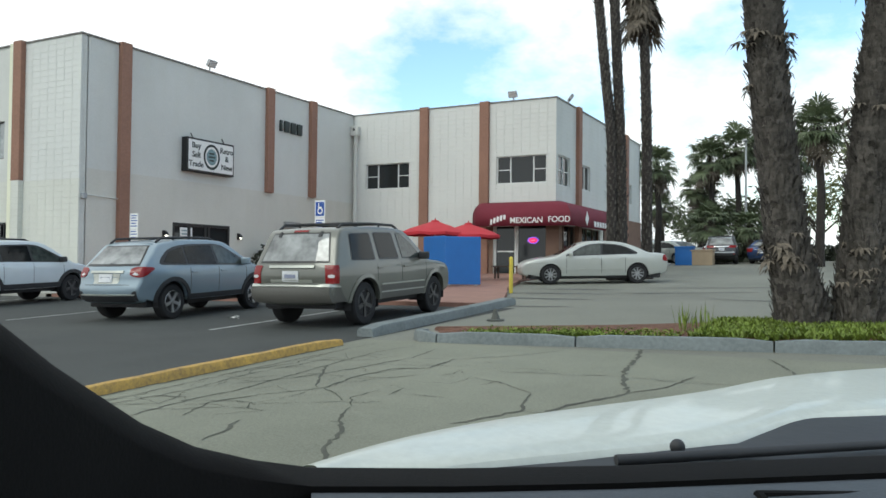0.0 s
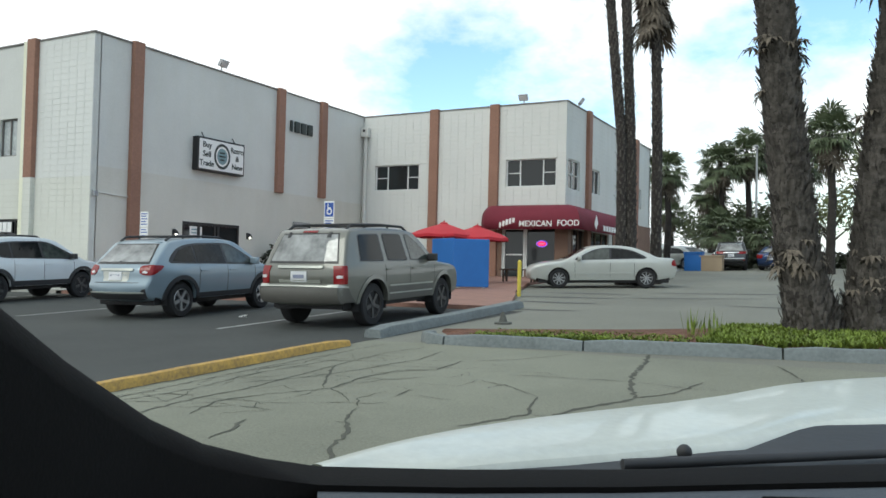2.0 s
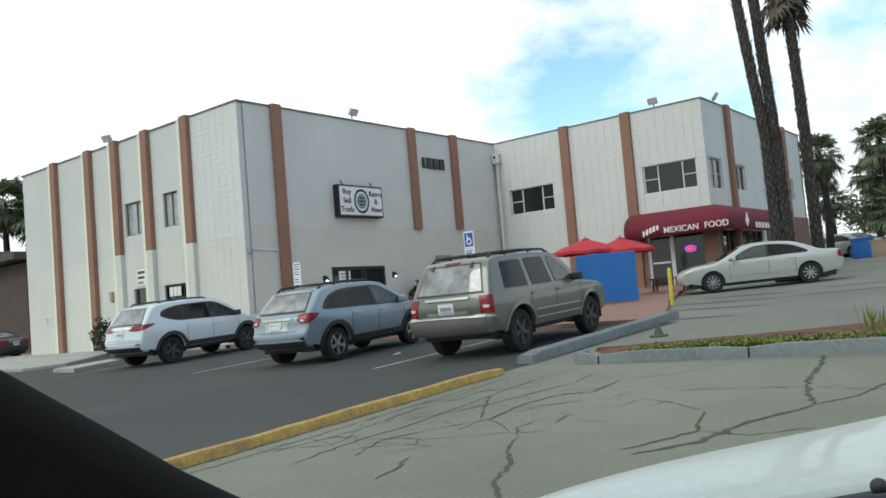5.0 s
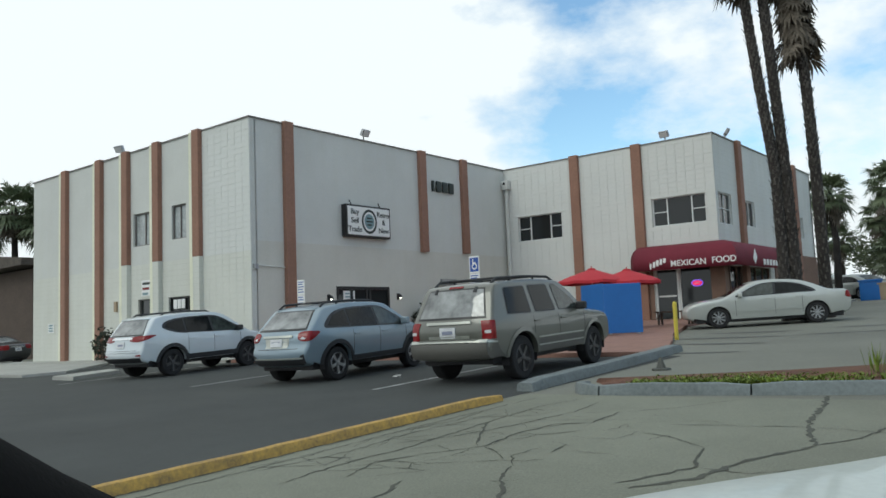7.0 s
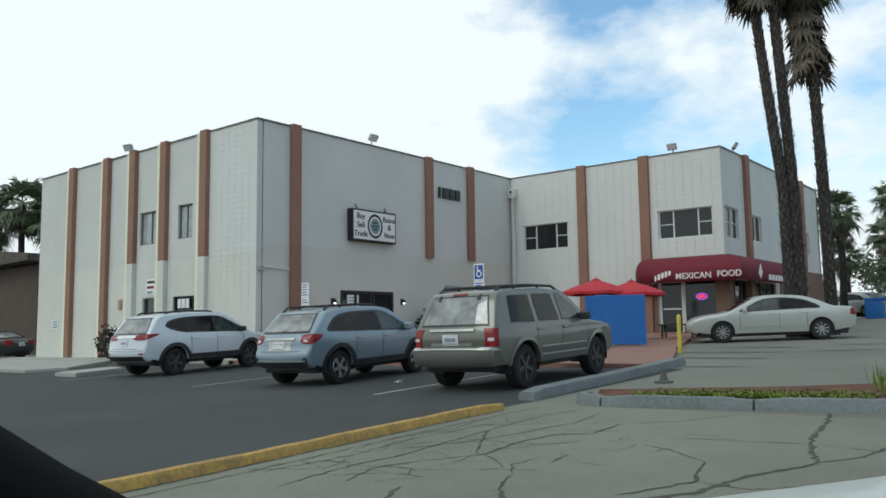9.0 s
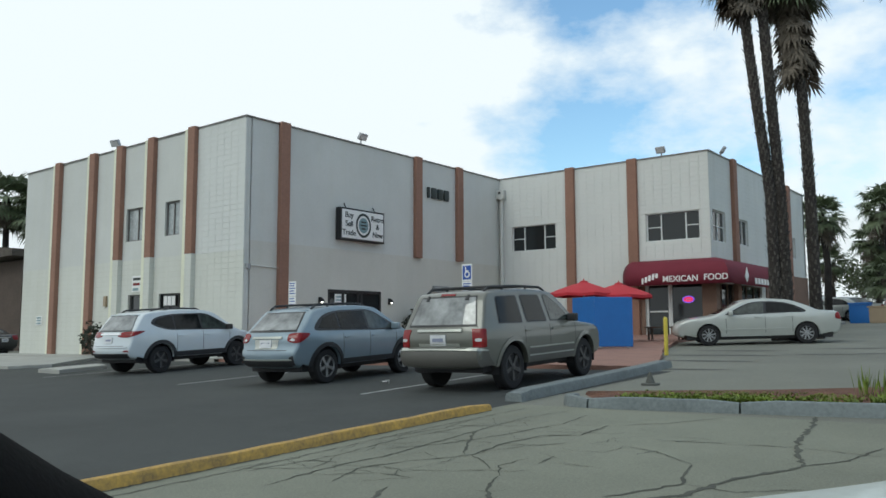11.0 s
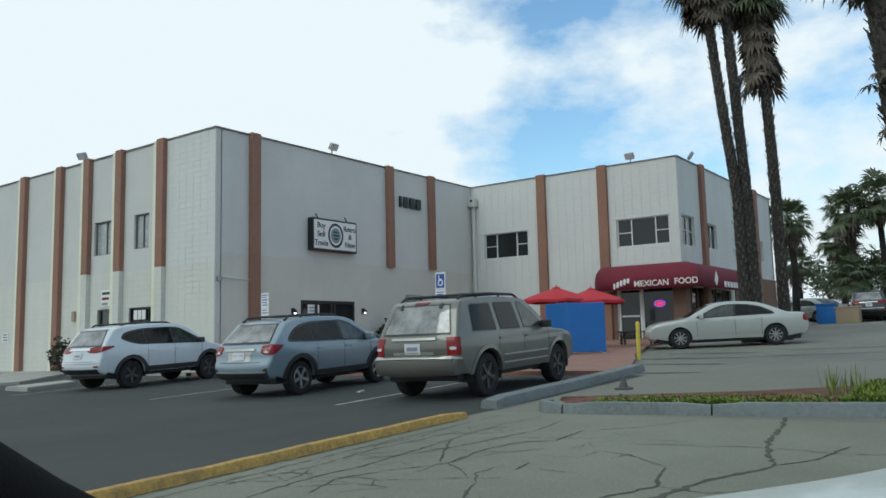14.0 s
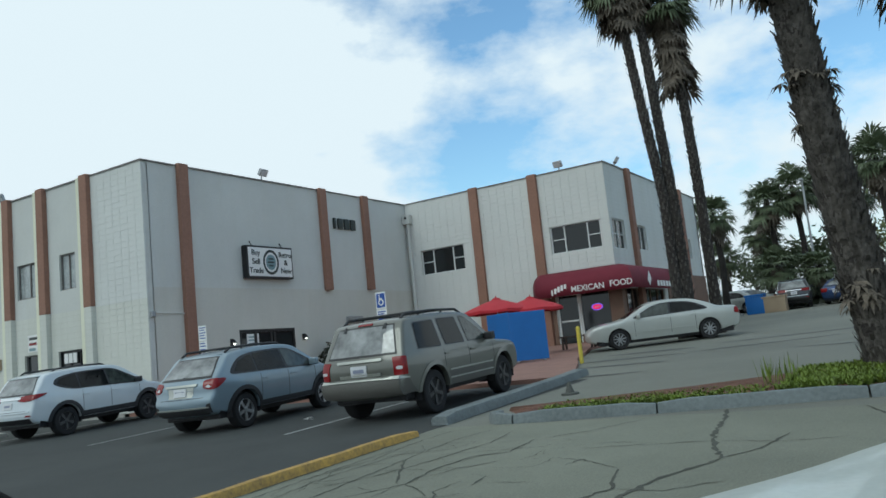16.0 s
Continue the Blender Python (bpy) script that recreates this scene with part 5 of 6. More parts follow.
        for y in (yr, yf):
            if spec.get("flare"):
                fl = spec["flare"]
                ring = arc(y, r, ra + 0.004, lift, 180 - lift, 16) + arc(y, r, ra + fl, lift - 2, 182 - lift, 16)[::-1]
                bm = bmesh.new()
                inn_, outr = ring[:17], ring[17:][::-1]
                rws = []
                for p, q in zip(inn_, outr):
                    rws.append([bm.verts.new((s * (half(*p) - 0.06), *p)), bm.verts.new((s * (half(*p) + 0.022), *p)), bm.verts.new((s * (half(*q) + 0.016), *q)), bm.verts.new((s * (half(*q) - 0.01), *q))])
                for a, b in zip(rws, rws[1:]):
                    for k in range(3):
                        bm.faces.new((a[k], a[k + 1], b[k + 1], b[k]))
                part("arch_trim", bm, spec["flare_mat"], c, smooth=40)
        for y0, y1, z0, z1, mm, nm in spec.get("mouldings", ()):
            lay(nm, [(y0, z0), (y1, z0), (y1, z1), (y0, z1)], way, mm, off=0.012, rounded=False, gap=0.12, deep=0.02)
        my, mz = spec["mirror"]
        x0 = s * (half(my, mz) + 0.11)
        bm = bmesh.new()
        rbox(bm, x0 - 0.10, x0 + 0.10, my - 0.05, my + 0.07, mz - 0.065, mz + 0.085, 0.04, 3)
        mir = part("mirror", bm, spec.get("mirror_mat", paint), c, smooth=50)
        bm = bmesh.new()
        tube(bm, (s * (half(my, mz) - 0.03), my, mz - 0.05), (x0, my, mz - 0.03), 0.025, 0.02, 8)
        part("mirror_arm", bm, M_PLASTIC, mir, smooth=50)
        for hy in spec["handles"]:
            hz = spec["handle_z"]
            xh = s * half(hy, hz)
            bm = bmesh.new()
            rbox(bm, xh - 0.024, xh + 0.024, hy - 0.1, hy + 0.1, hz - 0.016, hz + 0.016, 0.012, 2)
            part("door_handle", bm, spec.get("handle_mat", paint), c, smooth=40)
        lamp = lay("tail_light", spec["tail"], "corner_" + way[0], M_TAIL, off=0.012, gap=0.045, deep=0.03)
        if spec.get("tail_clear"):
            lay("reversing_light", spec["tail_clear"], "corner_" + way[0], M_CLEAR, parent=lamp, off=0.015, gap=0.045)
        hx0, hx1, hz0, hz1 = spec["head"]
        poly = [(s * hx0, hz0), (s * hx1, hz0 + 0.02), (s * hx1, hz1), (s * hx0, hz1 - 0.03)]
        lay("headlight", poly, "front", M_CLEAR, off=0.008)
    lay("rear_window_seal", spec["rear_seal"], "rear", M_CARTRIM, off=0.004, rounded=False)
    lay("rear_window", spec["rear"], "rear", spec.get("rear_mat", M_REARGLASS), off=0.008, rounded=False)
    lay("windscreen", spec["front"], "front", M_CARGLASS, off=0.006, rounded=False)
    for nm, poly, mm, off, lab in spec["rear_panels"]:
        lay(nm, poly, "rear", mm, off=off, rounded=False, gap=0.1, deep=off + 0.012, lab=lab)
    px, pz = spec["plate"]
    pl = lay("number_plate", [(-0.16, pz - 0.08), (0.16, pz - 0.08), (0.16, pz + 0.08), (-0.16, pz + 0.08)], "rear", M_PLATE, off=0.022, rounded=False, gap=0.2, deep=0.03)
    lay("plate_bar", [(-0.11, pz - 0.028), (0.11, pz - 0.028), (0.11, pz + 0.028), (-0.11, pz + 0.028)], "rear", M_PLATEBAR, parent=pl, off=0.025, rounded=False, gap=0.2)
    bm = bmesh.new()
    rbox(bm, -W / 2 + 0.2, W / 2 - 0.2, ylo + 0.25, yhi - 0.3, sill - 0.10, 0.70, 0.04)
    part("underbody", bm, M_RIMDARK, c)
    for s in (-1, 1):
        for y in (yr, yf):
            build_wheel(c, s * (half(y, r) - 0.11), y, r, 0.23, s, spec["spokes"], spec.get("rim"))
    for y in (yr, yf):
        shell = arc(y, r, ra + 0.012, -12, 192, 16)
        for s in (-1, 1):
            bm = bmesh.new()
            inner = [[bm.verts.new((s * x, p[0], p[1])) for p in shell] for x in (W / 2 - 0.40, W / 2 - 0.055)]
            for k in range(16):
                bm.faces.new((inner[0][k], inner[0][k + 1], inner[1][k + 1], inner[1][k]))
            bm.faces.new(inner[0])
            part("wheel_well", bm, M_RIMDARK, c, smooth=60)
    if "rails" in spec:
        y0, y1, zr, xr = spec["rails"]
        for s in (-1, 1):
            bm = bmesh.new()
            pts = [(s * xr, y0, zr - 0.09), (s * xr, y0 + 0.14, zr - 0.01), (s * xr, (y0 + y1) / 2, zr + 0.01), (s * xr, y1 - 0.2, zr - 0.01), (s * xr, y1, zr - 0.09)]
            for p, q in zip(pts, pts[1:]):
                tube(bm, p, q, 0.024, n=8)
            for f_ in (0.28, 0.66):
                yy = y0 + (y1 - y0) * f_
                tube(bm, (s * xr, yy, zr - 0.12), (s * xr, yy, zr), 0.03, 0.02, 8)
            part("roof_rail", bm, M_PLASTIC, c, smooth=50)
        for yb in spec.get("bars", ()):
            bm = bmesh.new()
            tube(bm, (-xr, yb, zr + 0.005), (xr, yb, zr + 0.005), 0.02, n=8)
            part("cross_bar", bm, M_PLASTIC, c)
    if "spoiler" in spec:
        y0, y1, z, hw, mm = spec["spoiler"]
        bm = bmesh.new()
        rbox(bm, -hw, hw, y0, y1, z - 0.02, z + 0.02, 0.018, 2)
        for v in bm.verts:
            v.co.z -= 0.05 * (v.co.x / hw) ** 4
            v.co.y += 0.08 * (v.co.x / hw) ** 4
        part("roof_spoiler", bm, mm, c, smooth=50)
    if "wiper" in spec:
        y0, z0, y1, z1 = spec["wiper"]
        bm = bmesh.new()
        tube(bm, (0.0, y0 - 0.05, z0), (0.30, y1 - 0.05, z1), 0.013, 0.007, n=6)
        lathe(bm, [(0.001, -0.03), (0.035, -0.03), (0.035, 0.04)], Matrix.Translation((0.0, y0 - 0.03, z0)) @ pose(0, 0, 0, 90), 10)
        part("wiper", bm, M_PLASTIC, c)
    return c


def paint_mat(name, col, metal=0.55, rough=0.32):
    return mat(name, col, rough, metal, var=0.04, fine=200, coarse=2.2, bump=0, coat=0.7)


# grey rims, with the shade on the wheels put into a darker colour
M_RIMSHADED = mat("shaded_grey_rim", (0.075, 0.075, 0.075), 0.4, 0.6, var=0.08)
P_JEEP = paint_mat("champagne_paint", (0.132, 0.135, 0.115), 0.25, 0.42)
P_JEEPLOW = mat("dark_champagne_cladding", (0.105, 0.102, 0.090), 0.55, 0.0, var=0.08)
P_XT = paint_mat("ice_blue_paint", (0.22, 0.285, 0.33), 0.3, 0.4)
P_RAV = paint_mat("white_suv_paint", (0.57, 0.62, 0.64), 0.0, 0.3)
P_SED = paint_mat("silver_sedan_paint", (0.46, 0.48, 0.45), 0.3, 0.42)
P_DARK = paint_mat("dark_grey_car_paint", (0.03, 0.032, 0.036), 0.4)
P_BLUEC = paint_mat("blue_car_paint", (0.03, 0.06, 0.16), 0.4)
M_BRUSH = mat("pale_satin_trim", (0.44, 0.45, 0.41), 0.35, 0.5, var=0.05)


def band(hw, z0, z1, rise=0.0):
    return [(-hw, z0 + rise), (-hw / 2, z0), (hw / 2, z0), (hw, z0 + rise), (hw, z1 + rise), (hw / 2, z1), (-hw / 2, z1), (-hw, z1 + rise)]


JEEP = dict(W=1.86, r=0.375, axles=(-1.33, 1.36), sill=0.42, gap=0.075, taper=0.10, spokes=5, belt_z=1.10, tumble=0.17, round=0.06, bow=0.07, rim=M_RIMSHADED,
            outline=[(-2.16, 0.42), (-2.27, 0.50), (-2.30, 0.64), (-2.285, 0.71), (-2.21, 0.745), (-2.20, 0.95), (-2.15, 1.09), (-2.02, 1.37), (-1.90, 1.60), (-1.80, 1.675), (-1.4, 1.705), (-0.6, 1.722), (0.1, 1.695), (0.38, 1.64),
                     (0.75, 1.38), (1.06, 1.12), (1.3, 1.075), (1.75, 1.03), (2.06, 0.96), (2.18, 0.82), (2.22, 0.62), (2.20, 0.48), (2.0, 0.42)],
            windows=[[(-1.72, 1.15), (-1.70, 1.17), (-1.64, 1.56), (-1.60, 1.585), (-1.04, 1.60), (-1.01, 1.57), (-1.00, 1.16), (-1.03, 1.14)], [(-0.82, 1.15), (-0.85, 1.58), (-0.81, 1.61), (-0.24, 1.61), (-0.20, 1.58), (-0.14, 1.17), (-0.17, 1.145)],
                     [(0.02, 1.15), (-0.03, 1.58), (0.01, 1.61), (0.14, 1.60), (0.40, 1.46), (0.60, 1.31), (0.78, 1.155), (0.4, 1.145)]],
            rear_seal=[(-0.72, 1.10), (0.72, 1.10), (0.585, 1.615), (-0.585, 1.615)], rear=[(-0.685, 1.135), (0.685, 1.135), (0.565, 1.59), (-0.565, 1.59)],
            front=[(-0.7, 1.14), (0.7, 1.14), (0.56, 1.62), (-0.56, 1.62)], clad_z=0.66, trim=P_JEEPLOW, flare=0.075, flare_mat=P_JEEP,
            mouldings=((-0.82, 0.86, 0.535, 0.56, M_BRUSH, "side_moulding"), (-0.82, 0.86, 0.675, 0.70, M_BRUSH, "side_moulding")),
            mirror=(0.72, 1.17), mirror_mat=M_PLASTIC, handles=(-0.86, 0.1), handle_z=0.985, seams=(-0.95, -0.05, 0.95),
            tail=[(-0.09, 0.77), (-0.08, 0.76), (0.21, 0.76), (0.22, 0.77), (0.22, 1.05), (0.21, 1.06), (-0.08, 1.06), (-0.09, 1.05)], tail_clear=[(-0.03, 0.86), (0.10, 0.86), (0.10, 0.90), (-0.03, 0.90)], head=(0.5, 0.8, 0.74, 0.92), plate=(0, 0.885),
            rails=(-1.75, 0.35, 1.775, 0.60), bars=(-1.35, -0.25), wiper=(-2.13, 1.13, -2.09, 1.17),
            rear_panels=[("bumper", band(0.86, 0.46, 0.69, 0.0), P_JEEPLOW, 0.03, "grey plastic rear bumper"), ("bumper_strip", band(0.86, 0.70, 0.722), M_BRUSH, 0.04, "pale strip on the bumper"),
                         ("tailgate_handle", band(0.46, 1.015, 1.055), M_BRUSH, 0.03, "pale tailgate bar"), ("tailgate_trim", band(0.42, 0.785, 0.825), M_BRUSH, 0.02, "pale lower tailgate bar"),
                         ("brake_light", [(-0.15, 1.625), (0.15, 1.625), (0.15, 1.655), (-0.15, 1.655)], M_TAIL, 0.012, ""), ("glass_hinge", [(-0.45, 1.545), (-0.38, 1.545), (-0.40, 1.625), (-0.44, 1.625)], M_PLASTIC, 0.02, ""),
                         ("glass_hinge", [(0.38, 1.545), (0.45, 1.545), (0.44, 1.625), (0.40, 1.625)], M_PLASTIC, 0.02, "")])
XT = dict(W=1.79, r=0.345, axles=(-1.34, 1.30), sill=0.36, gap=0.06, taper=0.16, spokes=5, belt_z=1.03, tumble=0.19, round=0.075, bow=0.09, rim=M_RIM,
          outline=[(-2.0, 0.36), (-2.13, 0.42), (-2.18, 0.55), (-2.18, 0.68), (-2.12, 0.76), (-2.10, 0.92), (-2.02, 1.05), (-1.80, 1.26), (-1.58, 1.46), (-1.45, 1.51), (-1.1, 1.545), (-0.4, 1.57), (0.2, 1.545), (0.52, 1.48),
                   (0.95, 1.22), (1.28, 1.03), (1.5, 0.97), (1.85, 0.89), (2.12, 0.77), (2.22, 0.60), (2.20, 0.42), (2.0, 0.36)],
          glasshouse=[(-1.66, 1.10), (-1.42, 1.34), (-1.05, 1.445), (-0.4, 1.475), (0.22, 1.455), (0.60, 1.30), (1.05, 1.03), (0.4, 1.02), (-0.6, 1.045), (-1.35, 1.065)],
          windows=[[(-1.56, 1.12), (-1.36, 1.32), (-1.06, 1.405), (-0.96, 1.41), (-0.94, 1.085), (-1.3, 1.095)], [(-0.89, 1.08), (-0.90, 1.42), (-0.45, 1.445), (-0.06, 1.44), (-0.02, 1.055), (-0.4, 1.065)],
                   [(0.05, 1.055), (0.00, 1.44), (0.22, 1.425), (0.56, 1.28), (0.93, 1.05), (0.5, 1.05)]],
          rear_seal=[(-0.66, 1.06), (0.66, 1.06), (0.54, 1.455), (-0.54, 1.455)], rear=[(-0.62, 1.10), (0.62, 1.10), (0.51, 1.43), (-0.51, 1.43)],
          front=[(-0.66, 1.07), (0.66, 1.07), (0.50, 1.44), (-0.50, 1.44)], clad_z=0.47, trim=M_PLASTIC, flare=0.085, flare_mat=M_PLASTIC,
          mirror=(0.86, 1.08), handles=(-0.74, 0.18), handle_z=0.91, seams=(-0.86, 0.03, 0.98),
          tail=[(-0.16, 0.90), (-0.02, 0.85), (0.20, 0.865), (0.46, 1.01), (0.28, 1.04), (0.0, 1.035), (-0.13, 1.0)], tail_clear=[(-0.10, 0.905), (0.0, 0.885), (0.06, 0.90), (-0.02, 0.94)], head=(0.5, 0.75, 0.68, 0.82), plate=(0, 0.83),
          rails=(-1.5, 0.3, 1.605, 0.57), bars=(-1.05, -0.15), wiper=(-2.0, 1.09, -1.97, 1.12), spoiler=(-1.66, -1.36, 1.525, 0.56, P_XT),
          rear_panels=[("lower_bumper", band(0.62, 0.39, 0.50), M_PLASTIC, 0.012, "black lower bumper"), ("bumper_edge", band(0.66, 0.51, 0.535), M_BRUSH, 0.018, "pale bumper edge"), ("tailgate_trim", band(0.40, 0.935, 0.97), M_BRUSH, 0.025, "pale bar above the plate"),
                       ("plate_recess", [(-0.30, 0.73), (0.30, 0.73), (0.33, 0.92), (-0.33, 0.92)], M_BRUSH, 0.006, ""), ("tailgate_seam", band(0.55, 0.705, 0.715), M_PLASTIC, 0.003, ""),
                       ("bumper_insert", [(0.56, 0.42), (0.70, 0.42), (0.70, 0.60), (0.62, 0.58)], M_PLASTIC, 0.012, "dark bumper corner insert"), ("bumper_insert", [(-0.70, 0.42), (-0.56, 0.42), (-0.62, 0.58), (-0.70, 0.60)], M_PLASTIC, 0.012, "dark bumper corner insert")])
RAV = dict(W=1.85, rim=M_RIMSHADED, r=0.36, axles=(-1.34, 1.32), sill=0.40, gap=0.06, taper=0.15, spokes=5, belt_z=1.10, tumble=0.18, round=0.075, bow=0.09,
           outline=[(-2.05, 0.40), (-2.20, 0.46), (-2.27, 0.58), (-2.25, 0.72), (-2.20, 0.88), (-2.17, 1.02), (-2.10, 1.13), (-1.95, 1.33), (-1.78, 1.54), (-1.62, 1.61), (-1.2, 1.65), (-0.5, 1.675), (0.2, 1.645), (0.55, 1.57),
                    (1.02, 1.28), (1.36, 1.07), (1.6, 1.02), (1.95, 0.95), (2.2, 0.82), (2.28, 0.64), (2.25, 0.46), (2.05, 0.40)],
           glasshouse=[(-1.60, 1.30), (-1.50, 1.44), (-1.05, 1.535), (-0.4, 1.56), (0.25, 1.54), (0.66, 1.37), (1.12, 1.10), (0.4, 1.09), (-0.6, 1.115), (-1.15, 1.14)],
           windows=[[(-1.52, 1.31), (-1.42, 1.42), (-1.05, 1.50), (-0.92, 1.505), (-0.90, 1.15), (-1.12, 1.17)], [(-0.85, 1.145), (-0.86, 1.51), (-0.4, 1.53), (-0.03, 1.525), (0.01, 1.12), (-0.4, 1.13)],
                    [(0.08, 1.12), (0.03, 1.525), (0.26, 1.51), (0.62, 1.35), (1.0, 1.12), (0.5, 1.115)]],
           rear_seal=[(-0.70, 1.12), (0.70, 1.12), (0.56, 1.545), (-0.56, 1.545)], rear=[(-0.67, 1.155), (0.67, 1.155), (0.54, 1.52), (-0.54, 1.52)],
           front=[(-0.68, 1.13), (0.68, 1.13), (0.52, 1.52), (-0.52, 1.52)], clad_z=0.54, trim=M_PLASTIC, flare=0.095, flare_mat=M_PLASTIC,
           mirror=(0.93, 1.14), mirror_mat=M_PLASTIC, handles=(-0.74, 0.18), handle_z=0.96, seams=(-0.84, 0.05, 1.02),
           tail=[(-0.42, 1.00), (-0.05, 0.97), (0.28, 1.03), (0.52, 1.12), (0.10, 1.12), (-0.40, 1.08)], head=(0.5, 0.78, 0.76, 0.88), plate=(0, 0.90), spoiler=(-1.92, -1.6, 1.60, 0.58, P_RAV),
           rails=(-1.5, 0.25, 1.70, 0.6), wiper=(-2.09, 1.16, -2.06, 1.18),
           rear_panels=[("lower_bumper", band(0.72, 0.44, 0.56), M_PLASTIC, 0.012, "black lower bumper"), ("tailgate_trim", band(0.42, 1.035, 1.075), M_CHROME, 0.02, ""), ("tailgate_seam", band(0.58, 0.745, 0.755), M_PLASTIC, 0.003, ""),
                        ("bumper_step", band(0.70, 0.70, 0.735), P_RAV, 0.03, ""), ("reflector", [(0.60, 0.60), (0.76, 0.60), (0.74, 0.64), (0.62, 0.64)], M_TAIL, 0.012, ""), ("reflector", [(-0.76, 0.60), (-0.60, 0.60), (-0.62, 0.64), (-0.74, 0.64)], M_TAIL, 0.012, "")])
SED = dict(W=1.86, r=0.33, axles=(-1.43, 1.48), sill=0.27, gap=0.04, taper=0.14, spokes=9, belt_z=0.96, tumble=0.24, round=0.08, bow=0.06,
           outline=[(-2.25, 0.27), (-2.40, 0.36), (-2.46, 0.52), (-2.46, 0.75), (-2.40, 0.93), (-2.28, 0.985), (-2.0, 1.0), (-1.78, 1.04), (-1.40, 1.22), (-1.0, 1.36), (-0.5, 1.42), (0.0, 1.425), (0.38, 1.375),
                    (0.85, 1.15), (1.25, 0.955), (1.5, 0.905), (1.95, 0.85), (2.25, 0.775), (2.38, 0.69), (2.44, 0.52), (2.43, 0.35), (2.25, 0.27)],
           glasshouse=[(-1.44, 1.00), (-1.08, 1.22), (-0.65, 1.32), (-0.1, 1.345), (0.28, 1.29), (0.68, 1.11), (0.96, 0.955), (0.2, 0.955), (-0.9, 0.975)],
           windows=[[(-1.34, 1.01), (-1.04, 1.20), (-0.65, 1.29), (-0.30, 1.31), (-0.26, 0.995), (-0.8, 1.0)], [(-0.19, 0.99), (-0.22, 1.315), (-0.05, 1.315), (0.26, 1.265), (0.62, 1.10), (0.84, 0.975), (0.3, 0.98)]],
           rear_seal=[(-0.64, 1.06), (0.64, 1.06), (0.50, 1.34), (-0.50, 1.34)], rear=[(-0.61, 1.08), (0.61, 1.08), (0.48, 1.32), (-0.48, 1.32)],
           front=[(-0.66, 0.98), (0.66, 0.98), (0.48, 1.34), (-0.48, 1.34)], trim=P_SED, mouldings=((-0.95, 1.0, 0.47, 0.51, P_SED, "side_moulding"),),
           mirror=(0.80, 1.0), handles=(-0.95, 0.0), handle_z=0.86, seams=(-1.02, -0.22, 0.95),
           tail=[(-0.35, 0.74), (0.0, 0.72), (0.22, 0.76), (0.20, 0.92), (-0.05, 0.93), (-0.33, 0.92)], head=(0.42, 0.74, 0.56, 0.70), plate=(0, 0.72),
           rear_panels=[("bumper_seam", band(0.7, 0.60, 0.61), M_PLASTIC, 0.003, ""), ("tailgate_trim", band(0.35, 0.83, 0.86), M_CHROME, 0.012, "")])


def place(spec, rear_right, front_right):
    """Pose from where the rear and front wheels on one side stand; spec's wheel track gives the middle."""
    a, b = Vector((*rear_right, 0)), Vector((*front_right, 0))
    d = (b - a).normalized()
    yaw = math.degrees(math.atan2(-d.x, d.y))
    side = Vector((d.y, -d.x, 0))
    mid = a + d * (-spec["axles"][0]) - side * (spec["W"] / 2 - 0.1)
    return on_ground(mid.x, mid.y, yaw, 0.008)


car("suv", "champagne-grey boxy SUV with roof rack, parked on the asphalt", JEEP, P_JEEP, place(JEEP, (-7.65, 11.54), (-7.74, 14.2)))
car("hatchback", "ice-blue compact crossover with black cladding and roof rails, parked", XT, P_XT, place(XT, (-11.97, 11.26), (-12.22, 13.88)))
car("suv", "white rounded SUV with black wheel arches, parked by the wall", RAV, P_RAV, place(RAV, (-19.15, 12.0), (-19.42, 14.62)))
fr, rr = Vector((-9.0, 25.15, 0)), Vector((-6.52, 26.42, 0))
dd = (fr - rr).normalized()
mid = rr + dd * 1.43 + Vector((dd.y, -dd.x, 0)) * (0.83)
car("sedan", "silver four-door sedan standing across the lot", SED, P_SED, on_ground(mid.x, mid.y, math.degrees(math.atan2(-dd.x, dd.y)), 0.008), "cars in the lot")
for i, (x, y, yaw, spec, pm, lab) in enumerate(((-7.3, 50.4, 8, RAV, P_DARK, "dark SUV parked far across the lot"), (-4.6, 51.6, -8, SED, P_BLUEC, "dark blue car parked far across the lot"),
                                                (-10.9, 52.0, 60, SED, P_SED, "silver car parked far across the lot"), (-14.3, 57.0, 90, XT, P_RAV, "white car parked far across the lot"),
                                                (0.6, 50.5, 10, RAV, P_DARK, "dark SUV parked far behind the palms"), (-42.6, 16.2, 105, SED, P_DARK, "dark coupe parked beyond the building"))):
    car("sedan" if spec is SED else "suv", lab, spec, pm, on_ground(x, y, yaw), "far parked cars")
for x, y, w, h, pm, lab in ((-8.9, 47.3, 1.0, 1.1, M_BLUE, "blue lidded refuse bin at the lot's edge"), (-7.9, 47.3, 1.2, 0.9, M_TAN, "tan block enclosure at the lot's edge")):
    bm = bmesh.new()
    rbox(bm, -w / 2, w / 2, -0.4, 0.4, 0, h * 0.9, 0.04)
    rbox(bm, -w / 2 - 0.03, w / 2 + 0.03, -0.44, 0.44, h * 0.9, h, 0.03)
    ob = solid("refuse_bin" if pm is M_BLUE else "block_enclosure", bm, pm, lab, "bin" if pm is M_BLUE else "enclosure", smooth=40)
    ob.matrix_basis = on_ground(x, y)
bm = bmesh.new()
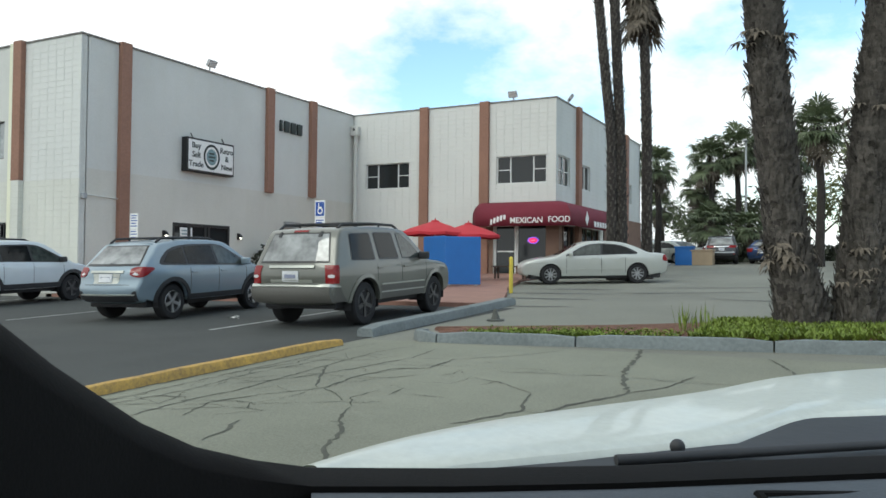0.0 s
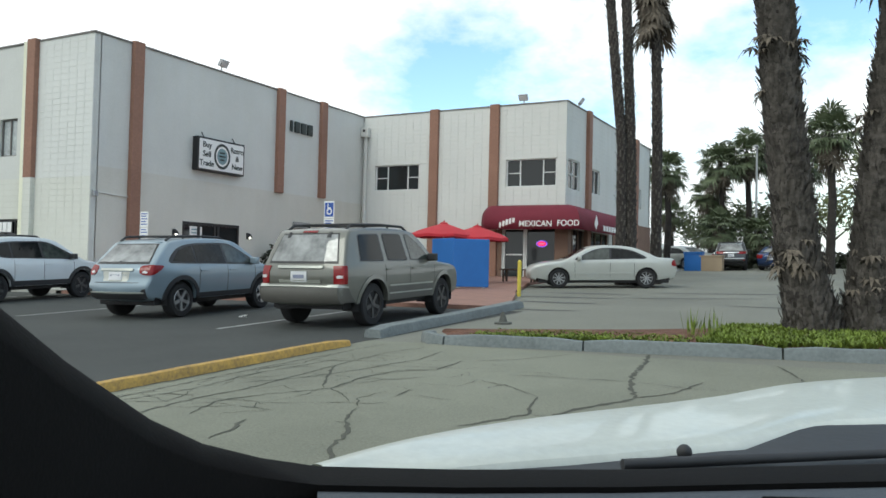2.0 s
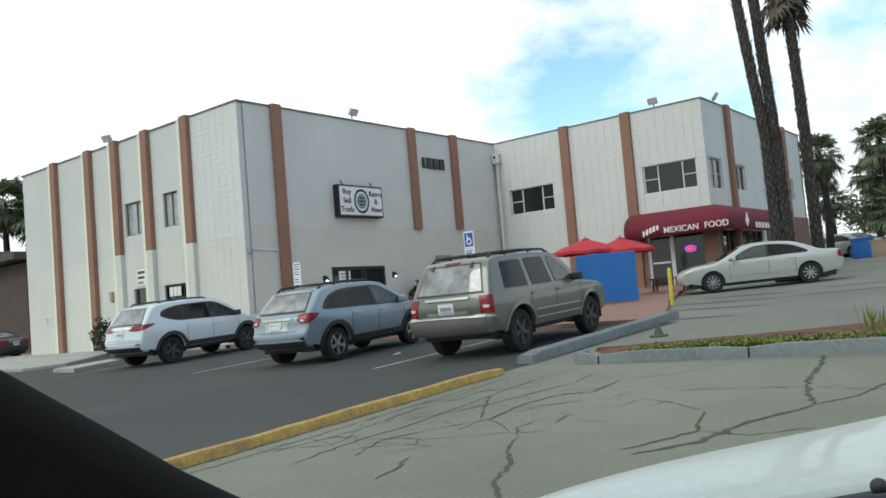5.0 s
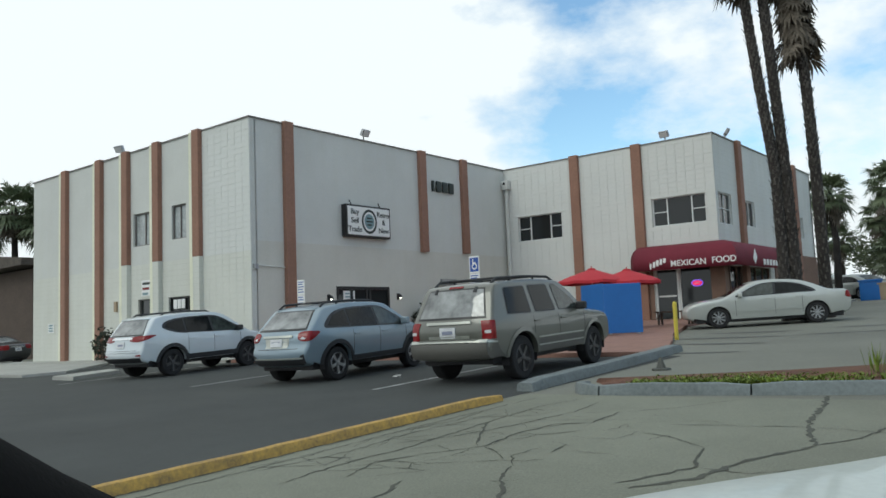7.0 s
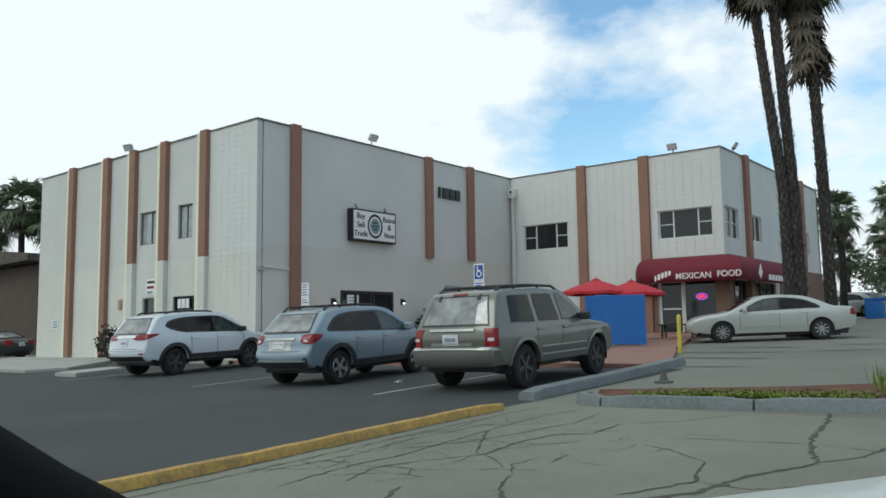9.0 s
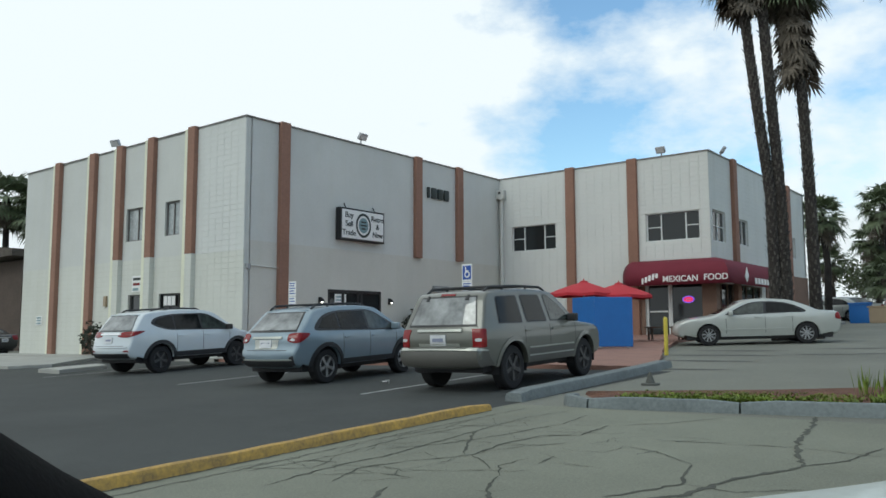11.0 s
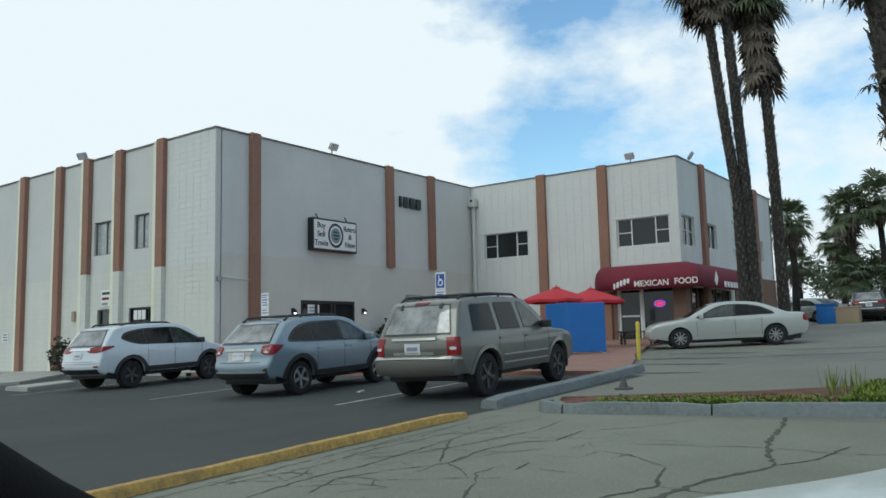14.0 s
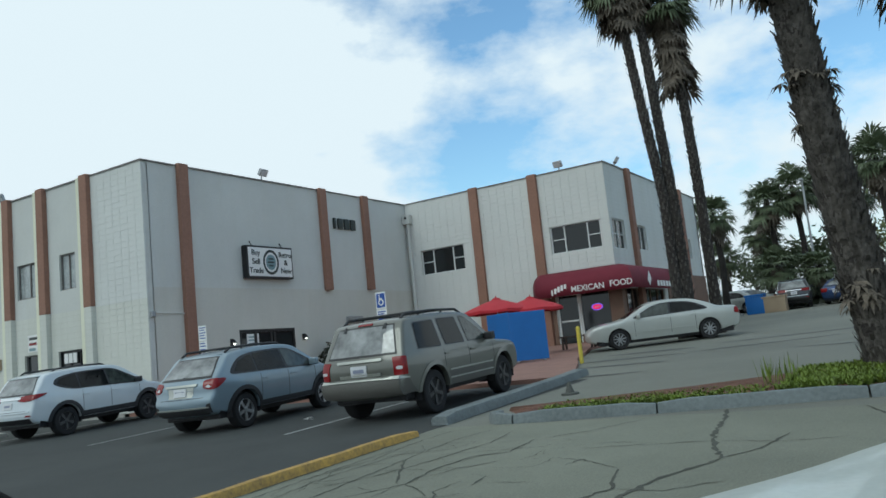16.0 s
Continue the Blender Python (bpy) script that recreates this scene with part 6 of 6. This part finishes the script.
for _ in range(5000):
    x = random.uniform(-12, 14)
    y = 53.6 + (x + 12) * 0.08 + random.uniform(-0.5, 0.5) + (3 if x > -2 else 0)
    z = ground_z(x, y) + random.uniform(0, 1.0)
    q = Euler((random.uniform(0, 6), random.uniform(0, 6), random.uniform(0, 6))).to_matrix()
    s = random.uniform(0.08, 0.16)
    bm.faces.new([bm.verts.new(Vector((x, y, z)) + q @ Vector(c)) for c in ((-s, -s, 0), (s, -s, 0), (s * 0.6, s, 0), (-s * 0.6, s, 0))])
solid("hedge", bm, M_BUSH, "dark low hedge along the far edge of the lot", "hedge", kind="stuff")


# ---- palms ----
def fan_leaf(bm, base, aim, size, droop, blades=16, fold=0.25, stem=0.6):
    """A fan palm leaf: a stalk and split blades that bend down at the tips."""
    aim = Vector(aim).normalized()
    side = aim.cross(Vector((0, 0, 1)))
    side = side.normalized() if side.length > 0.05 else Vector((1, 0, 0))
    up = side.cross(aim)
    base = Vector(base)
    hub = base + aim * size * stem + Vector((0, 0, -droop * 0.15 * size))
    w = size * 0.014
    bm.faces.new([bm.verts.new(p) for p in (base - side * w, base + side * w, hub + side * w * 0.7, hub - side * w * 0.7)])
    for k in range(blades):
        a = radians(-115 + 230 * k / (blades - 1)) + random.uniform(-0.05, 0.05)
        d = aim * math.cos(a) + side * math.sin(a)
        ln = size * (0.62 - 0.15 * abs(a) / 2) * random.uniform(0.85, 1.1)
        mid = hub + d * ln * 0.55 + up * fold * ln * 0.25 + Vector((0, 0, -droop * ln * 0.12))
        tip = hub + d * ln + Vector((0, 0, -droop * ln * random.uniform(0.3, 0.75)))
        sw = d.cross(up).normalized() * ln * (1.15 / blades)
        v = [bm.verts.new(p) for p in (hub, mid - sw, mid + sw, tip)]
        bm.faces.new((v[0], v[1], v[2]))
        bm.faces.new((v[1], v[3], v[2]))


def spine_point(pts, f):
    n = len(pts) - 1
    k = min(int(f * n), n - 1)
    return pts[k].lerp(pts[k + 1], f * n - k)


def fan_palm(name, label, pts, r0, r1, crown_size, skirt, leaves=46, dead=40, boots=0, group="", crown_top=0.5, flare=1.25, tufts=()):
    """pts: stations of the trunk from the ground up."""
    pts = [Vector(p) for p in pts]
    base = pts[0].copy()
    t = thing(name, label, "palm tree", Matrix.Translation(base), group)
    pts = [p - base for p in pts]
    bm = bmesh.new()
    n, rings = 14, []
    steps = 60 if boots else 34
    for j in range(steps + 1):
        f = j / steps
        c = spine_point(pts, f)
        rad = r0 + (r1 - r0) * f
        rad *= 1 + (flare - 1) * math.exp(-f * 14)
        ring = []
        for i in range(n):
            a = 2 * math.pi * i / n
            k = rad * (1 + 0.07 * noise.noise(Vector((math.cos(a) * 2, math.sin(a) * 2, f * 40 + base.x))) + (0.05 if j % 2 else 0))
            ring.append(bm.verts.new(c + Vector((math.cos(a) * k, math.sin(a) * k, -0.15 if j == 0 else 0))))
        rings.append(ring)
    for a, b in zip(rings, rings[1:]):
        for i in range(n):
            bm.faces.new((a[i], a[(i + 1) % n], b[(i + 1) % n], b[i]))
    bm.faces.new(rings[-1])
    part("trunk", bm, M_TRUNK, t, smooth=70)
    if boots:
        bm = bmesh.new()
        for k in range(boots):
            f = (k + 0.5) / boots
            a = k * 2.39996
            c = spine_point(pts, f)
            rad = (r0 + (r1 - r0) * f) * (1 + (flare - 1) * math.exp(-f * 14))
            d = Vector((math.cos(a), math.sin(a), 0))
            s = Vector((-d.y, d.x, 0))
            ln, w = random.uniform(0.10, 0.26), random.uniform(0.03, 0.06)
            lean = 0.01 + 0.11 * random.random() ** 2
            o = c + d * rad * 0.96
            tip = o + d * lean + Vector((0, 0, ln)) + s * random.uniform(-0.03, 0.03)
            v = [bm.verts.new(p) for p in (o - s * w, o + s * w, o + d * 0.03 + Vector((0, 0, ln * 0.3)), tip - s * w * 0.5, tip + s * w * 0.5)]
            for fc in ((0, 2, 3), (0, 1, 2), (1, 4, 2), (2, 4, 3)):
                bm.faces.new([v[i] for i in fc])
        tagged(part("trunk_bark", bm, M_BOOT, t), kind="stuff")
    bm = bmesh.new()
    for k in range(dead):
        f = 1 - skirt * random.random() ** 1.2
        c = spine_point(pts, f)
        a = random.uniform(0, 6.283)
        o = random.uniform(0.12, 1.0)
        aim = Vector((math.cos(a) * o, math.sin(a) * o, -1.0))
        fan_leaf(bm, c + Vector((math.cos(a), math.sin(a), 0)) * r1 * 0.9, aim, crown_size * random.uniform(0.35, 0.9), 0.55, 13, stem=random.uniform(0.35, 0.6))
    for f0, cnt, sz in tufts:
        for k in range(cnt):
            c = spine_point(pts, f0 + random.uniform(-0.02, 0.02))
            a = random.uniform(0, 6.283)
            aim = Vector((math.cos(a), math.sin(a), random.uniform(-0.9, -0.1)))
            fan_leaf(bm, c + Vector((math.cos(a), math.sin(a), 0)) * r1 * 0.9, aim, sz * random.uniform(0.7, 1.2), 0.9, 7, stem=0.4)
    if dead or tufts:
        part("dead_fronds", bm, M_DEAD, t)
    bm = bmesh.new()
    top = pts[-1]
    for k in range(leaves):
        a = k * 2.39996 + random.uniform(-0.2, 0.2)
        e = radians(80 - 125 * (k / max(1, leaves - 1)) ** 0.8)
        aim = Vector((math.cos(a) * math.cos(e), math.sin(a) * math.cos(e), math.sin(e)))
        fan_leaf(bm, top + Vector((0, 0, crown_top * random.uniform(-0.5, 0.4))), aim, crown_size * random.uniform(0.8, 1.1), 0.75, 18)
    part("crown", bm, M_FROND, t)
    return t


def gp(x, y, dz=0.0):
    return (x, y, ground_z(x, y) + dz)


fan_palm("palm_tree", "stout fan palm with shaggy brown trunk leaning over the island", [gp(-0.66, 12.7, 0.05), (-0.92, 12.7, 1.6), (-1.05, 12.72, 2.8), (-1.18, 12.68, 4.07), (-1.26, 12.64, 5.3), (-1.36, 12.6, 6.6), (-1.46, 12.6, 8.1)],
         0.30, 0.225, 1.5, 0.07, 50, 30, 2600, "island palms", tufts=((0.60, 16, 0.34), (0.15, 22, 0.30), (0.19, 16, 0.30), (0.52, 6, 0.26), (0.80, 26, 0.42)), flare=1.45)
fan_palm("palm_tree", "stout fan palm with shaggy brown trunk on the island", [gp(0.02, 12.95, 0.05), (0.10, 13.0, 1.9), (0.21, 13.05, 3.2), (0.33, 13.1, 4.4), (0.5, 13.15, 6.2), (0.62, 13.2, 7.8)],
         0.30, 0.225, 1.5, 0.16, 50, 60, 2600, "island palms", tufts=((0.48, 12, 0.34), (0.12, 16, 0.28), (0.17, 12, 0.28)), flare=1.45)
for pts, sk in (([gp(-7.95, 28.45), (-7.98, 28.4, 5.95), (-8.25, 28.2, 9.06), (-8.55, 28.1, 12.6), (-8.8, 28.1, 14.6)], 0.2),
                ([gp(-7.62, 28.6), (-7.70, 28.55, 5.96), (-7.86, 28.4, 10.1), (-7.98, 28.3, 13.0), (-8.1, 28.3, 15.0)], 0.2),
                ([gp(-6.96, 29.6), (-6.96, 29.5, 6.05), (-7.02, 29.4, 9.2), (-7.15, 29.3, 11.6), (-7.3, 29.2, 13.6)], 0.36)):
    fan_palm("palm_tree", "very tall thin fan palm with a brown skirt of dead fronds", pts, 0.19, 0.15, 1.35, sk, 60, 130, 700, "tall palms beside the restaurant", flare=1.2)
for x, y, top, s in ((-11.2, 50.4, 8.0, 1.5), (-9.0, 57.0, 9.2, 1.7), (-7.4, 58.0, 9.9, 1.8), (-5.4, 60.0, 10.5, 1.9), (-1.7, 44.0, 8.7, 1.5), (-10.2, 60.0, 7.4, 1.6), (3.2, 52.0, 11.0, 1.9),
                     (-13.5, 62.0, 6.2, 1.5), (-4.2, 64.0, 9.8, 1.8), (-52.0, 21.5, 9.6, 2.0), (-50.2, 22.8, 8.8, 1.9), (-54.5, 20.5, 8.6, 1.9), (-8.4, 53.5, 4.5, 1.5), (-6.2, 55.0, 4.2, 1.4)):
    fan_palm("palm_tree", "distant green fan palm with a thin trunk", [gp(x, y), (x + 0.1, y, top * 0.6), (x - 0.1, y, top)], 0.22, 0.16, s, 0.14, 44, 30, 0, "distant palms")


# ---- leafy trees ----
def tree(x, y, h, r, material, label, n=1700):
    t = thing("tree", label, "tree", Matrix.Translation(gp(x, y)), "trees behind the lot")
    bm = bmesh.new()
    tube(bm, (0, 0, -0.2), (0.1, 0, h * 0.45), 0.2, 0.13, 9)
    tips = []
    for k in range(9):
        a = k * 2.4
        p = Vector((0.1, 0, h * (0.3 + 0.02 * k)))
        q = Vector((math.cos(a) * r * random.uniform(0.4, 0.9), math.sin(a) * r * random.uniform(0.4, 0.9), h * random.uniform(0.5, 0.95)))
        tube(bm, p, q, 0.09, 0.02, 6)
        tips.append(q)
    part("trunk", bm, M_BARK, t, smooth=60)
    bm = bmesh.new()
    for _ in range(n):
        c = random.choice(tips)
        p = c + Vector((random.gauss(0, 0.34), random.gauss(0, 0.34), random.gauss(0, 0.30))) * r * 0.75
        q = Euler((random.uniform(0, 6), random.uniform(0, 6), random.uniform(0, 6))).to_matrix()
        s = random.uniform(0.07, 0.17)
        bm.faces.new([bm.verts.new(p + q @ Vector(k)) for k in ((-s * 0.45, -s, 0), (s * 0.45, -s, 0), (s * 0.3, s, 0.02), (-s * 0.3, s, 0.02))])
    part("crown", bm, material, t)


for x, y, h, r, pm, lab in ((0.9, 49, 8.0, 3.0, M_LEAFY, "airy light-green tree behind the lot"), (3.6, 47, 8.6, 3.2, M_LEAFY, "airy light-green tree behind the lot"), (-6.2, 63, 5.2, 2.6, M_LEAF, "dark-green tree behind the lot"),
                            (-9.6, 63, 4.6, 2.4, M_LEAF, "dark-green tree behind the lot"), (-2.5, 61, 5.5, 2.6, M_LEAFY, "airy light-green tree behind the lot"), (7.5, 50, 8.5, 3.4, M_LEAFY, "airy light-green tree behind the lot"),
                            (-13.0, 70, 5.0, 2.6, M_LEAF, "low dark-green tree far off"), (-48.5, 24, 6.0, 2.2, M_LEAF, "dark tree behind the brown building")):
    tree(x, y, h, r, pm, lab)

# brown low building at the left
nbld = thing("brown_building", "low dark brown timber building with a shallow pale roof edge", "building", Matrix.Translation((-52.2, 26.0, 0)))
bm = bmesh.new()
box(bm, -6, 6.2, -6, 8, -0.6, 5.2)
part("wall", bm, M_BROWNBLD, nbld)
bm = bmesh.new()
prism(bm, [(-6.8, -6.9, 5.15), (6.9, -6.9, 5.35), (6.9, -6.9, 5.75), (0, -6.9, 6.4), (-6.8, -6.9, 5.55)], (0, 15.5, 0))
part("roof", bm, M_BARK, nbld)
for k in range(9):
    bm = bmesh.new()
    box(bm, 6.18, 6.26, -5.6 + k * 1.5, -5.45 + k * 1.5, -0.5, 5.1)
    part("batten", bm, M_BARK, nbld)
bm = bmesh.new()
box(bm, 6.2, 6.23, -4.0, -1.0, -0.3, 2.3)
part("garage_door", bm, M_BLACK, nbld)
# lamp post far off
lp = thing("street_lamp", "thin grey street lamp far across the lot", "street lamp", Matrix.Translation(gp(-6.6, 56)))
bm = bmesh.new()
tube(bm, (0, 0, -0.1), (0, 0, 8.0), 0.09, 0.06)
part("pole", bm, M_STEEL, lp)
bm = bmesh.new()
rbox(bm, -0.12, 0.12, -0.7, 0.1, 8.0, 8.12, 0.03)
part("lamp_head", bm, M_STEEL, lp)

# ---- the car that the camera sits in ----
own = thing("white_car", "white car bonnet, dark dashboard and window edge of the parked car", "car", Matrix.Translation((0.3, 1.2, 0)))
O = Vector((0.3, 1.2, 0))
cowl = [(-0.487, 0.632, 1.014), (-0.452, 0.696, 1.042), (-0.312, 0.856, 1.040), (-0.165, 1.031, 1.043), (-0.135, 1.075, 1.041), (-0.067, 1.284, 1.048), (0.052, 1.395, 1.046), (0.423, 1.794, 1.046)]
crest = [(-0.536, 0.646, 1.044), (-0.522, 0.828, 1.045), (-0.430, 1.07, 1.047), (-0.277, 1.395, 1.040), (-0.180, 1.64, 1.039), (-0.125, 1.759, 1.048), (0.073, 2.096, 1.044), (0.493, 2.564, 1.040)]
bm = bmesh.new()
rows = []
for (ax, ay, az), (bx, by, bz) in zip(cowl, crest):
    a, b = Vector((ax, ay, az)) - O, Vector((bx, by, bz)) - O
    d = Vector((-0.52, 0.47, 0))
    row = [a + Vector((0, 0, -0.04)), a, a.lerp(b, 0.3) + Vector((0, 0, 0.002)), a.lerp(b, 0.7) + Vector((0, 0, 0.004)), b,
           b + d * 0.15 + Vector((0, 0, -0.03)), b + d * 0.4 + Vector((0, 0, -0.11)), b + d * 0.6 + Vector((0, 0, -0.27)), b + d * 0.66 + Vector((0, 0, -0.60))]
    rows.append([bm.verts.new(p) for p in row])
for a, b in zip(rows, rows[1:]):
    for k in range(len(a) - 1):
        bm.faces.new((a[k], a[k + 1], b[k + 1], b[k]))
hood = part("hood", bm, M_HOOD, own, "glossy white bonnet", smooth=50)
sub = hood.modifiers.new("round", "SUBSURF")
sub.levels = sub.render_levels = 2
EYE0 = Vector((0.01, -0.085, 1.27))
RIM = [(-0.352, 0.029, 1.339), (-0.369, 0.088, 1.296), (-0.395, 0.180, 1.236), (-0.407, 0.223, 1.207), (-0.418, 0.265, 1.182), (-0.430, 0.308, 1.157), (-0.429, 0.358, 1.131),
       (-0.419, 0.412, 1.111), (-0.398, 0.461, 1.097), (-0.306, 0.543, 1.090), (-0.179, 0.633, 1.089), (-0.043, 0.707, 1.096), (0.116, 0.794, 1.104)]


def lined(name, rows_of, material, label="", smooth=70):
    bm = bmesh.new()
    rows = [[bm.verts.new(p) for p in r] for r in rows_of]
    for a, b in zip(rows, rows[1:]):
        for k in range(len(a) - 1):
            bm.faces.new((a[k], a[k + 1], b[k + 1], b[k]))
    return part(name, bm, material, own, label, smooth)


rim = [Vector(p) for p in RIM]
lined("window_seal", [[p + Vector((0, 0, -0.5)) - O, p + Vector((0, 0, -0.004)) - O, p - O, p.lerp(EYE0, 0.03) + Vector((0, 0, -0.001)) - O, p.lerp(EYE0, 0.10) + Vector((0, 0, -0.0145)) - O, p.lerp(EYE0, 0.14) + Vector((0, 0, -0.5)) - O] for p in rim],
      M_DASH, "matt black window edge and door trim")
lined("dashboard", [[p.lerp(EYE0, 0.09) + Vector((0, 0, -0.0185)) - O, p.lerp(EYE0, 0.13) + Vector((0, 0, -0.022)) - O, p.lerp(EYE0, 0.42) + Vector((0, 0, -0.09)) - O, p.lerp(EYE0, 0.55) + Vector((0, 0, -0.2)) - O] for p in rim[8:]],
      M_DASHTOP, "slate-grey dashboard top")
vent = rim[11].lerp(EYE0, 0.14) + Vector((0.02, 0.0, -0.026)) - O
bm = bmesh.new()
rbox(bm, -0.05, 0.11, -0.004, 0.004, -0.003, 0.003, 0.002, 1)
rbox(bm, -0.05, -0.042, -0.03, 0.0, -0.003, 0.003, 0.002, 1)
bmesh.ops.transform(bm, matrix=Matrix.Translation(vent) @ pose(0, 0, 0, 12, 0, 28), verts=bm.verts)
part("vent_edge", bm, M_DASH, own)
# black cowl behind the bonnet's edge, with a washer nozzle and a wiper arm
back = Vector((0.42, -0.385, -0.014))
lined("cowl", [[Vector(p) + Vector((0, 0, -0.012)) - O, Vector(p) + back * 0.4 + Vector((0, 0, -0.012)) - O, Vector(p) + back - O, Vector(p) + back + Vector((0, 0, -0.3)) - O] for p in cowl], M_PLASTIC, "black plastic cowl under the windscreen")
bm = bmesh.new()
bmesh.ops.create_uvsphere(bm, u_segments=14, v_segments=10, radius=0.010, matrix=Matrix.Translation(Vector((-0.197, 0.975, 1.037)) - O))
part("washer_nozzle", bm, M_PLASTIC, own, smooth=60)
bm = bmesh.new()
tube(bm, Vector((-0.249, 0.870, 1.035)) - O, Vector((0.143, 1.20, 1.042)) - O, 0.007, 0.006, 8)
part("wiper_arm", bm, M_PLASTIC, own, smooth=60)
# flank, wheel and floor below the bonnet
bm = bmesh.new()
rbox(bm, -0.45, 0.45, -0.1, 1.2, 0.22, 0.78, 0.06)
part("body", bm, M_HOOD, own, smooth=50)
build_wheel(own, -0.55, 0.75, 0.33, 0.2, -1, 7).location.z = 0.31
# unseen roof and lining added over the seats; keeps sky off the dashboard
bm = bmesh.new()
rbox(bm, -0.75, 0.75, -2.9, -1.12, 1.62, 1.68, 0.02)
part("roof", bm, M_HOOD, own, smooth=50)
bm = bmesh.new()
rbox(bm, -0.72, 0.72, -2.88, -1.14, 1.595, 1.617, 0.008, 1)
part("roof_lining", bm, M_INSIDE, own, "unseen cloth roof lining added to shade the dashboard", smooth=50)
# floor, flanks and posts that carry the roof behind and beside the seats
bm = bmesh.new()
rbox(bm, -0.74, 0.74, -2.9, -0.2, 0.26, 0.31, 0.01, 1)
part("floor_pan", bm, M_INSIDE, own)
for sx in (-0.74, 0.74):
    bm = bmesh.new()
    rbox(bm, sx - 0.03, sx + 0.03, -2.9, -1.36, 0.24, 0.95, 0.02, 1)
    part("door", bm, M_HOOD, own, smooth=40)
    for y in (-2.85, -1.42):
        bm = bmesh.new()
        rbox(bm, sx * 0.97 - 0.03, sx * 0.97 + 0.03, y - 0.04, y + 0.04, 0.93, 1.63, 0.015, 1)
        part("roof_post", bm, M_HOOD, own, smooth=40)
bm = bmesh.new()
rbox(bm, -0.76, 0.76, -2.98, -2.91, 0.24, 1.0, 0.03, 2)
part("rear_panel", bm, M_HOOD, own, smooth=40)
